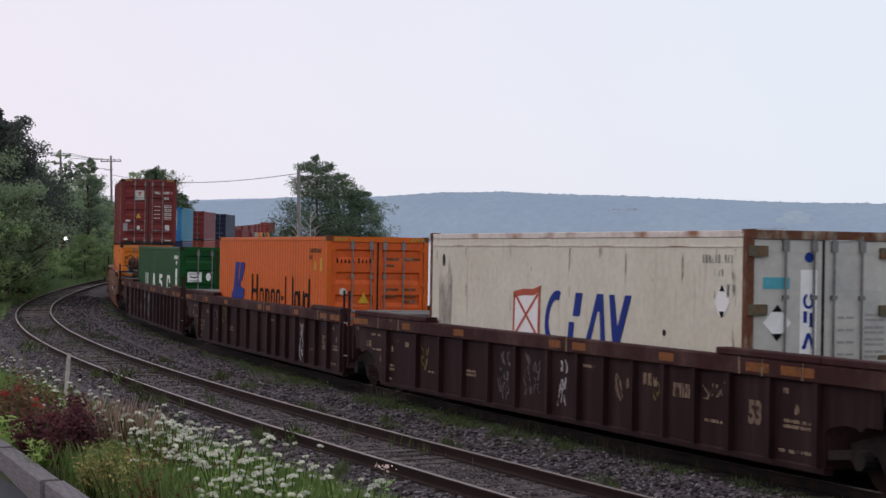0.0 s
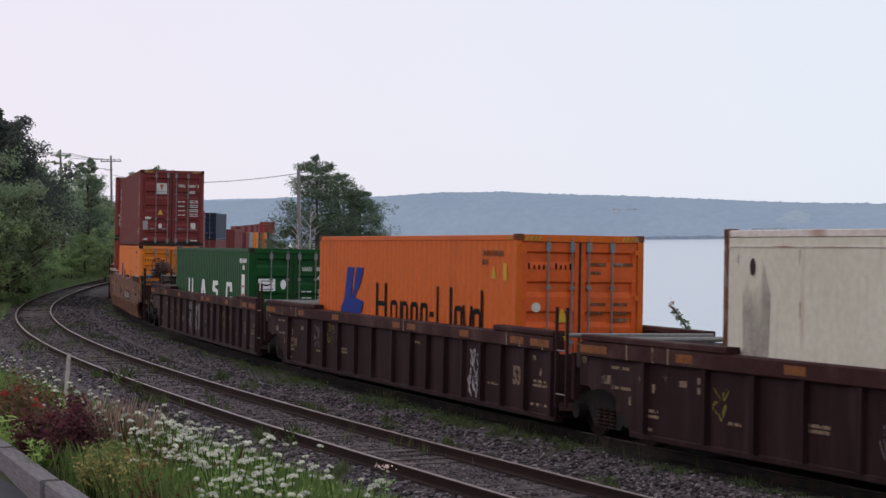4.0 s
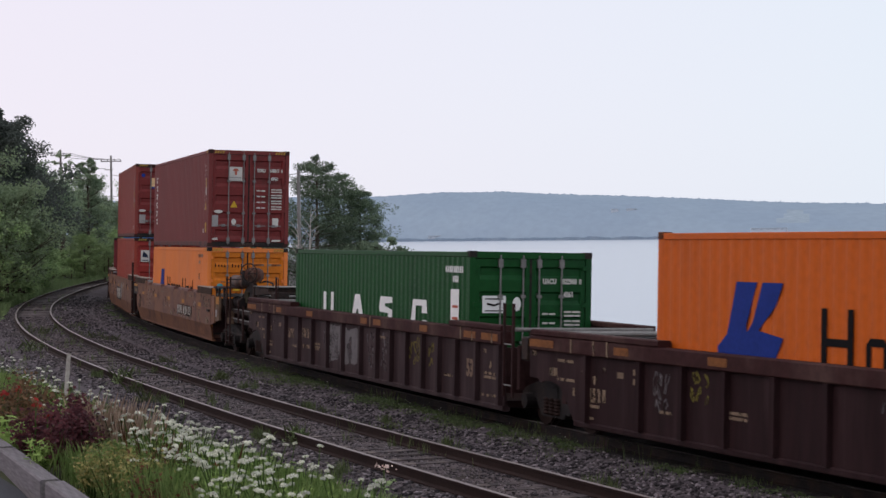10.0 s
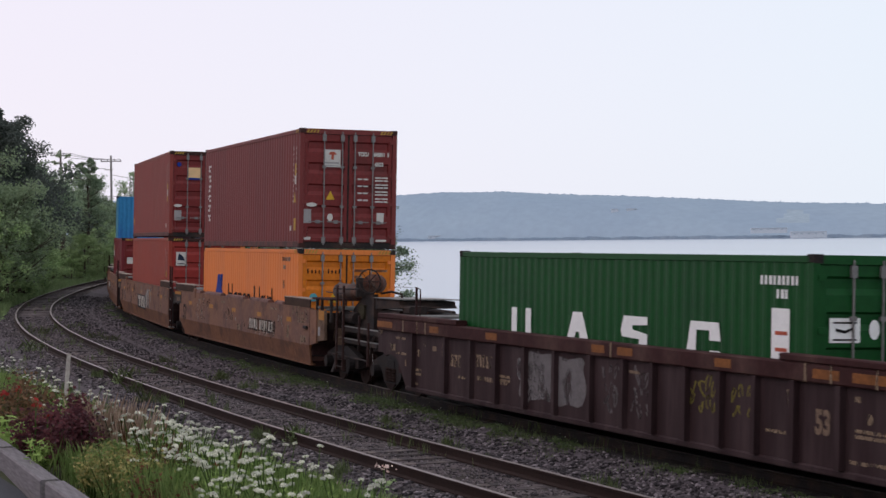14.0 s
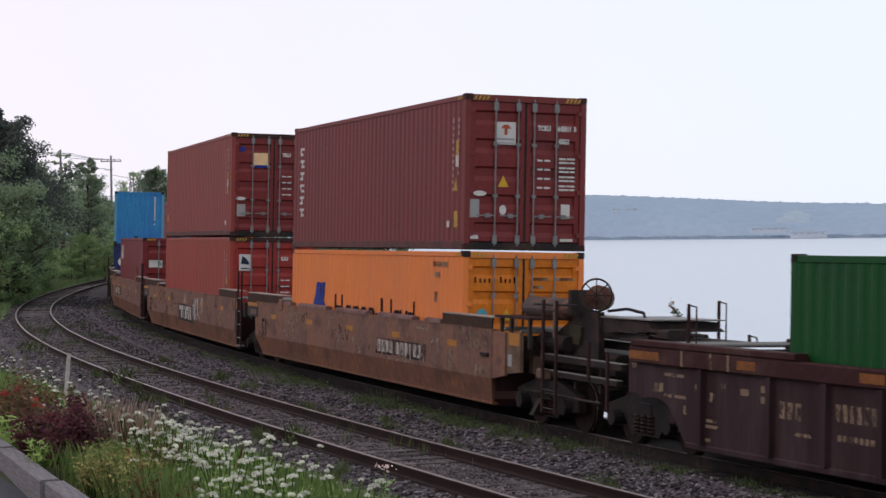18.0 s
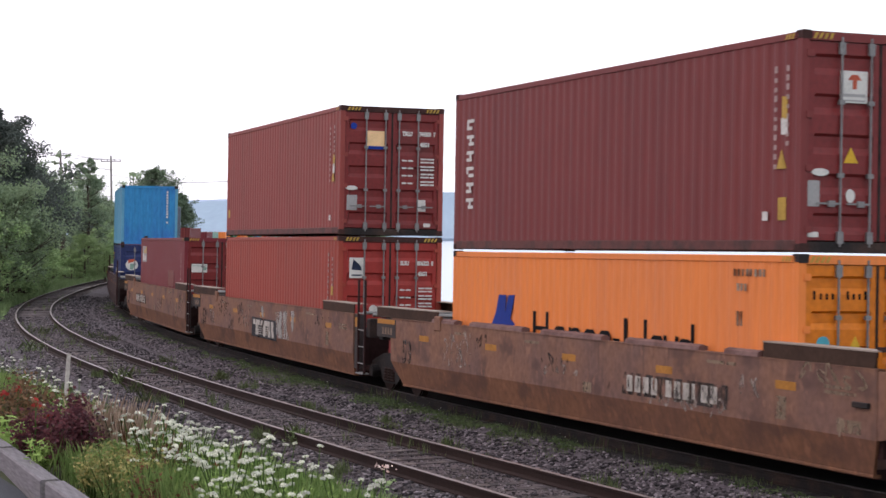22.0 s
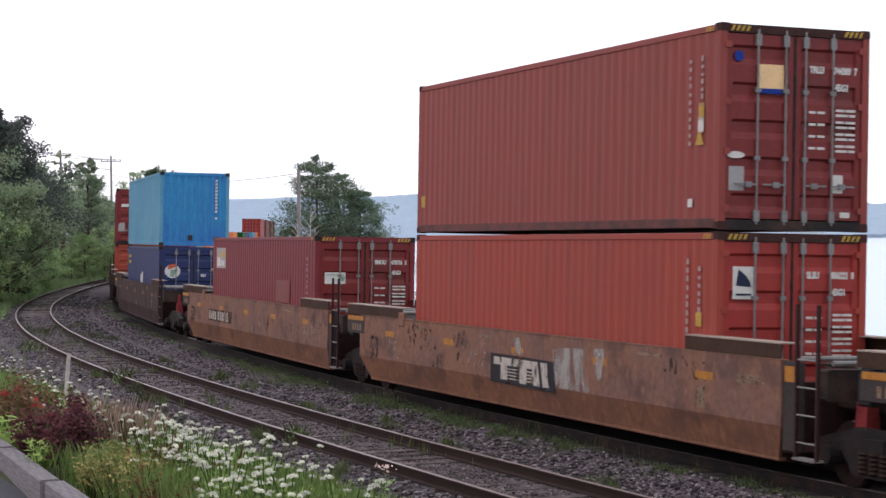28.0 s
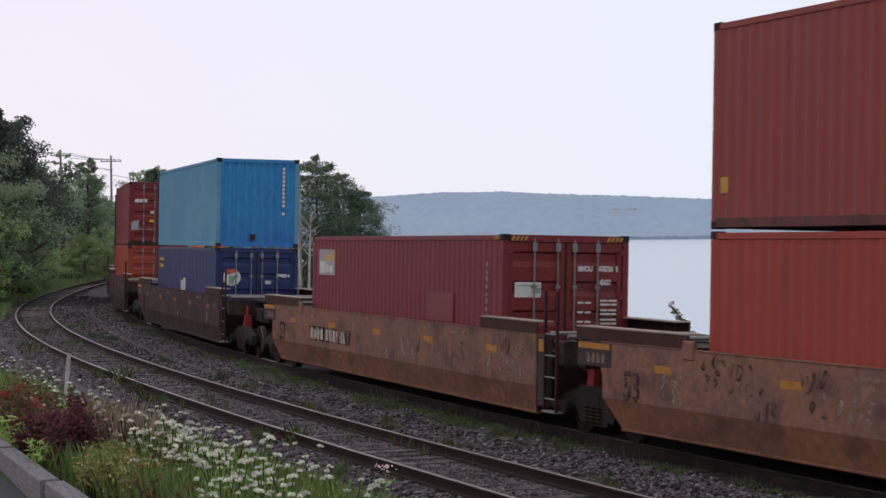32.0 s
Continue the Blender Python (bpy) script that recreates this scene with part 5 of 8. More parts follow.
def flat_wagon(s, boxes):
    """A flat wagon with its load of short or long boxes: each x0, x1, height, material, colour word."""
    c = thing("flat_wagon", "dark brown flat wagon in the far part of the train", "flat wagon", "flat wagons of the train")
    part("deck", Geo().box(-9.0, 9.0, -1.35, 1.35, 0.95, 1.14, 0.03), M_WELLDARK, c)
    for sd in (-1, 1):
        part("side_sill", Geo().box(-9.0, 9.0, sd * 1.3 - 0.06, sd * 1.3 + 0.06, 0.62, 1.0), M_WELLDARK, c)
    part("centre_sill", Geo().box(-10.6, 10.6, -0.3, 0.3, 0.7, 1.0), M_WELLDARK, c)
    MOVING.append((c, s, 8.0, 0.0, 0.0))
    for x0, x1, h, m, word in boxes:
        b = thing("short_container", word + " container standing on a flat wagon", "container", "containers on the train")
        hx = (x1 - x0) / 2
        for sd in (-1, 1):
            part("side_panel", corrugated(2 * hx - 0.16, 0.12, h - 0.08, sd * 1.211, 0.03, sign=sd), m, b)
            g = corrugated(2.3, 0.12, h - 0.08, 0, 0.03, 0.24, sign=-1)
            g.v = [(sd * (hx - 0.02 - abs(y)), x, z) for x, y, z in g.v]
            part("end_wall", g, m, b)
            for e in (-1, 1):
                part("corner_post", Geo().box(e * hx - 0.12 * (e > 0), e * hx + 0.12 * (e < 0), sd * 1.219 - 0.1 * (sd > 0), sd * 1.219 + 0.1 * (sd < 0), 0, h), m, b)
        part("roof", Geo().box(-hx + 0.05, hx - 0.05, -1.18, 1.18, h - 0.1, h - 0.02), m, b)
        part("underframe", Geo().box(-hx + 0.05, hx - 0.05, -1.18, 1.18, 0.0, 0.14), M_BLACKSTEEL, b)
        MOVING.append((b, s, 8.0, 1.145, (x0 + x1) / 2))


flat_wagon(-169.5, [(-6.1, 6.1, 2.896, M_BROWN, "brown")])
flat_wagon(-190.5, [(2.2, 8.3, 2.591, M_MAROON, "maroon"), (-4.4, 1.7, 2.591, M_PALEGREEN, "pale green")])
flat_wagon(-211.5, [(2.2, 8.3, 2.591, M_ORANGE2, "pale orange"), (-7.5, -1.4, 2.591, M_GREEN, "green")])
flat_wagon(-232.5, [(2.2, 8.3, 2.591, M_ORANGE, "orange"), (-4.4, 1.7, 2.591, M_ORANGE2, "pale orange")])
flat_wagon(-253.5, [(2.2, 8.3, 2.591, M_GREEN, "green"), (-4.4, 1.7, 2.591, M_NAVY, "navy blue")])
flat_wagon(-272.5, [(2.2, 8.3, 2.591, M_BLUESIDE, "pale blue"), (-4.4, 1.7, 2.591, M_ORANGE, "orange")])
# ---- well wagons and their bogies ----
def scrawl(r, x, z, w, h, y, thick=0.014, cell=0.24):
    """Looping strokes on the upright plane y, as spray paint leaves them."""
    g = Geo()
    cols, rows = max(1, round(w / cell)), max(1, round(h / (cell * 1.25)))
    for i in range(cols * rows):
        cx, cz, big = x + (i % cols + r.uniform(0.2, 0.8)) * w / cols, z + (i // cols + r.uniform(0.25, 0.75)) * h / rows, r.uniform(0.6, 1.5)
        a0, k = r.uniform(0, 6.3), r.choice((1, -1, 2))
        pts = [(cx + 0.4 * big * w / cols * math.cos(a0 + k * q) * r.uniform(0.6, 1.1), cz + 0.45 * big * h / rows * math.sin(a0 + q * 1.3) * r.uniform(0.7, 1.1)) for q in (0, 0.7, 1.4, 2.1, 2.8, 3.5, 4.2, 4.9)]
        for p, q in zip(pts, pts[1:]):
            d = Vector((q[0] - p[0], 0, q[1] - p[1]))
            e = Vector((-d.z, 0, d.x)).normalized() * thick
            g.plate([(p[0] - e.x, p[1] - e.z), (q[0] - e.x, q[1] - e.z), (q[0] + e.x, q[1] + e.z), (p[0] + e.x, p[1] + e.z)], y - 0.004, y)
    return g


def bogie(s, group="bogies of the train"):
    """A two-axle bogie: side frames with springs, bolster, wheelsets that roll."""
    b = thing("bogie", "grimy cast steel bogie with two wheelsets on the rails", "bogie", group)
    for sd in (-1, 1):
        y = sd * 1.02
        ring = [(-1.25, 0.36), (-1.25, 0.6), (-0.95, 0.68), (-0.45, 0.8), (0.45, 0.8), (0.95, 0.68), (1.25, 0.6), (1.25, 0.36), (1.0, 0.34), (0.72, 0.5), (0.45, 0.2), (-0.45, 0.2), (-0.72, 0.5), (-1.0, 0.34)]
        part("side_frame", Geo().plate(ring, y - 0.07, y + 0.07), M_BOGIE, b)
        for x in (-0.22, 0.0, 0.22):
            g, n = Geo(), 8
            for k in range(11):
                q = 0.085 if k % 2 else 0.06
                g.v += [(x + q * math.cos(i * math.tau / n), y + sd * 0.06 + q * math.sin(i * math.tau / n), 0.24 + k * 0.028) for i in range(n)]
            g.f = [(k * n + i, k * n + (i + 1) % n, (k + 1) * n + (i + 1) % n, (k + 1) * n + i) for k in range(10) for i in range(n)]
            part("spring", g, M_RAIL, b, "coil spring")
        for x in (-0.89, 0.89):
            part("axle_box", Geo().cyl((x, y - 0.05 * sd, 0.42), (x, y + sd * 0.2, 0.42), 0.13, n=12), M_BOGIE, b, "bearing cap")
    part("bolster", Geo().box(-0.2, 0.2, -1.1, 1.1, 0.45, 0.72, 0.04), M_BOGIE, b)
    for x in (-0.89, 0.89):
        g = Geo().cyl((0, -1.0, 0), (0, 1.0, 0), 0.08, n=10)
        for sd in (-1, 1):
            g.cyl((0, sd * 0.69, 0), (0, sd * 0.82, 0), 0.42, n=24).cyl((0, sd * 0.67, 0), (0, sd * 0.69, 0), 0.445, n=24)
            for k in range(4):
                a = k * math.pi / 2
                g.cyl((0.26 * math.cos(a), sd * 0.815, 0.26 * math.sin(a)), (0.26 * math.cos(a), sd * 0.83, 0.26 * math.sin(a)), 0.06, n=6)
        w = part("wheelset", g, M_RAIL, b, "rusty wheels on an axle")
        for sd in (-1, 1):
            part("wheel_rim", Geo().ring((0, sd * 0.78, 0), (0, 1, 0), 0.4, 0.022, 24, 4), M_TREAD, w, "worn bright rim")
        SPINNING.append((w, x))
    MOVING.append((b, s, 0.9, 0.0, 0.0))
    return b


def well_common(c, a, b, m, rear_long, front_long, brake=False):
    """Floor, end walls and end platforms between x = a and b."""
    part("well_floor", Geo().box(a + 0.3, b - 0.3, -1.25, 1.25, 0.22, 0.34), M_WELLDARK, c)
    for x0, e, lng in ((a, -1, rear_long), (b, 1, front_long)):
        part("end_wall", Geo().box(min(x0 + e * 0.02, x0 - e * 0.12), max(x0 + e * 0.02, x0 - e * 0.12), -1.36, 1.36, 0.5, 1.28), M_WELLDARK, c)
        x1 = x0 + e * lng
        part("end_platform", Geo().box(min(x0, x1), max(x0, x1), -0.62, 0.62, 0.92, 1.3, 0.05), M_BLACKSTEEL, c)
        if not (brake and e > 0):
            part("walkway", Geo().box(min(x0 - e * 0.6, x1), max(x0 - e * 0.6, x1), -0.55, 0.75, 1.46, 1.5), M_BLACKSTEEL, c, "dark grated walkway")
        for dx, z in ((0.25, 1.6), (1.0, 1.58)):
            part("cross_rail", Geo().cyl((x0 + e * dx, -1.3, z), (x0 + e * dx, 1.3, z), 0.035, n=8), M_PIPEGREY, c, "pale grey cross rail")
        part("cross_beam", Geo().box(min(x0 + e * 0.7, x0 + e * 0.95), max(x0 + e * 0.7, x0 + e * 0.95), -1.35, 1.35, 1.1, 1.5, 0.03), M_BLACKSTEEL, c)


def ladder(c, x, y, z0, z1, w=0.42, n=4):
    for dx in (0, w):
        part("ladder_post", Geo().box(x + dx - 0.022, x + dx + 0.022, y - 0.022, y + 0.022, z0, z1), M_WELLDARK, c, "dark red-brown grab post")
    for i in range(n):
        z = z0 + 0.2 + i * (z1 - z0 - 0.9) / max(1, n - 1)
        part("ladder_rung", Geo().cyl((x, y, z), (x + w, y, z), 0.014, n=6), M_PIPEGREY, c, "bare steel rung")


def ribbed_well(s, seed, rear_end, front_end, marks, lead=False, m_body=None, bars=()):
    c = thing("well_wagon", "dark brown ribbed well wagon with stencils and spray paint", "well wagon", "ribbed well wagons")
    a, b = -8.9, 8.36
    m_body = m_body or M_WELLBROWN
    for sd in (-1, 1):
        y = sd * 1.36
        ring = [(a, 1.34), (a, 0.72), (a + 0.17, 0.55), (a + 0.43, 0.27), (a + 0.5, 0.24), (b, 0.24), (b, 1.34)]
        part("side_plate", Geo().plate(ring, y - 0.02, y + 0.02), m_body, c)
        part("top_chord", Geo().box(-9.95, b, sd * 1.36 - 0.1, sd * 1.36 + 0.1, 1.32, 1.56, 0.02), M_CHORD, c)
        part("bottom_chord", Geo().box(a + 0.5, b, sd * 1.34 - 0.07, sd * 1.34 + 0.07, 0.18, 0.28, 0.02), m_body, c)
        for x0, x1 in ((-9.9, -5.6), (5.7, b)):
            part("raised_chord", Geo().box(x0, x1, sd * 1.36 - 0.11, sd * 1.36 + 0.11, 1.565, 1.66, 0.015), M_CHORD, c)
        # arch plate above the rear bogie
        arch = [(-10.1, 1.34), (-10.1, 0.86), (-9.8, 0.86), (-9.68, 0.79), (-9.52, 0.83), (-9.35, 0.84), (-9.15, 0.82), (-9.0, 0.78), (a, 0.72), (a, 1.34)]
        part("arch_plate", Geo().plate(arch, y - 0.02, y + 0.02), m_body, c)
        for x in (-7.95, -6.22, -4.96, -3.79, -2.55, -1.33, 0.0, 1.15, 2.11, 3.11, 4.1, 5.04, 6.01, 7.08, 8.23):
            part("rib", Geo().plate([(x - 0.055, 0.28), (x + 0.055, 0.28), (x + 0.055, 1.32), (x - 0.055, 1.32)], sd * 1.36, sd * 1.47), m_body, c)
        if lead:
            part("top_chord", Geo().box(b, 10.0, sd * 1.36 - 0.1, sd * 1.36 + 0.1, 1.32, 1.56, 0.02), M_CHORD, c)
            part("raised_chord", Geo().box(b + 0.02, 9.95, sd * 1.36 - 0.11, sd * 1.36 + 0.11, 1.565, 1.66, 0.015), M_CHORD, c)
            part("arch_plate", Geo().plate([(-x + (b - 8.9), z) for x, z in arch][::-1], y - 0.02, y + 0.02), m_body, c)
        else:
            if sd < 0:
                ladder(c, b + 0.06, sd * 1.42, 0.45, 2.05, 0.42, 2)
            part("valve_box", Geo().box(b + 0.55, b + 1.05, min(sd * 1.2, sd * 0.65), max(sd * 1.2, sd * 0.65), 1.1, 1.5, 0.03), M_BLACKSTEEL, c, "black valve box")
            part("end_strut", Geo().box(b + 0.5, b + 0.62, sd * 1.3 - 0.05, sd * 1.3 + 0.05, 0.6, 1.34), M_WELLDARK, c)
        for x, w in ((-9.95, 0.88), (-6.98, 0.46), (-4.2, 0.5), (0.1, 0.45), (1.0, 0.5), (4.0, 0.45), (6.5, 0.6), (7.4, 0.8)):
            part("reflector", Geo().box(x, x + w, sd * 1.462 - 0.003, sd * 1.462 + 0.003, 1.38, 1.5), M_REFLDIM, c, "faded orange reflector strip")
        for x in (-8.46, -7.68, -7.23, 0.75, 6.3, 6.9, 7.9):
            part("chord_mark", Geo().box(x, x + 0.05, sd * 1.464 - 0.003, sd * 1.464 + 0.003, 1.33, 1.56), M_WORNCREAM, c, "cream tick mark")
    well_common(c, a, b, m_body, rear_end, front_end)

    def mark(name, boxes, m, label):
        g = Geo()
        for x, z, w, h in boxes:
            g.plate(rect(x, z, w, h), -1.386, -1.381)
        part(name, g, m, c, label)

    r = random.Random(seed)
    letters("number_marking", "53", 0.42, M_BARDIM, c, Matrix.Translation((6.45, -1.384, 0.69)) @ pose(0, 0, 0, 90, 0, 0), "cream painted number", 0.85, 0.018)
    for x, z, w in ((-9.04, 1.17, 0.55), (-9.04, 0.87, 0.6), (-8.09, 0.6, 0.48), (-8.12, 0.52, 0.57), (-8.13, 0.33, 0.37), (-5.71, 0.6, 0.38), (-3.74, 0.74, 0.48), (-3.74, 0.67, 0.46), (1.25, 1.12, 0.5), (5.25, 0.6, 0.5), (7.35, 0.77, 0.66), (7.35, 0.7, 0.66), (7.24, 0.38, 0.4), (7.7, 0.39, 0.33)):
        mark("stencil", [(x, z, w, 0.045)], M_WORNCREAM, "unreadable cream stencil line")
    for x, z, w, h in ((-9.35, 0.93, 0.28, 0.13), (-8.18, 1.02, 0.2, 0.09), (-7.48, 1.07, 0.1, 0.09), (-7.0, 1.03, 0.2, 0.09), (-8.49, 0.66, 0.07, 0.13), (-10.0, 1.22, 0.16, 0.09), (-6.5, 1.1, 0.18, 0.09), (-6.5, 0.96, 0.18, 0.09), (5.77, 1.1, 0.18, 0.09), (5.77, 0.97, 0.18, 0.09), (7.34, 1.14, 0.12, 0.07)):
        mark("stencil_block", [(x, z, w, h)], M_WORNCREAM, "small cream stencil block")
    for i in range(4 if seed == 2 else 0):
        mark("number_bar", [(-7.96 + i * 0.16, 0.62, 0.1, 0.2)], M_WORNCREAM, "cream unreadable number bar")
    for x, z, w, h, k in bars:
        for i in range(k):
            mark("number_bar", [(x + i * w / k, z, w / k * 0.62, h)], M_WORNCREAM, "cream unreadable stencil bar")
    for x in (-7.74, 7.66):
        part("round_stencil", Geo().plate(disc(x, 0.95, 0.07, 12), -1.386, -1.381), M_WORNCREAM, c, "faded round stencil")
    for kind, x, z, w, h in marks:
        m = {"patch": M_SPRAYPATCH, "grey": M_SPRAYGREY, "olive": M_SPRAYOLIVE, "cream": M_WORNCREAM, "white": M_SPRAYWHITE}[kind]
        g = Geo()
        if kind == "patch":
            rim = []
            for i in range(28):
                a = i * math.tau / 28
                q = r.uniform(0.86, 1.08)
                rim.append((x + w / 2 + w / 2 * q * max(-0.92, min(0.92, 1.25 * math.cos(a))), z + h / 2 + h / 2 * q * max(-0.9, min(0.9, 1.25 * math.sin(a)))))
            g.plate(rim, -1.384, -1.381)
        else:
            g = scrawl(r, x, z, w, h, -1.381, 0.013, 0.19)
        tagged(part("spray_paint", g, m, c), ("grey" if kind == "patch" else kind) + " spray-painted scrawl", kind="stuff")
    MOVING.append((c, s, 9.6, 0.0, 0.0))
    return c


def smooth_well(s, seed, rear_end, front_end, m_up, m_low, pads=True, tag="", brake=False, shift=0.0):
    c = thing("well_wagon", "rust-dusted tan well wagon with smooth bent side plates" if pads else "dusty brown well wagon with smooth bent side plates", "well wagon", "smooth-sided well wagons")
    a, b = -8.9 + shift, 8.25 + shift
    r = random.Random(seed)
    for sd in (-1, 1):
        y = sd * 1.42
        part("side_plate", Geo().plate([(a + 0.05, 0.72), (b, 0.72), (b, 1.56), (a, 1.56)], y - 0.02, y + 0.02), m_up, c)
        g = Geo()
        lo = [(a + 0.05, 0.72), (a + 0.5, 0.295), (b - 0.2, 0.295), (b, 0.72)]
        inn = [sd * 1.42, sd * 1.32, sd * 1.32, sd * 1.42]
        g.add([(x, yy + sd * 0.02, z) for (x, z), yy in zip(lo, inn)] + [(x, yy - sd * 0.02, z) for (x, z), yy in zip(lo, inn)], [(0, 1, 2, 3), (7, 6, 5, 4), (0, 4, 5, 1), (1, 5, 6, 2), (2, 6, 7, 3), (3, 7, 4, 0)])
        part("lower_plate", g, m_low, c, "red rust lower plate")
        part("bottom_chord", Geo().box(a + 0.52, b - 0.2, sd * 1.29 - 0.06, sd * 1.29 + 0.06, 0.25, 0.292, 0.008), m_low, c)
        part("top_edge", Geo().box(a, b, sd * 1.38 - 0.06, sd * 1.38 + 0.06, 1.545, 1.575), m_up, c)
        if pads:
            for x0, x1 in ((-6.6, -5.45), (-4.72, -2.36), (-1.58, 0.72), (1.54, 3.83), (4.56, 5.45)):
                part("guide_pad", Geo().prism([(sd * 1.44, 1.575), (sd * 1.28, 1.575), (sd * 1.28, 1.63), (sd * 1.36, 1.66), (sd * 1.43, 1.63)], x0 + shift, x1 + shift), M_PAD, c, "dusty red-brown guide pad")
        for x0, x1 in ((a - 0.9, -6.4 + shift), (5.55 + shift, b - 0.1)):
            part("end_flap", Geo().plate([(x0, 1.58), (x1, 1.58), (x1 + 0.05, 1.77), (x0, 1.77)], sd * 1.4 - 0.012, sd * 1.4 + 0.012), M_FLAP, c, "dark brown folded end guard")
            # top strip, paler than the dark brown face
            part("flap_top", Geo().box(x0, x1 + 0.04, min(sd * 1.42, sd * 1.12), max(sd * 1.42, sd * 1.12), 1.772, 1.79), M_PALETOP, c, "pale top edge of the end guard")
        for x in (-7.02, -3.71, -0.46, 2.8, 6.15):
            part("reflector", Geo().plate(rect(x - 0.22, 1.19, 0.5, 0.11), y + sd * 0.021 - 0.003, y + sd * 0.021 + 0.003), M_REFLECT if m_up is M_WELLTAN else M_REFLDIM, c, "faded yellow reflector")
        # end posts
        if brake:
            part("end_post", Geo().plate([(b, 0.72), (b + 0.6, 0.81), (b + 0.6, 1.55), (b, 1.55)], sd * 1.4 - 0.03, sd * 1.4 + 0.03), m_up, c)
            part("end_post", Geo().plate([(b + 0.62, 0.84), (b + 1.24, 0.9), (b + 1.24, 1.57), (b + 0.62, 1.55)], sd * 1.37 - 0.03, sd * 1.37 + 0.03), M_DUSTTAN, c, "dusty tan end plate")
            part("end_plate_mark", Geo().box(b + 0.72, b + 1.2, sd * 1.403 - 0.003, sd * 1.403 + 0.003, 1.34, 1.55), M_REFLECT, c, "yellow plate")
            part("end_plate_mark", Geo().box(b + 0.68, b + 0.86, sd * 1.403 - 0.003, sd * 1.403 + 0.003, 0.98, 1.18), M_GREYLABEL, c, "small white plate")
        else:
            part("end_post", Geo().box(b, b + 0.36, sd * 1.36 - 0.05, sd * 1.36 + 0.05, 0.42, 1.56), M_GREYSTEEL, c, "dusty grey end plate")
            part("end_plate_mark", Geo().box(b + 0.04, b + 0.34, sd * 1.413 - 0.003, sd * 1.413 + 0.003, 1.3, 1.5), M_REFLECT, c, "yellow plate")
            if sd < 0:
                ladder(c, b + 0.36, sd * 1.43, 0.35, 2.3, 0.5)
            part("footstep", Geo().box(b + 0.36, b + 0.86, sd * 1.4 - 0.08, sd * 1.4 + 0.08, 0.33, 0.36), M_PIPEGREY, c, "bare steel step")
            part("red_valve", Geo().prism([(sd * 0.95, 0.62), (sd * 0.72, 0.62), (sd * 0.76, 1.1), (sd * 0.92, 1.1)], b + 0.95, b + 1.2).cyl((b + 1.05, sd * 0.84, 1.1), (b + 1.05, sd * 0.84, 1.35), 0.05, n=8), M_REDPART, c, "dark red brake valve")
        part("rear_post", Geo().box(a - 0.78, a + 0.32, sd * 1.4 - 0.05, sd * 1.4 + 0.05, 1.18, 1.545, 0.01), M_GREYSTEEL, c, "dusty grey number plate")
        part("rear_bracket", Geo().plate([(a - 0.1, 1.17), (a + 0.32, 1.17), (a + 0.32, 0.9), (a + 0.12, 0.9)], sd * 1.38 - 0.03, sd * 1.38 + 0.03), m_up, c)
        part("end_plate_mark", Geo().box(a - 0.74, a + 0.28, sd * 1.453 - 0.003, sd * 1.453 + 0.003, 1.45, 1.54), M_REFLECT, c, "yellow plate")
        for i in range(4):
            part("number_bar", Geo().box(a - 0.45 + i * 0.16, a - 0.36 + i * 0.16, sd * 1.453 - 0.003, sd * 1.453 + 0.003, 1.24, 1.38), M_BARDIM, c, "dim unreadable number bar")
        part("flap_hinge", Geo().box(-6.42 + shift, -6.12 + shift, sd * 1.43 - 0.03, sd * 1.43 + 0.03, 1.42, 1.7, 0.02), m_up, c)
    well_common(c, a, b, m_up, rear_end, front_end, brake)

    def mark(name, boxes, m, label, y=-1.4435):
        g = Geo()
        for x, z, w, h in boxes:
            g.plate(rect(x, z, w, h), y - 0.003, y)
        return part(name, g, m, c, label)

    if tag == "plate":
        mark("number_panel", [(1.5, 0.81, 3.2, 0.33)], M_THINPANEL, "worn black number panel")
        for i in range(10):
            mark("number_bar", [(1.66 + i * 0.265 + (0.18 if i > 3 else 0), 0.86, 0.18 if i != 7 else 0.08, 0.24)], M_WORNDIGIT, "white unreadable number bar", -1.4475)
        part("stencil_ring", Geo().ring((0.97, -1.4445, 0.96), (0, 1, 0), 0.11, 0.018, 10, 4), M_WORNDARK, c, "faded dark stencil")
        part("frame_plate", Geo().box(7.4, 7.92, -1.447, -1.4435, 0.76, 0.92).box(7.44, 7.48, -1.449, -1.4435, 0.7, 0.94), M_WORNCREAM, c, "small pale frame")
        part("side_lamp", Geo().box(7.78, 8.12, -1.49, -1.44, 1.09, 1.16, 0.01), M_BLACKSTEEL, c, "small dark side lamp")
    if tag == "logo":
        g = Geo().plate([(-1.6, 0.66), (1.2, 0.64), (1.1, 1.14), (-1.6, 1.16)], -1.446, -1.4435)
        part("emblem_panel", g, M_WORNPANEL, c, "black emblem panel")
        for box in [(-1.45, 0.97, 0.95, 0.13), (-0.62, 0.97, 0.9, 0.13), (-1.12, 0.72, 0.28, 0.25), (-0.28, 0.7, 0.28, 0.27)] + [(-0.84, 0.74 + i * 0.055, 0.56, 0.02) for i in range(4)] + [(0.0, 0.74 + i * 0.055, 0.3, 0.02) for i in range(4)]:
            mark("emblem_shape", [box], M_WORNDIGIT, "white block emblem", -1.4475)
        for x in (0.3, 0.68):
            part("emblem_shape", Geo().plate([(x, 0.7), (x + 0.26, 0.7), (x + 0.14, 1.1), (x - 0.12, 1.1)], -1.4475, -1.4445), M_WORNDIGIT, c, "white block emblem")
        g = Geo().plate([(1.05, 0.74), (2.4, 0.73), (2.9, 1.0), (3.0, 1.45), (1.8, 1.4), (1.05, 1.36)], -1.4455, -1.4435)
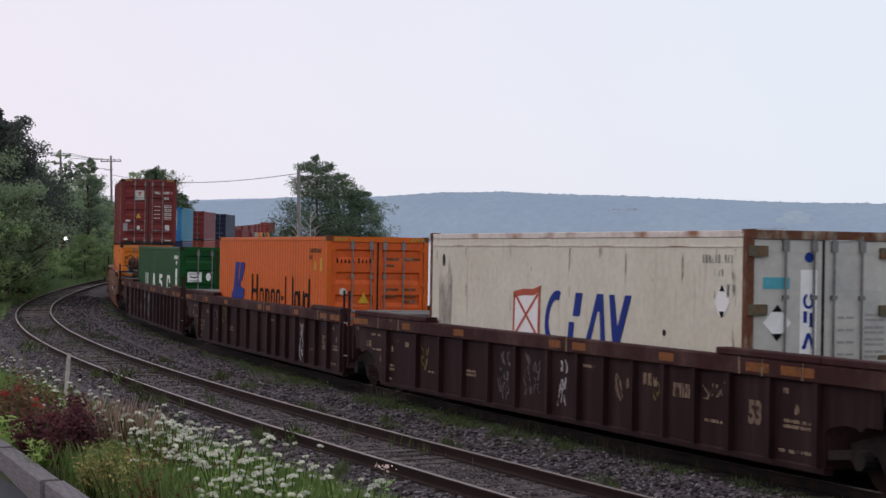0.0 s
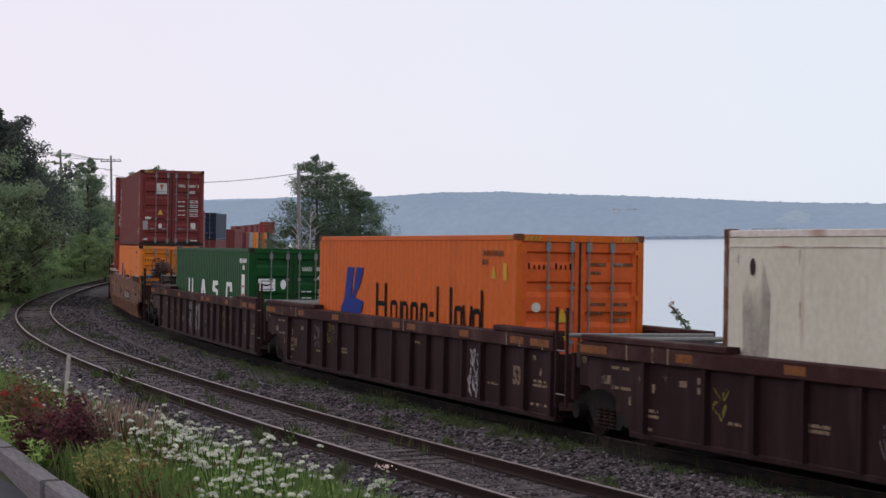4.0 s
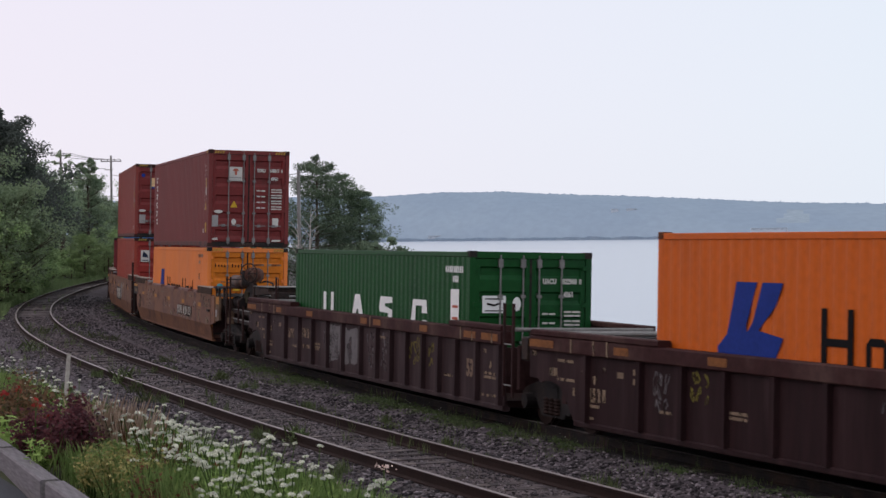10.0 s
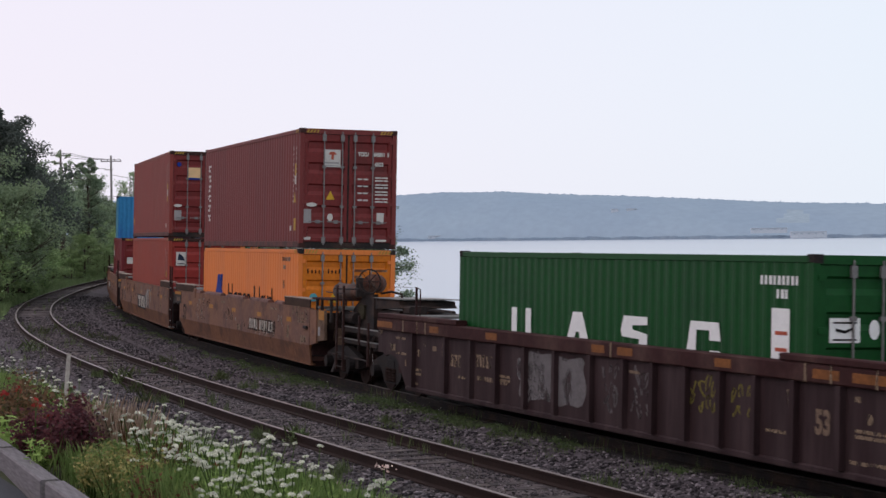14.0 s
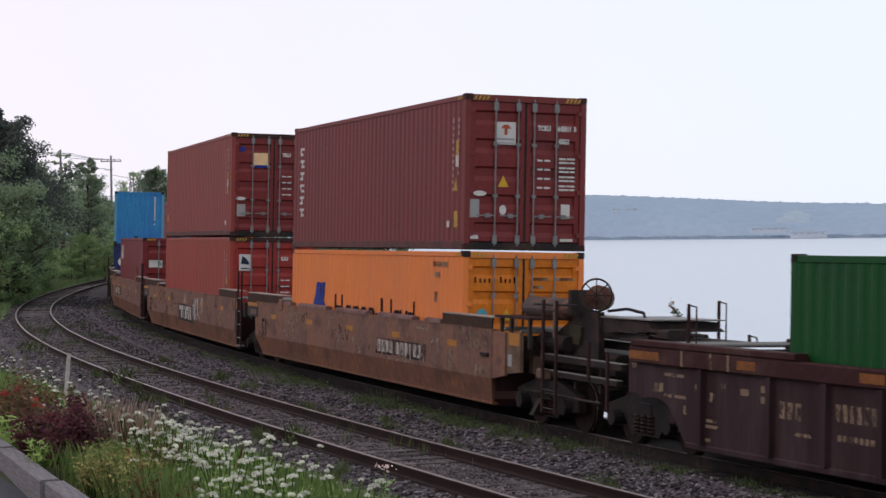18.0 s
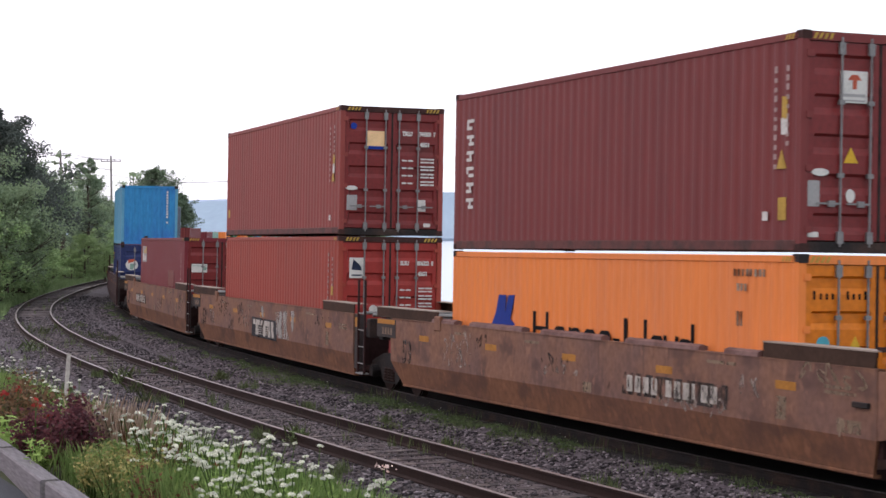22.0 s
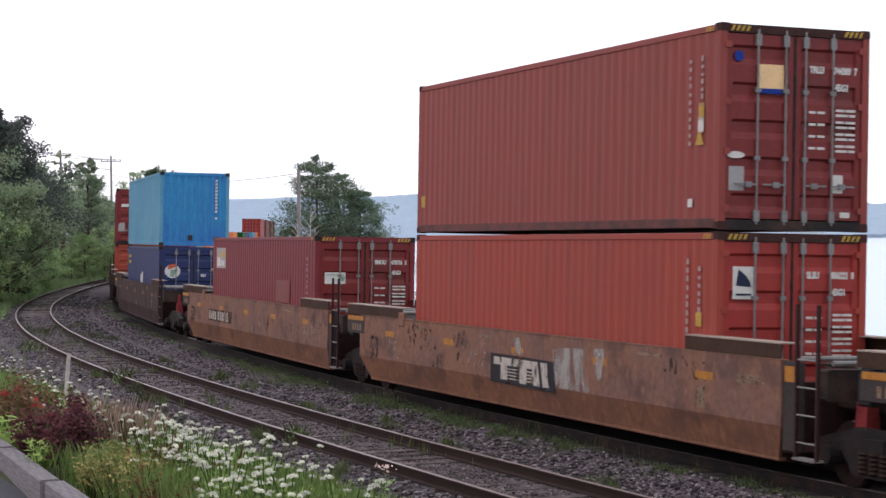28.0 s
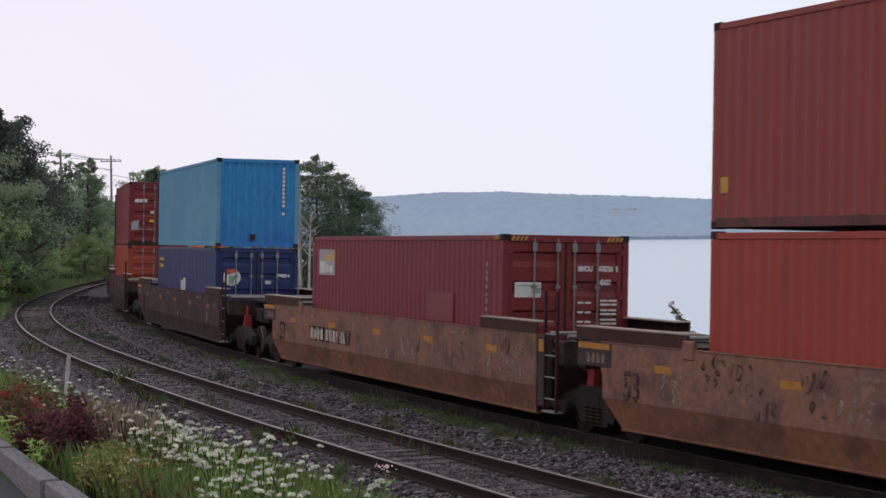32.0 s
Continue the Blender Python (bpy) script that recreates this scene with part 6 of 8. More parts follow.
        part("pale_patch", g, M_WASH, c, "pale patch of thin white paint")
        part("pale_patch", Geo().plate([(-0.75, 1.18), (-0.2, 1.18), (-0.3, 1.46), (-0.6, 1.46)], -1.4455, -1.4435), M_WASH, c, "pale patch of thin white paint")
        part("dark_patch", Geo().plate([(-4.55, 0.725), (-4.05, 0.725), (-4.0, 1.0), (-4.5, 0.98)], -1.4455, -1.4435), M_WORNDARK, c, "patch of black spray paint")
    if tag == "small":
        mark("number_panel", [(-5.5, 0.85, 3.25, 0.33)], M_THINPANEL, "worn black number panel")
        for i in range(10):
            mark("number_bar", [(-5.35 + i * 0.265 + (0.18 if i > 3 else 0), 0.89, 0.18 if i != 7 else 0.08, 0.24)], M_WORNDIGIT, "white unreadable number bar", -1.4475)
        part("dark_patch", Geo().plate([(4.45, 1.3), (4.6, 1.26), (4.75, 0.9), (4.85, 0.9), (4.8, 1.2), (4.95, 1.28)], -1.4455, -1.4435), M_WORNDARK, c, "streak of black spray paint")
    for kind, x, z, w, h in SCRAWLS.get(tag, ()):
        m = {"pale": M_WORNPALE, "dark": M_WORNDARK, "cream": M_WORNCREAM}[kind]
        tagged(part("spray_paint", scrawl(r, x, z, w, h, -1.4435, 0.016, 0.22), m, c), kind + " spray-painted scrawl", kind="stuff")
    letters("number_marking", "53", 0.62, M_DARKSTENCIL, c, Matrix.Translation((a + 0.72, -1.4455, 0.735)) @ pose(0, 0, 0, 90, 0, 0), "dark painted number", 0.85, 0.014)
    for x, z, w in ((7.1, 1.28, 0.6), (7.1, 1.21, 0.7), (-5.4, 1.4, 0.5), (4.1, 1.42, 0.8), (-2.2, 1.4, 0.6)):
        mark("stencil", [(x, z, w, 0.045)], M_WORNCREAM, "unreadable cream stencil line")
    for x, z, w, h in ((0.12, 0.74, 0.3, 0.16), (5.95, 0.8, 0.25, 0.3)):
        mark("worn_patch", [(x, z, w, h)], M_WORNCREAM, "bare worn patch")
    if brake:
        # hand brake, air reservoir and pipework on the front end platform
        tank = part("air_reservoir", Geo().cyl((8.4, -0.75, 1.98), (10.1, -0.75, 1.98), 0.185, n=20).cyl((10.1, -0.75, 1.98), (10.22, -0.75, 1.98), 0.185, 0.12, n=20), M_RESERVOIR, c, "dusty rust-stained round air reservoir", True)
        part("reservoir_end", Geo().cyl((8.26, -0.75, 1.98), (8.4, -0.75, 1.98), 0.12, 0.184, n=20), M_RUSTCASE, tank, "rusty domed end", True)
        part("tank_ledge", Geo().box(8.1, 9.75, -1.34, -0.6, 1.79, 1.83), M_WELLDARK, c)
        for x in (8.3, 8.75, 9.6):
            part("ledge_post", Geo().box(x - 0.03, x + 0.03, -1.3, -1.24, 1.3, 1.8), M_GREYSTEEL, c)
        part("pipe", Geo().tube([(9.6, -1.2, 2.06), (10.5, -1.15, 2.07), (11.0, -1.0, 2.08)], 0.02), M_BLACKSTEEL, c, "grimy pipe")
        part("brake_stand", Geo().plate([(9.56, 1.6), (10.46, 1.95), (11.25, 1.98), (11.28, 1.15), (10.4, 1.1), (9.57, 1.3)], -0.75, -0.65), M_BLACKSTEEL, c, "grimy gusset plate of the hand brake")
        part("stand_plate", Geo().box(10.46, 10.58, -0.95, -0.55, 1.9, 2.32, 0.01), M_BLACKSTEEL, c)
        part("chain_cover", Geo().plate([(10.15, 1.42), (10.6, 1.42), (10.66, 1.72), (10.2, 1.74)], -0.8, -0.75), M_OLIVEDRAB, c, "dull khaki cover plate")
        part("gear_case", Geo().cyl((11.1, -0.62, 2.2), (11.46, -0.86, 2.22), 0.2, n=16).cyl((11.46, -0.86, 2.22), (11.54, -0.92, 2.22), 0.09, n=10), M_RUSTCASE, c, "rusty round gear case", True)
        w = Geo().ring((11.6, -0.95, 2.26), (1, -0.9, 0), 0.26, 0.016, 28, 6)
        wheel = part("hand_brake_wheel", w, M_BLACKSTEEL, c, "black spoked hand brake wheel")
        ax = Vector((1, -0.9, 0)).normalized()
        q = ax.to_track_quat("Z", "Y").to_matrix()
        for i in range(8):
            d = q @ Vector((math.cos(i * math.tau / 8), math.sin(i * math.tau / 8), 0)) * 0.26
            part("spoke", Geo().cyl((11.6, -0.95, 2.26), tuple(Vector((11.6, -0.95, 2.26)) + d), 0.01, n=5), M_BLACKSTEEL, wheel)
        part("hose", Geo().tube([(11.3, -0.6, 2.0), (11.8, -0.5, 2.05), (12.2, -0.4, 2.0), (12.35, -0.4, 1.75), (12.4, -0.4, 1.45)], 0.025), M_BLACKSTEEL, c, "bent black hose")
        part("hose", Geo().tube([(11.3, -0.7, 1.2), (11.7, -0.9, 0.95), (12.1, -0.95, 0.8), (12.5, -0.9, 0.85)], 0.025), M_BLACKSTEEL, c, "bent black hose")
        part("brake_cylinder", Geo().cyl((9.3, -0.85, 1.42), (10.3, -0.85, 1.42), 0.13, n=12).cyl((9.22, -0.85, 1.42), (9.3, -0.85, 1.42), 0.16, n=12), M_BLACKSTEEL, c)
        for x, z0, z1, k in ((10.3, 0.3, 2.15, 0.035), (10.86, 0.3, 2.15, 0.03), (12.18, 0.93, 1.55, 0.03), (12.9, 0.51, 1.42, 0.035)):
            part("grab_post", Geo().box(x - k, x + k, -1.34, -1.3, z0, z1), M_POSTRED, c, "dark red-brown grab post")
        part("lever_rod", Geo().cyl((10.71, -1.3, 1.55), (10.71, -1.3, 2.14), 0.016, n=6), M_BARDIM, c, "pale brake rod")
        for x in (9.6, 10.6):
            part("ladder_rung", Geo().cyl((x - 0.3, -1.32, 1.98), (x + 0.3, -1.32, 1.98), 0.012, n=6), M_GREYSTEEL, c)
        for z in (0.38, 0.68):
            part("step_rung", Geo().cyl((10.3, -1.32, z), (10.86, -1.32, z), 0.014, n=6), M_GREYSTEEL, c)
        for x0, x1, y, z, k in ((9.5, 12.7, -0.95, 1.18, 0.06), (9.5, 12.7, -1.02, 0.93, 0.05), (9.6, 12.6, -0.3, 1.45, 0.08)):
            part("beam", Geo().box(x0, x1, y - 0.05, y + 0.05, z - k, z + k * 0.6), M_BLACKSTEEL, c)
            # thin strip, paler than the beam below it
            part("beam_top", Geo().box(x0, x1, y - 0.06, y + 0.06, z + k * 0.6 + 0.002, z + k * 0.6 + 0.014), M_PIPEGREY, c, "pale strip along the top of the beam")
        for x0, x1, y, z, q2 in ((9.4, 12.3, -0.2, 1.05, 0.07), (9.2, 12.4, -1.2, 0.6, 0.022), (9.0, 11.8, 0.9, 1.6, 0.05), (11.2, 12.9, -0.6, 1.62, 0.06), (11.2, 12.6, -0.5, 1.78, 0.025)):
            part("pipe", Geo().cyl((x0, y, z), (x1, y, z), q2, n=8), M_BLACKSTEEL, c, "grimy pipe")
        for x0, x1, z0, z1, y in ((9.15, 9.35, 0.86, 1.16, -1.02), (9.78, 10.02, 0.82, 0.98, -1.14)):
            part("valve_box", Geo().box(x0, x1, y - 0.08, y + 0.08, z0, z1, 0.02), M_DUSTTAN, c, "dusty tan valve box")
        part("sloping_step", Geo().plate([(9.55, 0.2), (9.72, 0.2), (10.1, 0.5), (9.95, 0.5)], -1.25, -1.0), M_GREYSTEEL, c, "worn sloping step")
        for x in (9.2, 10.0, 10.9, 11.9):
            part("strut", Geo().box(x - 0.04, x + 0.04, -1.0, 1.2, 0.72, 0.84), M_BLACKSTEEL, c)
    MOVING.append((c, s, 9.6, 0.0, 0.0))
    return c


SCRAWLS = {"plate": [("pale", -6.0, 0.8, 1.5, 0.62), ("pale", 2.2, 0.74, 2.4, 0.2), ("pale", 5.0, 0.95, 0.6, 0.35), ("dark", -4.7, 1.2, 0.9, 0.25), ("dark", -1.7, 0.95, 1.3, 0.3), ("cream", 6.6, 1.34, 1.4, 0.18), ("pale", -1.4, 0.95, 1.3, 0.12)],
           "logo": [("dark", -5.9, 1.0, 1.6, 0.48), ("pale", -7.1, 0.8, 0.7, 0.5), ("dark", -3.6, 1.15, 0.7, 0.3), ("dark", -3.3, 0.88, 0.45, 0.2), ("pale", -2.9, 0.85, 1.1, 0.45), ("dark", 5.0, 1.2, 1.5, 0.25)],
           "small": [("dark", 6.7, 1.2, 0.45, 0.3), ("pale", 1.0, 0.8, 1.2, 0.3), ("dark", 2.2, 1.0, 0.6, 0.3), ("pale", 6.0, 0.85, 1.6, 0.3)]}
ribbed_well(S_A, 1, 1.5, 1.5, [("grey", -2.2, 0.45, 0.5, 0.7), ("grey", -1.1, 0.5, 0.7, 0.65), ("white", 0.35, 0.4, 0.3, 0.8), ("olive", -6.1, 0.7, 0.4, 0.4), ("cream", 2.4, 0.75, 0.5, 0.35), ("olive", 3.7, 0.7, 0.4, 0.35), ("cream", 5.2, 0.95, 0.6, 0.15)], True, bars=((3.35, 0.98, 0.5, 0.18, 3), (4.3, 0.88, 0.55, 0.2, 6)))
second_ribbed = ribbed_well(S_B, 2, 1.5, 1.5, [("grey", -5.9, 0.6, 0.5, 0.6), ("olive", -4.8, 0.8, 0.5, 0.45), ("white", 4.3, 0.35, 0.55, 0.8), ("grey", -0.3, 0.9, 0.5, 0.3)])
last_ribbed = ribbed_well(S_C, 3, 1.5, 1.5, [("grey", -2.75, 0.45, 0.8, 0.85), ("patch", -3.0, 0.4, 2.8, 0.88), ("grey", 0.35, 0.5, 0.55, 0.7), ("grey", 1.35, 0.5, 0.6, 0.7), ("olive", 3.2, 0.72, 0.75, 0.45), ("olive", 4.35, 0.75, 0.5, 0.4)], m_body=M_WELLMAUVE2, bars=((-6.05, 0.8, 0.55, 0.22, 3), (-4.8, 0.86, 0.9, 0.22, 6), (-4.75, 0.62, 0.8, 0.08, 7), (-3.7, 0.62, 0.4, 0.08, 3)))
smooth_well(S_D, 4, 1.4, 3.4, M_WELLTAN, M_WELLRUST, True, "plate", True)
smooth_well(S_E, 5, 1.4, 1.4, M_WELLTAN, M_WELLRUST, False, "logo")
smooth_well(S_F, 6, 1.4, 1.4, M_WELLTAN, M_WELLRUST, False, "small")
for s in (S_G, S_H, S_I):
    smooth_well(s, int(-s), 2.0, 2.0, M_WELLMAUVE, M_WELLMAUVE, False, "")
for s, top, low in FAR:
    c = thing("well_wagon", "brown well wagon in the far part of the train", "well wagon", "far well wagons")
    for sd in (-1, 1):
        part("side_plate", Geo().box(-9, 8.4, sd * 1.4 - 0.04, sd * 1.4 + 0.04, 0.25, 1.56), M_WELLBROWN, c)
    part("well_floor", Geo().box(-9, 8.4, -1.3, 1.3, 0.25, 0.34), M_WELLDARK, c)
    part("end_platform", Geo().box(-10.6, 10.6, -0.6, 0.6, 0.9, 1.25), M_WELLDARK, c)
    MOVING.append((c, s, 9.6, 0.0, 0.0))
    bogie(s - 9.8)
for s in (-169.5, -190.5, -211.5, -232.5, -253.5, -272.5):
    bogie(s - 8.0), bogie(s + 8.0)
for s in (S_A + 9.75, (S_A + S_B) / 2, (S_B + S_C) / 2, S_C - 10.1, S_D + 9.9, (S_D + S_E) / 2, (S_E + S_F) / 2, S_F - 9.9, S_G + 9.8, S_G - 9.8, S_H + 9.8, S_H - 9.8, S_I + 9.8, S_I - 9.8):
    bogie(s)
# grab rails and coupler on the rear platform of the ribbed wagon
for x, y in ((-9.2, -0.9), (-11.3, 0.9), (-10.4, 0.9)):
    part("grab_rail", Geo().box(x - 0.018, x + 0.018, y - 0.02, y + 0.02, 1.5, 2.2 if x != -10.4 else 1.7).tube([(x + 0.05, y, 2.18 if x != -10.4 else 1.68), (x + 0.22, y, 2.16 if x != -10.4 else 1.66), (x + 0.22, y, 1.55)], 0.012), M_WELLDARK, last_ribbed, "upright dark grab rail")
hood = part("hood", Geo().plate([(-12.1, 1.67), (-10.45, 1.74), (-10.6, 1.8), (-10.62, 1.88), (-12.1, 1.9)], -0.75, 0.5), M_BLACKSTEEL, last_ribbed, "dark hood over the end platform")
part("hood_top", Geo().box(-12.1, -10.5, -0.8, 0.55, 1.905, 1.925), M_PIPEGREY, hood, "pale top plate of the hood")
part("end_box", Geo().box(-10.5, -10.15, -0.7, -0.3, 1.62, 1.78, 0.03), M_BLACKSTEEL, last_ribbed)
part("deck_plate", Geo().box(-11.3, -9.9, -0.9, 0.6, 1.585, 1.615), M_BLACKSTEEL, last_ribbed)
part("coupler", Geo().box(-12.0, -10.2, -0.12, 0.12, 0.72, 0.98, 0.03), M_BLACKSTEEL, last_ribbed)

# amber marker, its glow added, on the front end of the second ribbed wagon
part("amber_marker", Geo().cyl((8.3, -1.0, 0.75), (8.36, -1.02, 0.75), 0.055, n=12).cyl((8.3, -1.0, 0.64), (8.36, -1.02, 0.64), 0.055, n=12), M_AMBER, second_ribbed, "amber marker with an added glow")
part("marker_bracket", Geo().box(8.2, 8.3, -1.1, -0.9, 0.55, 0.85), M_BLACKSTEEL, second_ribbed)
# ---- loose stones, plants, trees ----
def bulk(name, verts, faces, material):
    """A mesh from arrays: faces all with the same number of corners."""
    me = bpy.data.meshes.new(name)
    n, k = faces.shape
    me.vertices.add(len(verts))
    me.vertices.foreach_set("co", np.ascontiguousarray(verts, dtype=np.float32).ravel())
    me.loops.add(n * k)
    me.loops.foreach_set("vertex_index", np.ascontiguousarray(faces, dtype=np.int32).ravel())
    me.polygons.add(n)
    me.polygons.foreach_set("loop_start", np.arange(0, n * k, k, dtype=np.int32))
    me.materials.append(material)
    me.update(calc_edges=True)
    me.validate()
    return me


def leaf_mesh(name, pts, size, material, rs, droop=0.0, aspect=0.6):
    """One small bent blade at every point."""
    n = len(pts)
    d = rs.normal(size=(n, 3))
    d[:, 2] = d[:, 2] * 0.6 - droop
    d /= np.linalg.norm(d, axis=1)[:, None] + 1e-9
    e = np.cross(d, rs.normal(size=(n, 3)))
    e /= np.linalg.norm(e, axis=1)[:, None] + 1e-9
    sz = (size * rs.uniform(0.6, 1.4, n))[:, None]
    a = pts - d * sz * 0.5
    b = pts + e * sz * aspect * 0.5
    c = pts + d * sz * 0.5
    f = pts - e * sz * aspect * 0.5
    v = np.stack([a, b, c, f], 1).reshape(-1, 3)
    return bulk(name, v, np.arange(4 * n).reshape(n, 4), material)


def puff(rs, n):
    """Points in a soft ball of radius one."""
    d = rs.normal(size=(n, 3))
    return d / np.linalg.norm(d, axis=1)[:, None] * rs.uniform(0.05, 1, (n, 1)) ** 0.55


def limb_tree(seed, height, spread, n_limbs, leaves, size, m_leaf, bare=0.25, lean=0.1, gappy=0.5, domed=False):
    """A broadleaf tree: tapered trunk, limbs and twigs, clumps of leaves round the twig ends."""
    r, rs = random.Random(seed), np.random.RandomState(seed)
    wood, ends = Geo(), []
    pts = [Vector((0, 0, -0.4))]
    for i in range(1, 7):
        pts.append(Vector((r.uniform(-lean, lean) * i * 0.4, r.uniform(-lean, lean) * i * 0.4, height * 0.92 * i / 6)))
    R = 0.018 * height + 0.04
    for i in range(6):
        wood.cyl(pts[i], pts[i + 1], R * (1 - i / 6.5), R * (1 - (i + 1) / 6.5), 7)
    for k in range(n_limbs):
        f = bare + (1 - bare) * (k + r.random()) / n_limbs
        j = min(5, int(f * 6))
        base = pts[j].lerp(pts[j + 1], f * 6 - j)
        a = k * 2.4 + r.uniform(-0.5, 0.5)
        reach = spread * (0.45 + 0.75 * math.sin(min(1, (1 - f) * 1.6 + 0.15) * math.pi / 2)) * r.uniform(0.55, 1.15)
        if domed:
            reach = spread * math.sqrt(max(0.05, 1 - ((f - 0.48) / 0.53) ** 2)) * r.uniform(0.8, 1.1)
        tip = base + Vector((math.cos(a) * reach, math.sin(a) * reach, reach * r.uniform(0.15, 0.7)))
        mid = base.lerp(tip, 0.5) + Vector((0, 0, -0.08 * reach))
        wood.cyl(base, mid, R * 0.32 * (1.1 - f), R * 0.2 * (1.1 - f) + 0.01, 5).cyl(mid, tip, R * 0.2 * (1.1 - f) + 0.01, 0.01, 5)
        for q in range(4):
            t = base.lerp(tip, r.uniform(0.45, 1.0)) + Vector((r.gauss(0, 0.2), r.gauss(0, 0.2), r.gauss(0.05, 0.16))) * reach * 0.8
            wood.cyl(mid, t, 0.02, 0.006, 4)
            ends.append((t, reach * r.uniform(0.28, 0.52) * (1 - gappy * 0.3)))
    ends.append((pts[6], spread * 0.22))
    per = leaves // len(ends)
    cloud = np.concatenate([np.array(e) + puff(rs, per) * np.array([w, w, w * 0.7]) * 0.95 for e, w in ends])
    return wood, leaf_mesh("crown", cloud, size, m_leaf, rs)


def pine_tree(seed, height, spread, whorls, leaves, size, m_leaf, bare=0.12, ragged=0.35, flat=0.0):
    """A conifer: whorls of drooping boughs that get shorter towards the top, with gaps."""
    r, rs = random.Random(seed), np.random.RandomState(seed)
    wood, ends = Geo(), []
    R = 0.016 * height + 0.05
    wood.cyl((0, 0, -0.4), (0, 0, height * 0.55), R, R * 0.55, 8).cyl((0, 0, height * 0.55), (0.05, 0.02, height), R * 0.55, 0.015, 7)
    for k in range(whorls):
        f = bare + (1 - bare) * (k + 0.5) / whorls
        n = r.randint(4, 6)
        for i in range(n):
            a = i * math.tau / n + k * 0.9 + r.uniform(-0.3, 0.3)
            if r.random() < 0.12:
                continue
            taper = (1 - f) ** 0.8 if not flat else (1 - f) ** 0.45
            reach = (spread * taper + 0.18) * r.uniform(1 - ragged, 1 + ragged)
            b = Vector((0, 0, height * f))
            t = b + Vector((math.cos(a) * reach, math.sin(a) * reach, reach * r.uniform(-0.12, 0.3)))
            wood.cyl(b, t, R * 0.22 * (1.1 - f) + 0.01, 0.008, 5)
            for q in range(6):
                u = r.uniform(0.25, 1.05)
                ends.append((b.lerp(t, u) + Vector((r.gauss(0, 0.12), r.gauss(0, 0.12), r.gauss(0, 0.05))) * reach, 0.1 + 0.17 * reach * (1.15 - 0.4 * u)))
    ends.append((Vector((0.05, 0.02, height)), 0.14))
    per = max(3, leaves // len(ends))
    cloud = np.concatenate([np.array(e) + puff(rs, per) * np.array([w, w, w * 0.7]) * 1.55 for e, w in ends])
    return wood, leaf_mesh("crown", cloud, size, m_leaf, rs, 0.1, 0.35)


def plant_tree(name, label, made, x, y, z, turn=0.0, bark=None, category="tree", group=""):
    t = thing(name, label, category, group, at=pose(x, y, z, 0, 0, turn))
    wood, crown = made
    part("trunk", wood, bark or M_BARK, t)
    part("crown", crown, None, t)
    return t


def land(s, v):
    p = track(s, v)
    return p.x, p.y, bumpy(s, v)


# the wood beside the line
plant_tree("pine_tree", "tall dark old pine with ragged layered boughs at the wood's edge", pine_tree(11, 9.9, 5.0, 13, 60000, 0.22, M_OLDPINE, 0.36, 0.28, 1), -25.1, 108.5, 0.4)
plant_tree("pine_tree", "dark pine with long level boughs behind the shrubs", pine_tree(12, 7.6, 2.6, 12, 18000, 0.17, M_OLDPINE, 0.34, 0.35, 1), -25.1, 116.5, 0.5, 50)
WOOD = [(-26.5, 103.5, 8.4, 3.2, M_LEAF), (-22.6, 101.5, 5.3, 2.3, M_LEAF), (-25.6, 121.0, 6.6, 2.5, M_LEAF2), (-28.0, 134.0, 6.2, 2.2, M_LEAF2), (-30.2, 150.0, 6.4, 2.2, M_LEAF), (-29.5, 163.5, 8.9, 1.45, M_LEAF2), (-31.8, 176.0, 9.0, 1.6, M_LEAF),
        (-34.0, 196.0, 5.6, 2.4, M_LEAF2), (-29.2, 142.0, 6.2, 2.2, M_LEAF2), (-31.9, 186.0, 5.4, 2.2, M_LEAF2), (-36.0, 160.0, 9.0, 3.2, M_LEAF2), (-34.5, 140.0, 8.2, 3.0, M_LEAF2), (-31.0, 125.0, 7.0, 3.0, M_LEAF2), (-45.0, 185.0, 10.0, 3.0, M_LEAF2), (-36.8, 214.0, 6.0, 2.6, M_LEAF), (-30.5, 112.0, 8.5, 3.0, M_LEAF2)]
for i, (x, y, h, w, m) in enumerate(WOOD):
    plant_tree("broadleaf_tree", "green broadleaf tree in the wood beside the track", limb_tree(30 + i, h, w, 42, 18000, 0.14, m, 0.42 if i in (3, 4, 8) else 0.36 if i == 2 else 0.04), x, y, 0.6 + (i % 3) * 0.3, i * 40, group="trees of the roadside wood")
plant_tree("poplar_tree", "thin young tree with sparse pale leaves", limb_tree(60, 10.2, 1.5, 20, 1500, 0.17, M_LEAF, 0.4, 0.1, 1.2), -31.0, 160.0, 0.6, 20)
shrubs = [limb_tree(70 + i, 2.6, 1.5, 10, 4200, 0.15, M_SHRUB, 0.03) for i in range(4)]
shrub_mesh = [(a.mesh("trunk", M_BARK), b) for a, b in shrubs]
rng = random.Random(8)
for i in range(80):
    s = -27 - i * 1.5
    x, y, z = land(s, 8.4 + rng.uniform(-0.5, 1.8) + (1.4 if i % 2 else 0))
    k = rng.uniform(0.55, 0.8) * (1.35 if i % 2 and s > -95 else 1.0)
    t = thing("shrub", "leafy green shrub along the edge of the wood", "shrub", "shrubs along the wood", at=Matrix.LocRotScale((x, y, z), Euler((0, 0, rng.uniform(0, 6))), (k, k, k * rng.uniform(0.8, 1.25))))
    a, b = shrub_mesh[i % 4]
    part("trunk", a, None, t)
    part("crown", b, None, t)
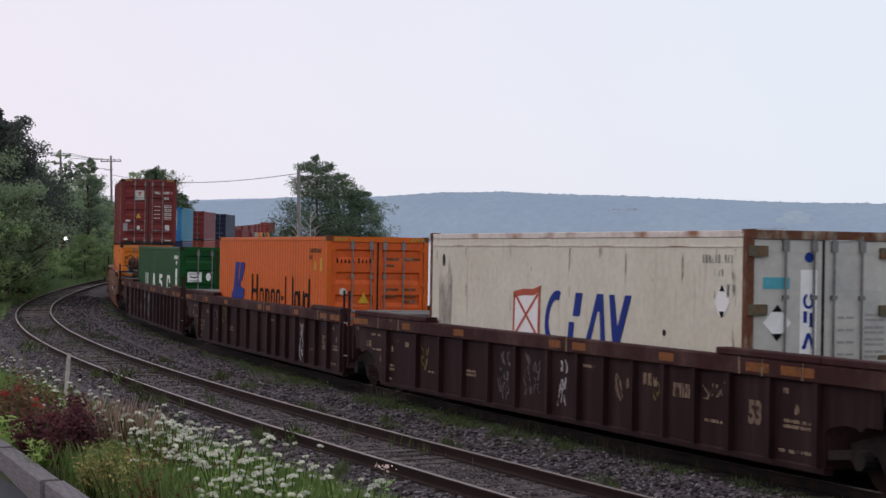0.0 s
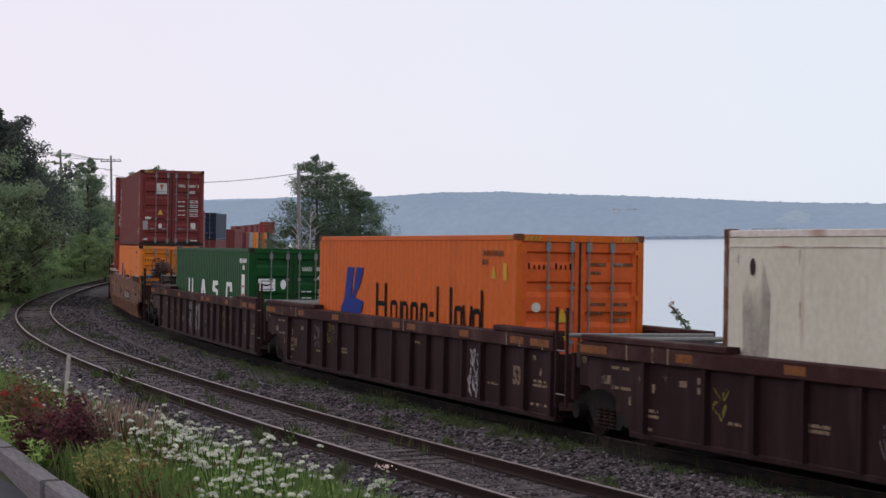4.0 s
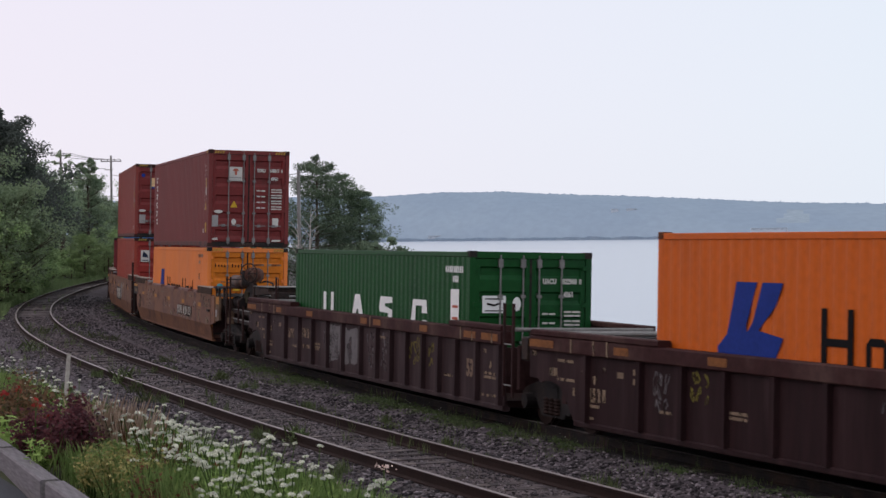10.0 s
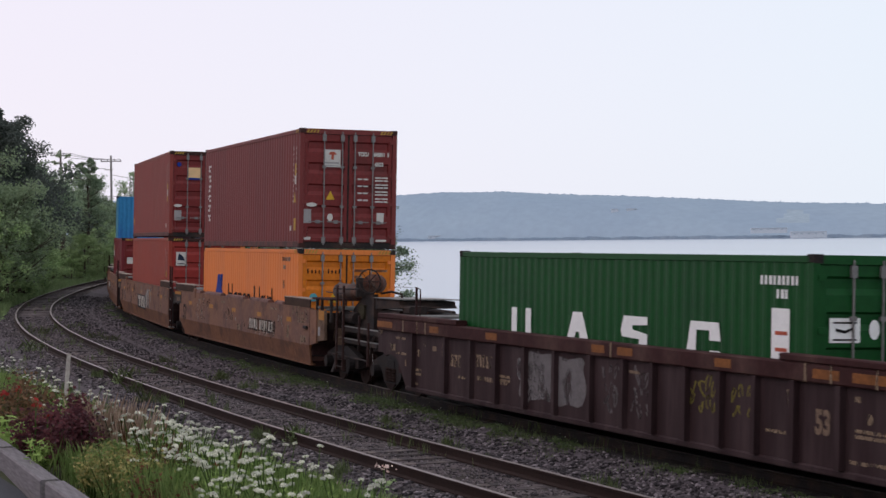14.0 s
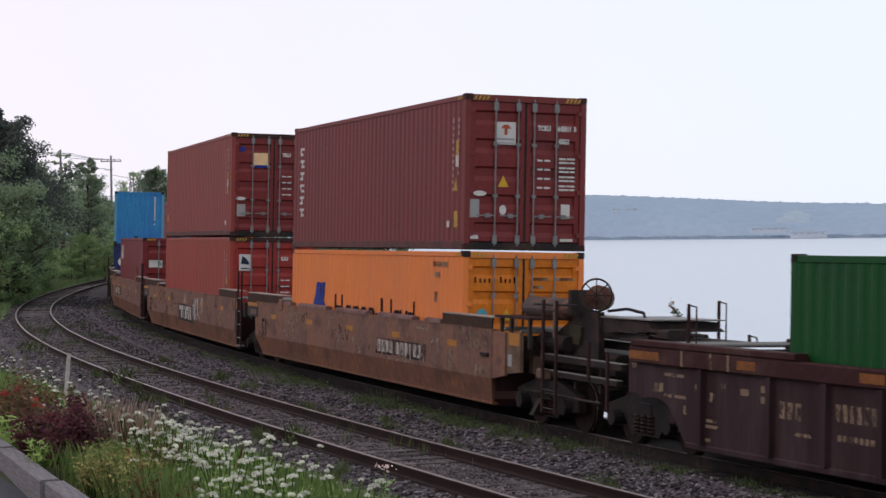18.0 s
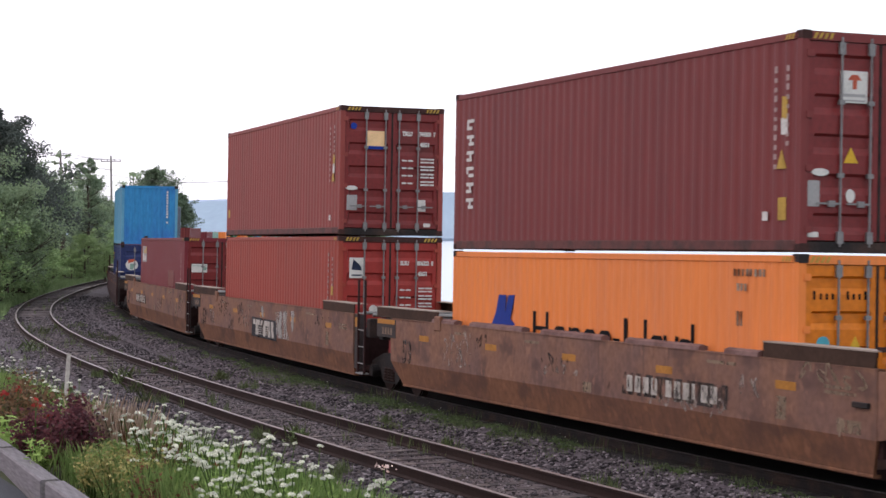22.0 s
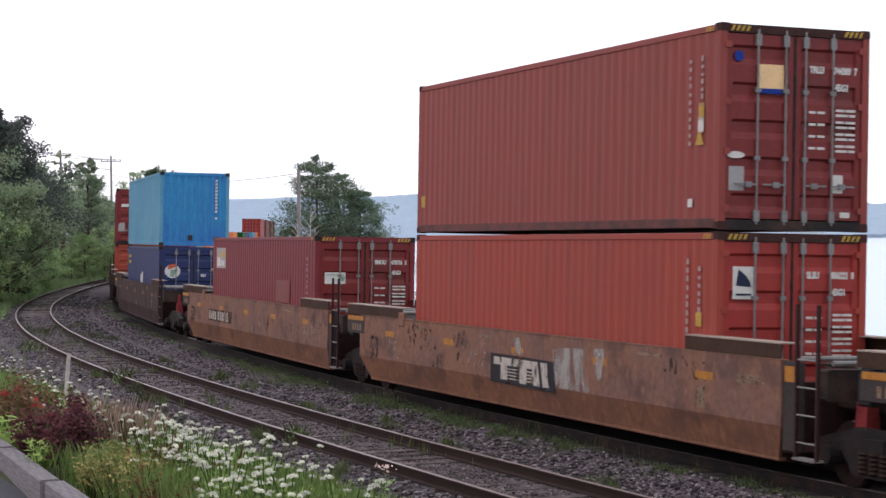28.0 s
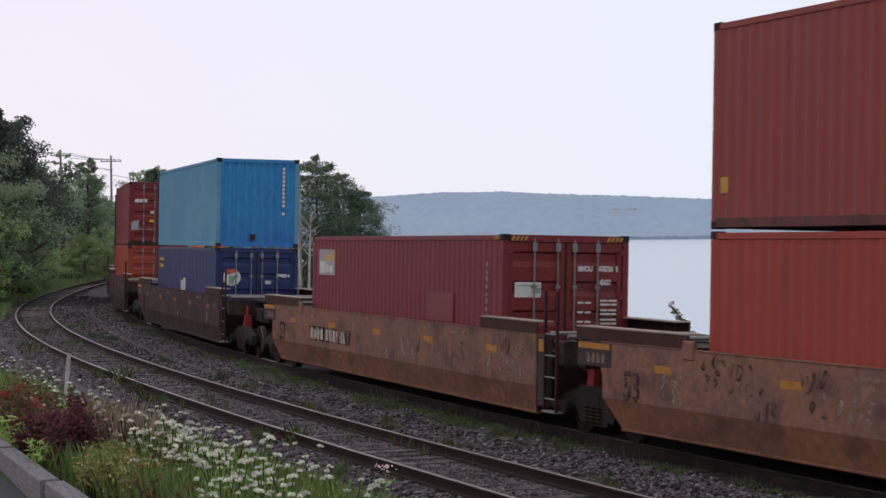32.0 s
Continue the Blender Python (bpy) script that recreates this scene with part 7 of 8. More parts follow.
for i in range(46):
    s = -50 - i * 2.1
    x, y, z = land(s, 11.2 + rng.uniform(-0.8, 1.8))
    k = rng.uniform(0.75, 1.05)
    if s < -100:
        continue
    t = thing("shrub", "tall leafy shrub under the trees of the wood", "shrub", "shrubs along the wood", at=Matrix.LocRotScale((x, y, z), Euler((0, 0, rng.uniform(0, 6))), (k * 1.15, k * 1.15, k)))
    a, b = shrub_mesh[(i * 3) % 4]
    part("trunk", a, None, t)
    part("crown", b, None, t)
tall = [limb_tree(76 + i, 4.6, 1.7, 22, 9000, 0.15, M_SHRUB, 0.02, 0.1, 0.2, True) for i in range(3)]
tall_mesh = [(a.mesh("trunk", M_BARK), b) for a, b in tall]
for i, (px, y, k) in enumerate(((-30, 100, 1.1), (0, 104, 0.95), (22, 110, 1.05), (42, 118, 0.9), (10, 121, 1.2), (58, 128, 0.85), (-20, 112, 1.3), (172, 168, 0.9), (150, 158, 0.75), (192, 180, 0.85), (165, 185, 1.1), (205, 200, 0.8), (185, 150, 0.55))):
    t = thing("tall_shrub", "dense leafy shrub as high as a small tree", "shrub", "tall shrubs of the wood", at=Matrix.LocRotScale(((px - 784) / 3473 * y, y, 0.0 if y < 140 else 0.1), Euler((0, 0, i * 2.1)), (k, k, k)))
    a, b = tall_mesh[i % 3]
    part("trunk", a, None, t)
    part("crown", b, None, t)
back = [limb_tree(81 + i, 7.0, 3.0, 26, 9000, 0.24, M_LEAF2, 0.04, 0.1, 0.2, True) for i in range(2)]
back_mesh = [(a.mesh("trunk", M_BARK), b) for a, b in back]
for i, (s, v, h) in enumerate(((-180, 24.5, 7.4), (-200, 24, 6.6), (-215, 24, 5.6), (-230, 24, 5.0), (-250, 24, 4.6), (-200, 30, 8.0), (-230, 30, 7.0), (-260, 31, 6.0), (-165, 27, 8.0), (-272, 24, 4.4))):
    p = track(s, v)
    k = h / 7.0
    t = thing("broadleaf_tree", "bushy dark green tree beyond the road", "tree", "trees beyond the road", at=Matrix.LocRotScale((p.x, p.y, ground_z(s, v) - 0.1), Euler((0, 0, i * 1.3)), (k * 1.1, k * 1.1, k)))
    a, b = back_mesh[i % 2]
    part("trunk", a, None, t)
    part("crown", b, None, t)
# trees behind the far bend
plant_tree("broadleaf_tree", "dark rounded tree beyond the far bend", limb_tree(90, 12.3, 2.9, 80, 26000, 0.22, M_FARLEAF, 0.12, 0.1, 0, True), -36.4, 250.0, 0.2)
plant_tree("broadleaf_tree", "dark rounded tree beyond the far bend", limb_tree(91, 9.2, 2.1, 60, 15000, 0.22, M_FARLEAF, 0.12, 0.1, 0, True), -33.9, 252.5, 0.2)
plant_tree("poplar_tree", "thin pale tree beyond the far bend", limb_tree(92, 12.2, 2.2, 12, 900, 0.35, M_LEAF, 0.3), -40.6, 255.0, 0.2)
# pines on the shore side
plant_tree("pine_tree", "broad dark green pine on the shore", pine_tree(101, 10.9, 3.9, 22, 34000, 0.17, M_PINE, 0.03, 0.3, 1), -9.6, 150.0, -1.6)
plant_tree("pine_tree", "lower dark green pine with uneven crown on the shore", pine_tree(102, 8.2, 3.3, 17, 22000, 0.19, M_PINE, 0.03, 0.4, 1), -6.4, 152.5, -1.6, 70)
plant_tree("broadleaf_tree", "small green tree at the water's edge", limb_tree(103, 5.0, 1.4, 12, 2600, 0.2, M_LEAF2, 0.1), -4.1, 147.0, -1.8)
plant_tree("broadleaf_tree", "small green tree at the water's edge", limb_tree(104, 4.4, 1.5, 12, 2600, 0.2, M_LEAF2, 0.1), -5.8, 148.5, -1.8)
plant_tree("pine_tree", "dark green pine between its neighbours on the shore", pine_tree(106, 9.6, 3.3, 18, 24000, 0.17, M_PINE, 0.03, 0.35, 1), -8.1, 153.5, -1.6, 200)
plant_tree("broadleaf_tree", "bushy green tree under the shore pines", limb_tree(105, 5.0, 1.8, 12, 3000, 0.2, M_LEAF2, 0.1), -12.2, 153.0, -1.4)
birch = thing("dead_birch", "bare white dead birch with forked branches", "tree", at=pose(-9.9, 144.0, -1.5))
part("trunk", Geo().cyl((0, 0, -0.3), (0.1, 0, 3.2), 0.11, 0.08, 7).cyl((0.1, 0, 3.2), (0.25, 0, 6.9), 0.08, 0.015, 6), M_BIRCH, birch)
rng = random.Random(3)
for i in range(9):
    z = 3.2 + i * 0.36
    a = rng.choice((-1, 1)) * rng.uniform(0.5, 1.1)
    part("branch", Geo().cyl((0.1 + 0.04 * (z - 3.2), 0, z), (a, rng.uniform(-0.4, 0.4), z + rng.uniform(0.5, 1.3)), 0.035, 0.008, 5), M_BIRCH, birch)
birch2 = copy_thing(birch, pose(-10.5, 144.4, -2.6, 0, 0, 140))

# a lone sumac stem beyond the main track
sumac = thing("sumac", "thin leaning sumac stem with a russet tip beyond the track", "plant", at=pose(5.35, 38.9, -1.0, 0, -15, 10))
part("stem", Geo().tube([(0, 0, -0.2), (0.15, 0, 1.2), (0.12, 0.02, 2.3), (-0.1, 0, 2.92)], 0.018, 5), M_BARK, sumac)
_rs = np.random.RandomState(77)
_q = _rs.uniform(0.3, 0.97, 420) ** 1.2
part("foliage", leaf_mesh("foliage", np.stack([_rs.normal(size=420) * (0.05 + 0.16 * np.clip(0.85 - _q, 0, 1)) + np.interp(_q * 2.95, (0, 1.2, 2.3, 2.95), (0, 0.15, 0.12, -0.1)), _rs.normal(size=420) * 0.07, _q * 2.95], 1), 0.13, M_LEAF2, _rs, 0.0, 0.32), None, sumac)
part("seed_cone", leaf_mesh("seed_cone", np.array([(-0.1, 0, 2.95)]) + _rs.normal(size=(60, 3)) * np.array([0.025, 0.025, 0.06]), 0.04, M_RUSSET, _rs), None, sumac, "russet seed cone")

plant_tree("shore_bush", "low leafy bush beyond the track", limb_tree(107, 1.9, 0.8, 9, 1300, 0.09, M_LEAF2, 0.05), 6.3, 38.4, -1.1, 30, category="shrub")

# ---- poles and wires ----
def utility_pole(x, y, z, h, arm, lean=0.0):
    t = thing("utility_pole", "weathered wooden utility pole with a cross arm" if arm else "plain weathered wooden utility pole", "utility pole", "poles of the power line", at=pose(x, y, z, 0, lean, 0))
    part("pole", Geo().cyl((0, 0, -0.5), (0, 0, h), 0.17, 0.12, 8), M_POLE, t)
    if arm:
        part("cross_arm", Geo().box(-1.25, 1.25, -0.06, 0.06, h - 0.75, h - 0.62), M_POLE, t)
        part("cross_arm", Geo().box(-0.75, 0.2, -0.05, 0.05, h - 1.75, h - 1.65), M_POLE, t)
        for dx in (-1.15, -0.4, 0.4, 1.15):
            part("insulator", Geo().cyl((dx, 0, h - 0.62), (dx, 0, h - 0.45), 0.05, 0.035, 6), M_GREYSTEEL, t)
    return t


utility_pole(-39.6, 235.0, 0.5, 12.6, True)
utility_pole(-46.6, 240.0, 0.5, 13.6, True)
utility_pole(-10.6, 145.0, -1.4, 9.5, False)


def wire(a, b, sag, r=0.02):
    a, b = Vector(a), Vector(b)
    pts = [a.lerp(b, i / 12) - Vector((0, 0, sag * 4 * (i / 12) * (1 - i / 12))) for i in range(13)]
    tagged(part("wire", Geo().tube([tuple(p) for p in pts], r, 4), M_WIRE), "sagging dark overhead wire between poles", "wire", "wires of the power line")


wire((-39.5, 235, 10.8), (-10.6, 145, 7.85), 0.8, 0.025)
for dx, dz in ((-1.15, 0), (0.4, 0), (1.15, 0), (-0.6, -1.1)):
    wire((-39.6 + dx, 235, 12.65 + dz), (-46.6 + dx, 240, 13.65 + dz), 0.25, 0.025)
    wire((-46.6 + dx, 240, 13.65 + dz), (-62 + dx, 200, 14.5 + dz), 0.5, 0.02)
wire((-39.0, 235, 8.2), (-60, 190, 9.5), 0.4, 0.025)

# ---- ballast stones ----
def stones(name, label, regions, seed, m):
    rs = np.random.RandomState(seed)
    base = np.array([(1, 0, 0), (-1, 0, 0), (0, 1, 0), (0, -1, 0), (0, 0, 1), (0, 0, -1)], float)
    tri = np.array([(0, 2, 4), (2, 1, 4), (1, 3, 4), (3, 0, 4), (2, 0, 5), (1, 2, 5), (3, 1, 5), (0, 3, 5)])
    V, F, k = [], [], 0
    for s0, s1, va, vb, dens, size, rel in regions:
        n = int((s1 - s0) * (vb - va) * dens)
        s, v = rs.uniform(s0, s1, n), rs.uniform(va, vb, n)
        sv = np.array([siding_v(a) for a in s]) if rel else 0.0
        v = v + sv
        x, y, h = np.interp(s, _s, _x), np.interp(s, _s, _y), np.interp(s, _s, _th)
        z = np.array([bumpy(a, b) for a, b in zip(s, v)])
        c = np.stack([x + v * np.sin(h), y - v * np.cos(h), z + size * 0.15], 1)
        r = size * (0.4 + 1.3 * rs.uniform(0, 1, (n, 1, 1)) ** 2) * rs.uniform(0.4, 1.25, (n, 6, 1)) * 0.5
        q = rs.normal(size=(n, 3, 3))
        q, _ = np.linalg.qr(q)
        p = np.einsum("nij,kj->nki", q, base) * r * np.array([1.1, 1.1, 0.6]) + c[:, None, :]
        V.append(p.reshape(-1, 3))
        F.append((tri[None] + 6 * np.arange(n)[:, None, None]).reshape(-1, 3) + k)
        k += 6 * n
    tagged(new(name, bulk(name, np.concatenate(V), np.concatenate(F), m)), label, "ballast", kind="stuff")


stones("ballast_stones", "loose crushed grey ballast stones between and beside the tracks",
       [(12, 43, -2.55, -0.85, 266, 0.079, True), (-15, 12, -2.6, -0.85, 154, 0.071, True), (-60, -15, -2.7, -0.85, 62, 0.091, True),
        (14, 43, 0.85, 2.9, 244, 0.073, True), (-15, 14, 0.85, 3.4, 112, 0.066, True), (-45, -15, 0.85, 2.9, 56, 0.083, True),
        (14, 43, -0.68, 0.68, 322, 0.042, True), (-30, 14, -0.68, 0.68, 125, 0.054, True), (-15, 43, 1.2, 2.05, 154, 0.062, False), (-62, -15, 1.2, 2.15, 84, 0.075, False), (-45, -12, 2.9, 4.4, 49, 0.083, True)], 5, M_STONE)

# ---- grass and weeds ----
def blades(pts, height, width, rs, bend=0.35):
    n = len(pts)
    a = rs.uniform(0, math.tau, n)
    h = height * rs.uniform(0.5, 1.3, n)
    d = np.stack([np.cos(a), np.sin(a), np.zeros(n)], 1)
    e = np.stack([-np.sin(a), np.cos(a), np.zeros(n)], 1) * (width * rs.uniform(0.6, 1.3, n))[:, None]
    up = np.array([0, 0, 1.0])
    b = (rs.uniform(0, bend, n) * h)[:, None]
    p0, p1 = pts - e * 0.5, pts + e * 0.5
    m = pts + up * (h * 0.6)[:, None] + d * b * 0.4
    t = pts + up * h[:, None] + d * b
    v = np.stack([p0, p1, m + e * 0.35, t, m - e * 0.35], 1).reshape(-1, 3)
    return v, np.arange(5 * n).reshape(n, 5)


def sward(name, label, boxes, height, width, m, seed, cat="grass"):
    """Grass over stretches of the plan: s0, s1, v0, v1, how many, clump."""
    rs = np.random.RandomState(seed)
    P = []
    for s0, s1, v0, v1, n, clump in boxes:
        nc = max(1, n // clump)
        w = 0.06 if clump < 30 else 0.2
        s, v = np.repeat(rs.uniform(s0, s1, nc), clump) + rs.normal(size=nc * clump) * w, np.repeat(rs.uniform(v0, v1, nc), clump) + rs.normal(size=nc * clump) * w * 0.8
        P += [land(a, b) for a, b in zip(s, v)]
    v, f = blades(np.array(P), height, width, rs)
    tagged(new(name, bulk(name, v, f, m)), label, cat, kind="stuff")


sward("verge_grass", "low mossy green grass in patches along the main track", [(-45, 5, 1.1, 1.6, 2600, 60), (5, 42, 1.05, 1.6, 3000, 60), (8, 15, 1.1, 1.75, 1800, 60), (19, 30, 1.1, 1.75, 2600, 60)], 0.06, 0.008, M_VERGE, 1)
sward("tall_weeds", "tall thin weeds beside the main track", [(18.5, 21.5, 1.0, 1.4, 70, 6), (24, 25.5, 1.0, 1.4, 30, 5), (9, 12, 1.0, 1.4, 40, 5), (27, 34, 1.0, 1.5, 60, 5)], 0.24, 0.006, M_VERGE, 6)
sward("track_weeds", "sparse dull weeds between the siding rails", [(-60, 42, 3.4, 5.6, 500, 10), (-20, 20, 4.0, 5.4, 400, 12), (24, 32, 3.3, 3.7, 160, 20), (-10, 8, 5.8, 9.0, 500, 12)] + [(s - 0.35, s + 0.35, v - 0.12, v + 0.12, 110, 22) for s, v in ((20.75, 3.07), (25.6, 4.75), (8.7, 3.5), (10.3, 2.5), (23.1, 2.2), (25.25, 5.3), (9.75, 5.5), (28.5, 3.0), (15.0, 2.9), (17.5, 5.4), (30.5, 5.6), (12.5, 6.6), (34.0, 3.0))], 0.2, 0.009, M_VERGE, 2)
sward("bank_grass", "lush green grass on the planted bank", [(37, 48, 9.9, 11.2, 9000, 9), (43, 48, 11.0, 12.2, 32000, 4), (41.0, 43.2, 11.2, 12.0, 5000, 5), (26, 40, 9.3, 11.9, 4200, 9)], 0.27, 0.0028, M_BEDGRASS, 3)
sward("straw_grass", "tall dry straw-coloured ornamental grass on the bank", [(41.7, 42.9, 11.45, 11.85, 460, 2), (42.3, 43.0, 11.6, 11.9, 160, 2)], 0.48, 0.0011, M_STRAW, 4)
sward("brown_seed_grass", "thin reddish-brown seed stalks among the straw grass", [(41.6, 43.2, 11.45, 11.95, 90, 2), (43.4, 44.6, 11.5, 12.0, 70, 2)], 0.42, 0.0012, M_RUSSET, 14)
sward("wood_edge_grass", "long grass at the foot of the wood", [(-120, -25, 6.5, 8.8, 20000, 10), (-75, -28, 6.1, 7.4, 6000, 10), (-28, -5, 7.6, 10.5, 4000, 10)], 0.36, 0.04, M_SHRUB, 5)

def creeping_weeds(name, label, clumps, seed, m, size, low, high, per):
    """Small leaves in low patches: s, v and radius of each."""
    rs = np.random.RandomState(seed)
    pts = []
    for s, v, r in clumps:
        for i in range(per):
            a, d = rs.uniform(0, math.tau), r * math.sqrt(rs.uniform(0, 1))
            x, y, z = land(s + 1.6 * d * math.cos(a), v + 0.6 * d * math.sin(a))
            pts.append((x, y, z + rs.uniform(low, high) * (1.1 - d / r)))
    tagged(new(name, leaf_mesh(name, np.array(pts), size, m, rs, 0.0, 0.6)), label, "weeds", kind="stuff")


rng = random.Random(41)
PATCHES = [(rng.uniform(-40, 42), rng.uniform(1.1, 1.45), rng.uniform(0.12, 0.35)) for i in range(46)] + [(rng.uniform(19, 29), rng.uniform(1.15, 1.6), rng.uniform(0.15, 0.4)) for i in range(20)] + [(rng.uniform(8, 14), rng.uniform(1.15, 1.5), rng.uniform(0.15, 0.35)) for i in range(9)]
creeping_weeds("creeping_weeds", "low leafy green weeds in patches beside the main track", PATCHES, 42, M_CREEP, 0.045, 0.01, 0.12, 120)
creeping_weeds("tiny_flowers", "tiny pale flowers over the weeds beside the main track", [(s, v, r) for s, v, r in PATCHES if 7 < s < 30][:26], 43, M_UMBEL, 0.022, 0.12, 0.34, 3)

# scrubby tufts beside and between the siding rails
def tuft(s, v, h, w, n, m, seed):
    rs = np.random.RandomState(seed)
    x, y, z = land(s, v)
    t = thing("weed_tuft", "scrubby dull green weed growing in the ballast", "weed", "weeds in the ballast", at=pose(x, y, z - 0.02))
    p = np.concatenate([rs.normal(size=(n // 6, 2)) * w * 0.22, np.zeros((n // 6, 1))], 1)
    vv, ff = blades(p, h, 0.012, rs, 0.9)
    tagged(part("stem", bulk("stem", vv, ff, M_VERGE), None, t), "thin green stems", kind="stuff")
    q = rs.normal(size=(n, 3)) * np.array([w, w, 0]) * 0.28
    q[:, 2] = h * rs.uniform(0.1, 1.0, n) * np.exp(-(q[:, 0] ** 2 + q[:, 1] ** 2) / (w * w * 0.3))
    tagged(part("foliage", leaf_mesh("foliage", q, 0.05, m, rs, 0.0, 0.35), None, t), "small dull green leaves", kind="stuff")


M_SCRUB = leafy("dull_scrub_leaves", (0.05, 0.055, 0.028), (0.15, 0.16, 0.08))
for i, (s, v, h, w) in enumerate(((-13.6, 4.86, 0.32, 1.0), (-9.8, 3.36, 0.3, 1.0), (-8.0, 2.96, 0.22, 0.8), (-2.9, 5.9, 0.4, 0.9), (4.6, 2.9, 0.22, 0.6), (8.3, 3.75, 0.2, 0.5), (11.8, 2.86, 0.22, 0.5), (11.8, 5.2, 0.42, 0.5), (21.9, 3.2, 0.26, 0.7), (26.5, 4.95, 0.34, 0.45), (24.9, 2.75, 0.16, 0.5), (29.3, 3.3, 0.16, 0.4), (26.3, 5.5, 0.2, 0.35), (-25.0, 6.9, 0.4, 1.0), (17.0, 5.6, 0.3, 0.4), (-18.0, 3.3, 0.25, 0.8), (14.5, 5.35, 0.3, 0.4))):
    tuft(s, v, h, w, 170, M_SCRUB if i not in (3, 7, 9, 13) else M_SHRUB, 700 + i)

# wild carrot with flat white heads
def umbel(rs, r):
    n = 96
    a, d = rs.uniform(0, math.tau, n), np.sqrt(rs.uniform(0, 1, n)) * r * 0.85
    pts = np.stack([np.cos(a) * d, np.sin(a) * d, 0.3 * (r - d) + rs.normal(size=n) * 0.003], 1)
    sz = r * 0.15
    v = []
    for p in pts:
        k = rs.uniform(0, 1.57)
        v += [(p[0] + sz * math.cos(k + i * 1.571), p[1] + sz * math.sin(k + i * 1.571), p[2] + rs.uniform(-0.006, 0.006)) for i in range(4)]
    return np.array(v), np.arange(4 * n).reshape(n, 4)


head_mesh = [bulk("flower_head", *umbel(np.random.RandomState(200 + i), 0.02 + 0.006 * i), M_UMBEL) for i in range(4)]
carrots = []
for k in range(6):
    r = random.Random(300 + k)
    t = thing("wild_carrot", "wild carrot plant with flat white flower heads on thin stems", "flower", "wild carrots on the bank", at=pose(0, 0, -20))
    for j in range(r.randint(4, 6)):
        h, dx, dy = r.uniform(0.24, 0.5), r.uniform(-0.17, 0.17), r.uniform(-0.17, 0.17)
        st = part("stem", Geo().tube([(dx * 0.2, dy * 0.2, -0.03), (dx * 0.5, dy * 0.5, h * 0.5), (dx, dy, h)], 0.004, 4), M_STEM, t)
        rs = np.random.RandomState(1000 + 10 * k + j)
        q = rs.uniform(0.1, 0.75, 46)
        part("feathery_leaves", leaf_mesh("feathery_leaves", np.stack([dx * q, dy * q, h * q], 1) + rs.normal(size=(46, 3)) * 0.035, 0.05, M_GRASS, rs, 0.0, 0.12), None, st)
        hd = part("flower_head", head_mesh[r.randint(0, 3)], None, st)
        hd.matrix_local = pose(dx, dy, h, r.uniform(-14, 14), r.uniform(-14, 14), r.uniform(0, 360))
    carrots.append(t)
rng = random.Random(12)
spots = []
for n, s0, s1, va, vb in ((34, 42.2, 45.6, 11.05, 11.85), (16, 44.2, 46.2, 11.5, 12.0), (14, 45.8, 47.4, 11.45, 12.1), (8, 42.6, 43.6, 11.4, 11.7), (9, 35.0, 40.5, 10.2, 11.8), (12, 26, 36, 9.6, 11.6), (5, 41, 42.5, 10.8, 11.2)):
    spots += [(rng.uniform(s0, s1), rng.uniform(va, vb)) for i in range(n)]
for i, (s, v) in enumerate(spots):
    x, y, z = land(s, v)
    if i < 6:
        carrots[i].matrix_world = pose(x, y, z, 0, 0, rng.uniform(0, 360))
    else:
        copy_thing(carrots[i % 6], pose(x, y, z, 0, 0, rng.uniform(0, 360)))


def bush(name, label, s, v, h, w, n, size, m, seed, aspect=0.6):
    rs = np.random.RandomState(seed)
    x, y, z = land(s, v)
    t = thing(name, label, "shrub", at=pose(x, y, z))
    g, ends = Geo(), []
    for i in range(14):
        a, q = rs.uniform(0, math.tau), rs.uniform(0.2, 1.0)
        tip = Vector((math.cos(a) * w * q * 0.5, math.sin(a) * w * q * 0.5, h * rs.uniform(0.45, 1.0) * (1.1 - 0.3 * q)))
        g.cyl((0, 0, -0.05), tip, 0.008, 0.003, 4)
        ends += [tip * f for f in (0.55, 0.75, 0.9, 1.0)]
    c = np.array([np.array(ends[k % len(ends)]) for k in range(n)]) + rs.normal(size=(n, 3)) * np.array([w, w, h]) * 0.09
    part("stalk", g, M_STEM, t)
    part("foliage", leaf_mesh("foliage", c, size, m, rs, 0.0, aspect), None, t)
    return t


bush("purple_shrub", "dark purple-leaved shrub beside the timber kerb", 42.7, 12.1, 0.56, 0.4, 2300, 0.036, M_PURPLE, 1)
bush("purple_shrub", "dark purple-leaved shrub beside the timber kerb", 42.4, 11.95, 0.55, 0.36, 1900, 0.036, M_PURPLE, 2)
bush("purple_shrub", "dark red-leaved shrub beside the timber kerb", 41.9, 12.1, 0.46, 0.45, 1700, 0.036, M_PURPLE, 3)
bush("purple_shrub", "dark purple-leaved shrub beside the timber kerb", 43.2, 12.08, 0.52, 0.38, 2100, 0.034, M_PURPLE, 51)
bush("russet_shrub", "low olive and russet shrub among the white umbels", 44.45, 11.75, 0.4, 0.4, 900, 0.032, M_OLIVERED, 52)
bush("russet_shrub", "olive and russet leafy shrub on the bank", 38.8, 11.6, 0.5, 0.7, 1300, 0.045, M_OLIVERED, 53)
bush("russet_shrub", "olive and russet leafy shrub on the bank", 39.6, 11.95, 0.5, 0.6, 1300, 0.045, M_OLIVERED, 4)
bush("yellow_green_shrub", "yellow-green leafy shrub beside the timber kerb", 44.35, 12.22, 0.4, 0.5, 1100, 0.028, M_YELLEAF, 5)
bush("yellow_green_shrub", "straggling yellow-green shrub beside the timber kerb", 43.95, 12.25, 0.32, 0.4, 700, 0.027, M_YELLEAF, 21)
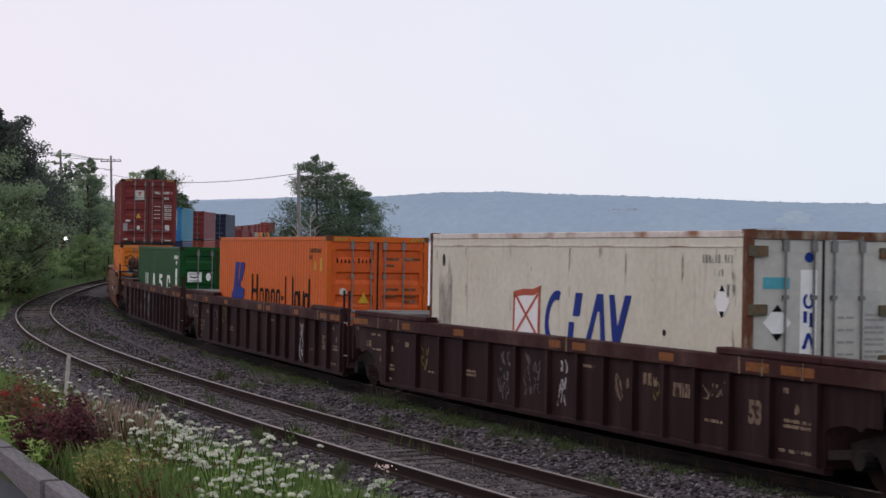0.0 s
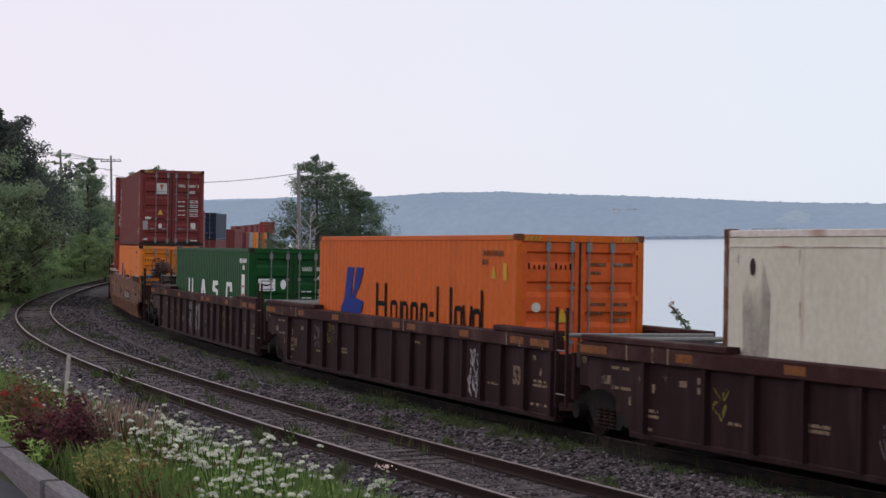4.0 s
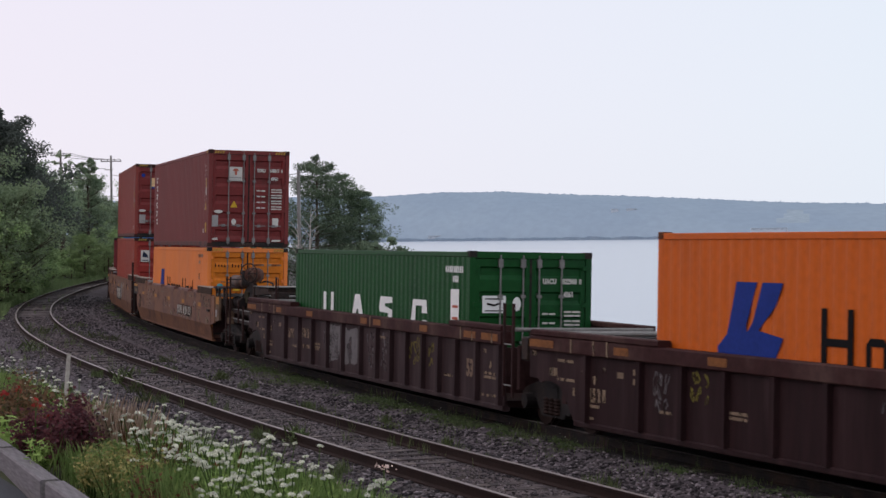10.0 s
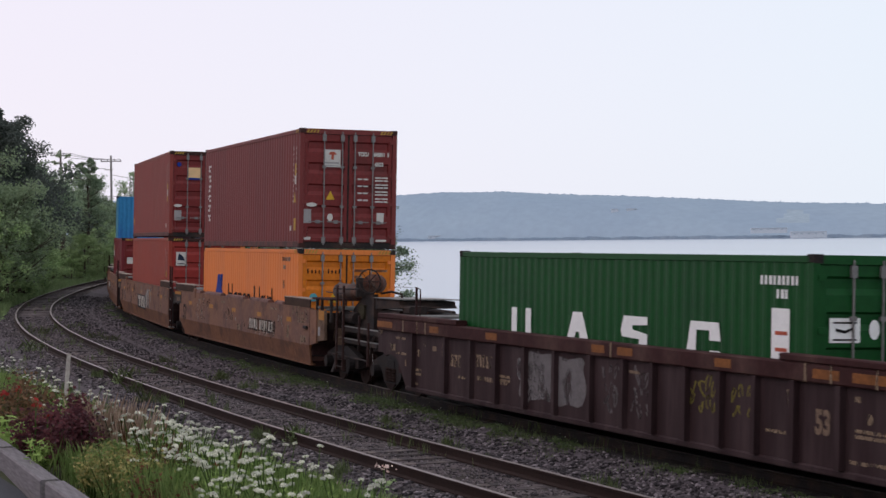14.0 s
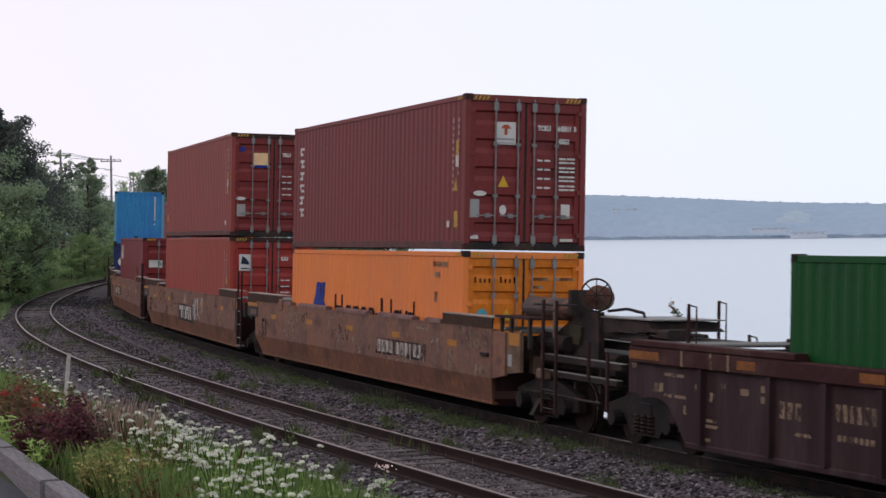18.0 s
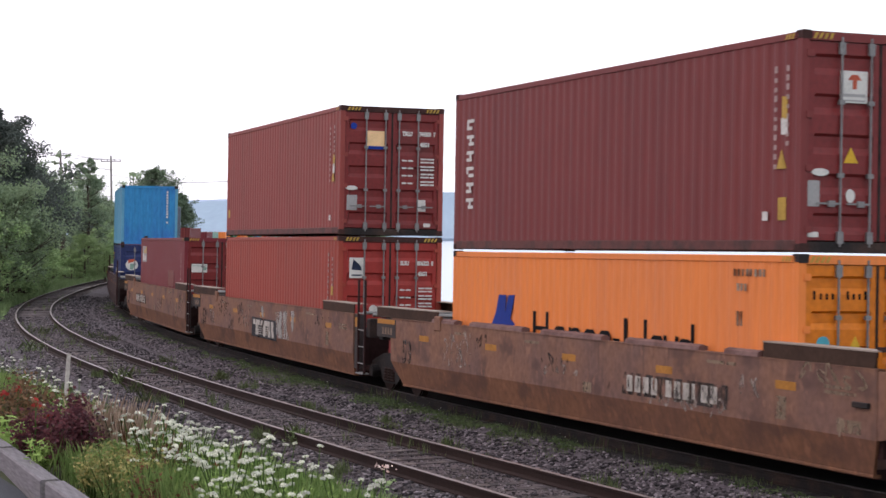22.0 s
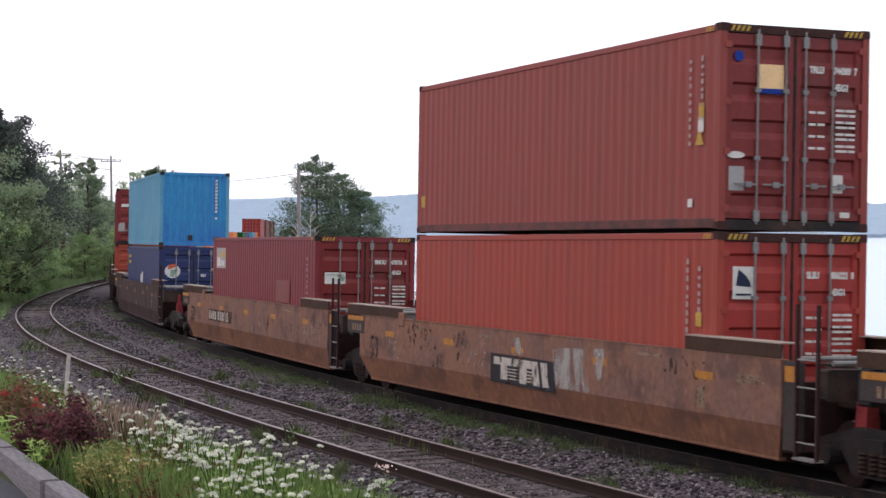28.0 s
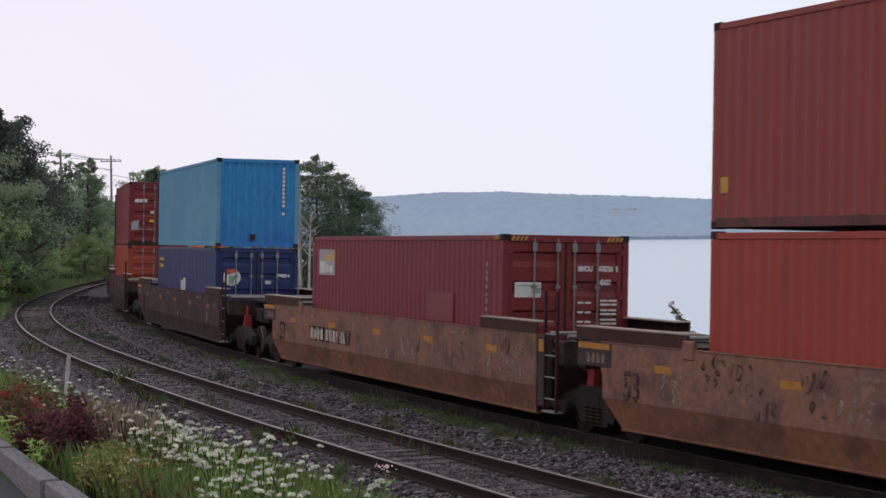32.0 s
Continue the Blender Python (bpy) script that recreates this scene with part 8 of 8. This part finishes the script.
bush("green_plant", "soft yellow-green grassy plant beside the straw grass", 43.3, 11.95, 0.36, 0.5, 1300, 0.05, M_BEDGRASS, 22, 0.12)
bush("russet_shrub", "olive and russet leafy shrub beside the timber kerb", 40.8, 12.0, 0.5, 0.55, 1400, 0.042, M_OLIVERED, 23)
for i, (s, v, h) in enumerate(((44.7, 12.07, 0.36), (45.05, 12.2, 0.34), (45.4, 12.2, 0.3), (43.95, 11.85, 0.42), (45.85, 12.15, 0.3), (46.2, 12.1, 0.28), (45.6, 12.3, 0.25), (46.7, 11.8, 0.3), (47.0, 11.75, 0.34))):
    bush("russet_plant", "russet seed heads among the grass of the bed", s, v, h, 0.24, 190, 0.03, M_RUSSET, 30 + i)
bush("yellow_green_shrub", "yellow-green leafy shrub beside the timber kerb", 44.75, 12.12, 0.42, 0.45, 800, 0.027, M_YELLEAF, 6)
bush("green_plant", "bright green narrow-leaved plant beside the timber kerb", 42.75, 12.3, 0.3, 0.28, 380, 0.06, M_GRASS, 7, 0.25)
bush("green_plant", "bright green narrow-leaved plant beside the timber kerb", 41.0, 12.15, 0.3, 0.5, 300, 0.1, M_GRASS, 8, 0.25)
bush("green_plant", "dull green low plant on the bank", 46.9, 11.55, 0.26, 0.34, 380, 0.045, M_SHRUB, 9)
bush("russet_plant", "russet seed heads on the bank", 43.6, 11.7, 0.36, 0.25, 160, 0.045, M_RUSSET, 10)
for i, (s, v, h) in enumerate(((40.2, 12.1, 0.42), (40.6, 12.05, 0.5), (39.9, 12.1, 0.34), (42.0, 12.2, 0.48), (42.4, 12.2, 0.4), (44.0, 12.0, 0.3), (44.6, 11.6, 0.3))):
    x, y, z = land(s, v)
    t = thing("red_lily", "red lily flower on a thin stem", "flower", "red lilies in the bed", at=pose(x, y, z))
    part("stem", Geo().tube([(0, 0, -0.03), (0.02, 0.01, h)], 0.005, 4), M_STEM, t)
    rs = np.random.RandomState(400 + i)
    part("petals", leaf_mesh("petals", np.array([(0.02, 0.01, h)]) + rs.normal(size=(9, 3)) * 0.016, 0.05, M_REDPETAL, rs), None, t)
for i, (s, v, h) in enumerate(((40.6, 8.7, 0.62), (41.2, 8.9, 0.3), (40.0, 8.9, 0.3))):
    x, y, z = land(s, v)
    t = thing("pale_flower", "pale pink flower cluster on a leafy stem", "flower", "pale flowers by the track", at=pose(x, y, z))
    part("stem", Geo().tube([(0, 0, -0.03), (0.0, 0.02, h)], 0.006, 4), M_STEM, t)
    rs = np.random.RandomState(450 + i)
    part("petals", leaf_mesh("petals", np.array([(0, 0.02, h)]) + rs.normal(size=(22, 3)) * np.array([0.05, 0.03, 0.012]), 0.045, M_PINKPETAL, rs), None, t)
    part("foliage", leaf_mesh("foliage", np.array([(0, 0.02, h * 0.75)]) + rs.normal(size=(30, 3)) * 0.05, 0.05, M_SHRUB, rs), None, t)

# timber kerb, stake, road
kerb = thing("timber_kerb", "silvered landscape timbers edging the road", "kerb", kind="structure")
for i in range(8):
    s = 36.2 + i * 2.2
    p = track(s, 12.3 + (s - 40.7) * 0.06)
    b = part("timber", Geo().box(-1.097, 1.097, -0.07, 0.07, -0.06, 0.235, 0.012), M_TIMBER, kerb)
    b.matrix_world = Matrix.Translation((p.x, p.y, 1.43)) @ Matrix.Rotation(heading(s) - 0.06 + random.Random(i).uniform(-0.01, 0.01), 4, "Z")
stake = thing("marker_stake", "whitened wooden marker stake leaning on the bank", "stake", at=pose(-4.65, 24.0, 1.25, 0, 5.0, 20))
part("post", Geo().box(-0.022, 0.022, -0.022, 0.022, -0.2, 0.645, 0.004), M_BIRCH, stake)


# ---- cars on the road behind the wood ----
M_CARPAINT = mat("dark_grey_car_paint", (0.04, 0.042, 0.05), 0.3, 0.3, var=0.1, scale=2, fine=20, bump=0, spec=0.5)
M_TYRE = mat("black_rubber", (0.012, 0.012, 0.012), 0.85, var=0.2, scale=4, fine=20, bump=0.1)
M_CARGLASS = mat("dark_car_glass", (0.02, 0.025, 0.03), 0.1, var=0.1, scale=2, fine=20, bump=0, spec=0.6)
M_HEADLIGHT = bpy.data.materials.new("lit_headlight")
M_HEADLIGHT.use_nodes = True
_b = M_HEADLIGHT.node_tree.nodes["Principled BSDF"]
_b.inputs["Emission Color"].default_value, _b.inputs["Emission Strength"].default_value = (1.0, 0.9, 0.75, 1), 60.0


def car(passes, beacon=False):
    """A saloon with its headlights on that comes down the road and passes the wood at that time."""
    t = thing("car", "dark car with lit headlights on the road behind the trees", "car", "cars on the road")
    side = [(-2.2, 0.35), (2.2, 0.35), (2.25, 0.62), (2.1, 0.8), (1.0, 0.92), (0.4, 1.4), (-1.2, 1.42), (-1.9, 0.98), (-2.25, 0.9)]
    part("body", Geo().plate([(x, z) for x, z in side], -0.85, 0.85), M_CARPAINT, t)
    part("windscreen", Geo().add([(1.01, -0.7, 0.94), (1.01, 0.7, 0.94), (0.43, 0.62, 1.39), (0.43, -0.62, 1.39)], [(0, 1, 2, 3)]), M_CARGLASS, t)
    for x in (-1.35, 1.4):
        for y in (-0.78, 0.78):
            part("wheel", Geo().cyl((x, y - 0.1, 0.33), (x, y + 0.1, 0.33), 0.33, n=16), M_TYRE, t)
    for y in (-0.62, 0.62):
        part("headlight", Geo().cyl((2.2, y, 0.68), (2.275, y, 0.68), 0.16, n=12), M_HEADLIGHT, t, "lit white headlight")
    if beacon:
        part("roof_rack", Geo().box(-1.0, 0.2, -0.6, 0.6, 1.44, 2.0, 0.05), M_CARPAINT, t, "dark box on the roof")
        for y in (-0.4, 0.0, 0.4):
            part("roof_lamp", Geo().cyl((0.2, y, 2.1), (0.3, y, 2.1), 0.14, n=10), M_AMBERLAMP, t, "lit amber roof lamp")
    rows = []
    for i in range(41):
        tt = i * 0.8
        s = -163 + 16.5 * (tt - passes)
        v = float(np.interp(s, (-160, -60, 10), (18, 19, 27)))
        c = min(max(s, -500), 190)
        p, h = track(c, v), heading(c)
        rows.append((tt, pose(p.x + (s - c) * math.cos(h), p.y + (s - c) * math.sin(h), ground_z(c, v) + 0.02, 0, 0, math.degrees(h))))
    DRIVEN.append((t, rows))


M_AMBERLAMP = M_HEADLIGHT.copy()
M_AMBERLAMP.name = "lit_amber_lamp"
_b = M_AMBERLAMP.node_tree.nodes["Principled BSDF"]
_b.inputs["Emission Color"].default_value, _b.inputs["Emission Strength"].default_value = (1.0, 0.25, 0.03, 1), 8.0
DRIVEN = []
for passes in (0.2, 12.0, 18.8, 30.9):
    car(passes)
car(1.6, True)
# ---- what moves ----
def motions():
    """The train rolls along the curve at walking pace times two."""
    times = [i * 0.8 for i in range(41)]
    for ob, s, half, lift, shift in MOVING:
        walk(ob, [(t, riding(s + travelled(t), half, lift, shift)) for t in times])
    for ob, rows in DRIVEN:
        walk(ob, rows)
    fast = [i * 0.2 for i in range(161)]
    for w, x in SPINNING:
        walk(w, [(t, pose(x, 0, 0.42) @ Matrix.Rotation(travelled(t) / 0.42, 4, "Y")) for t in fast])


motions()
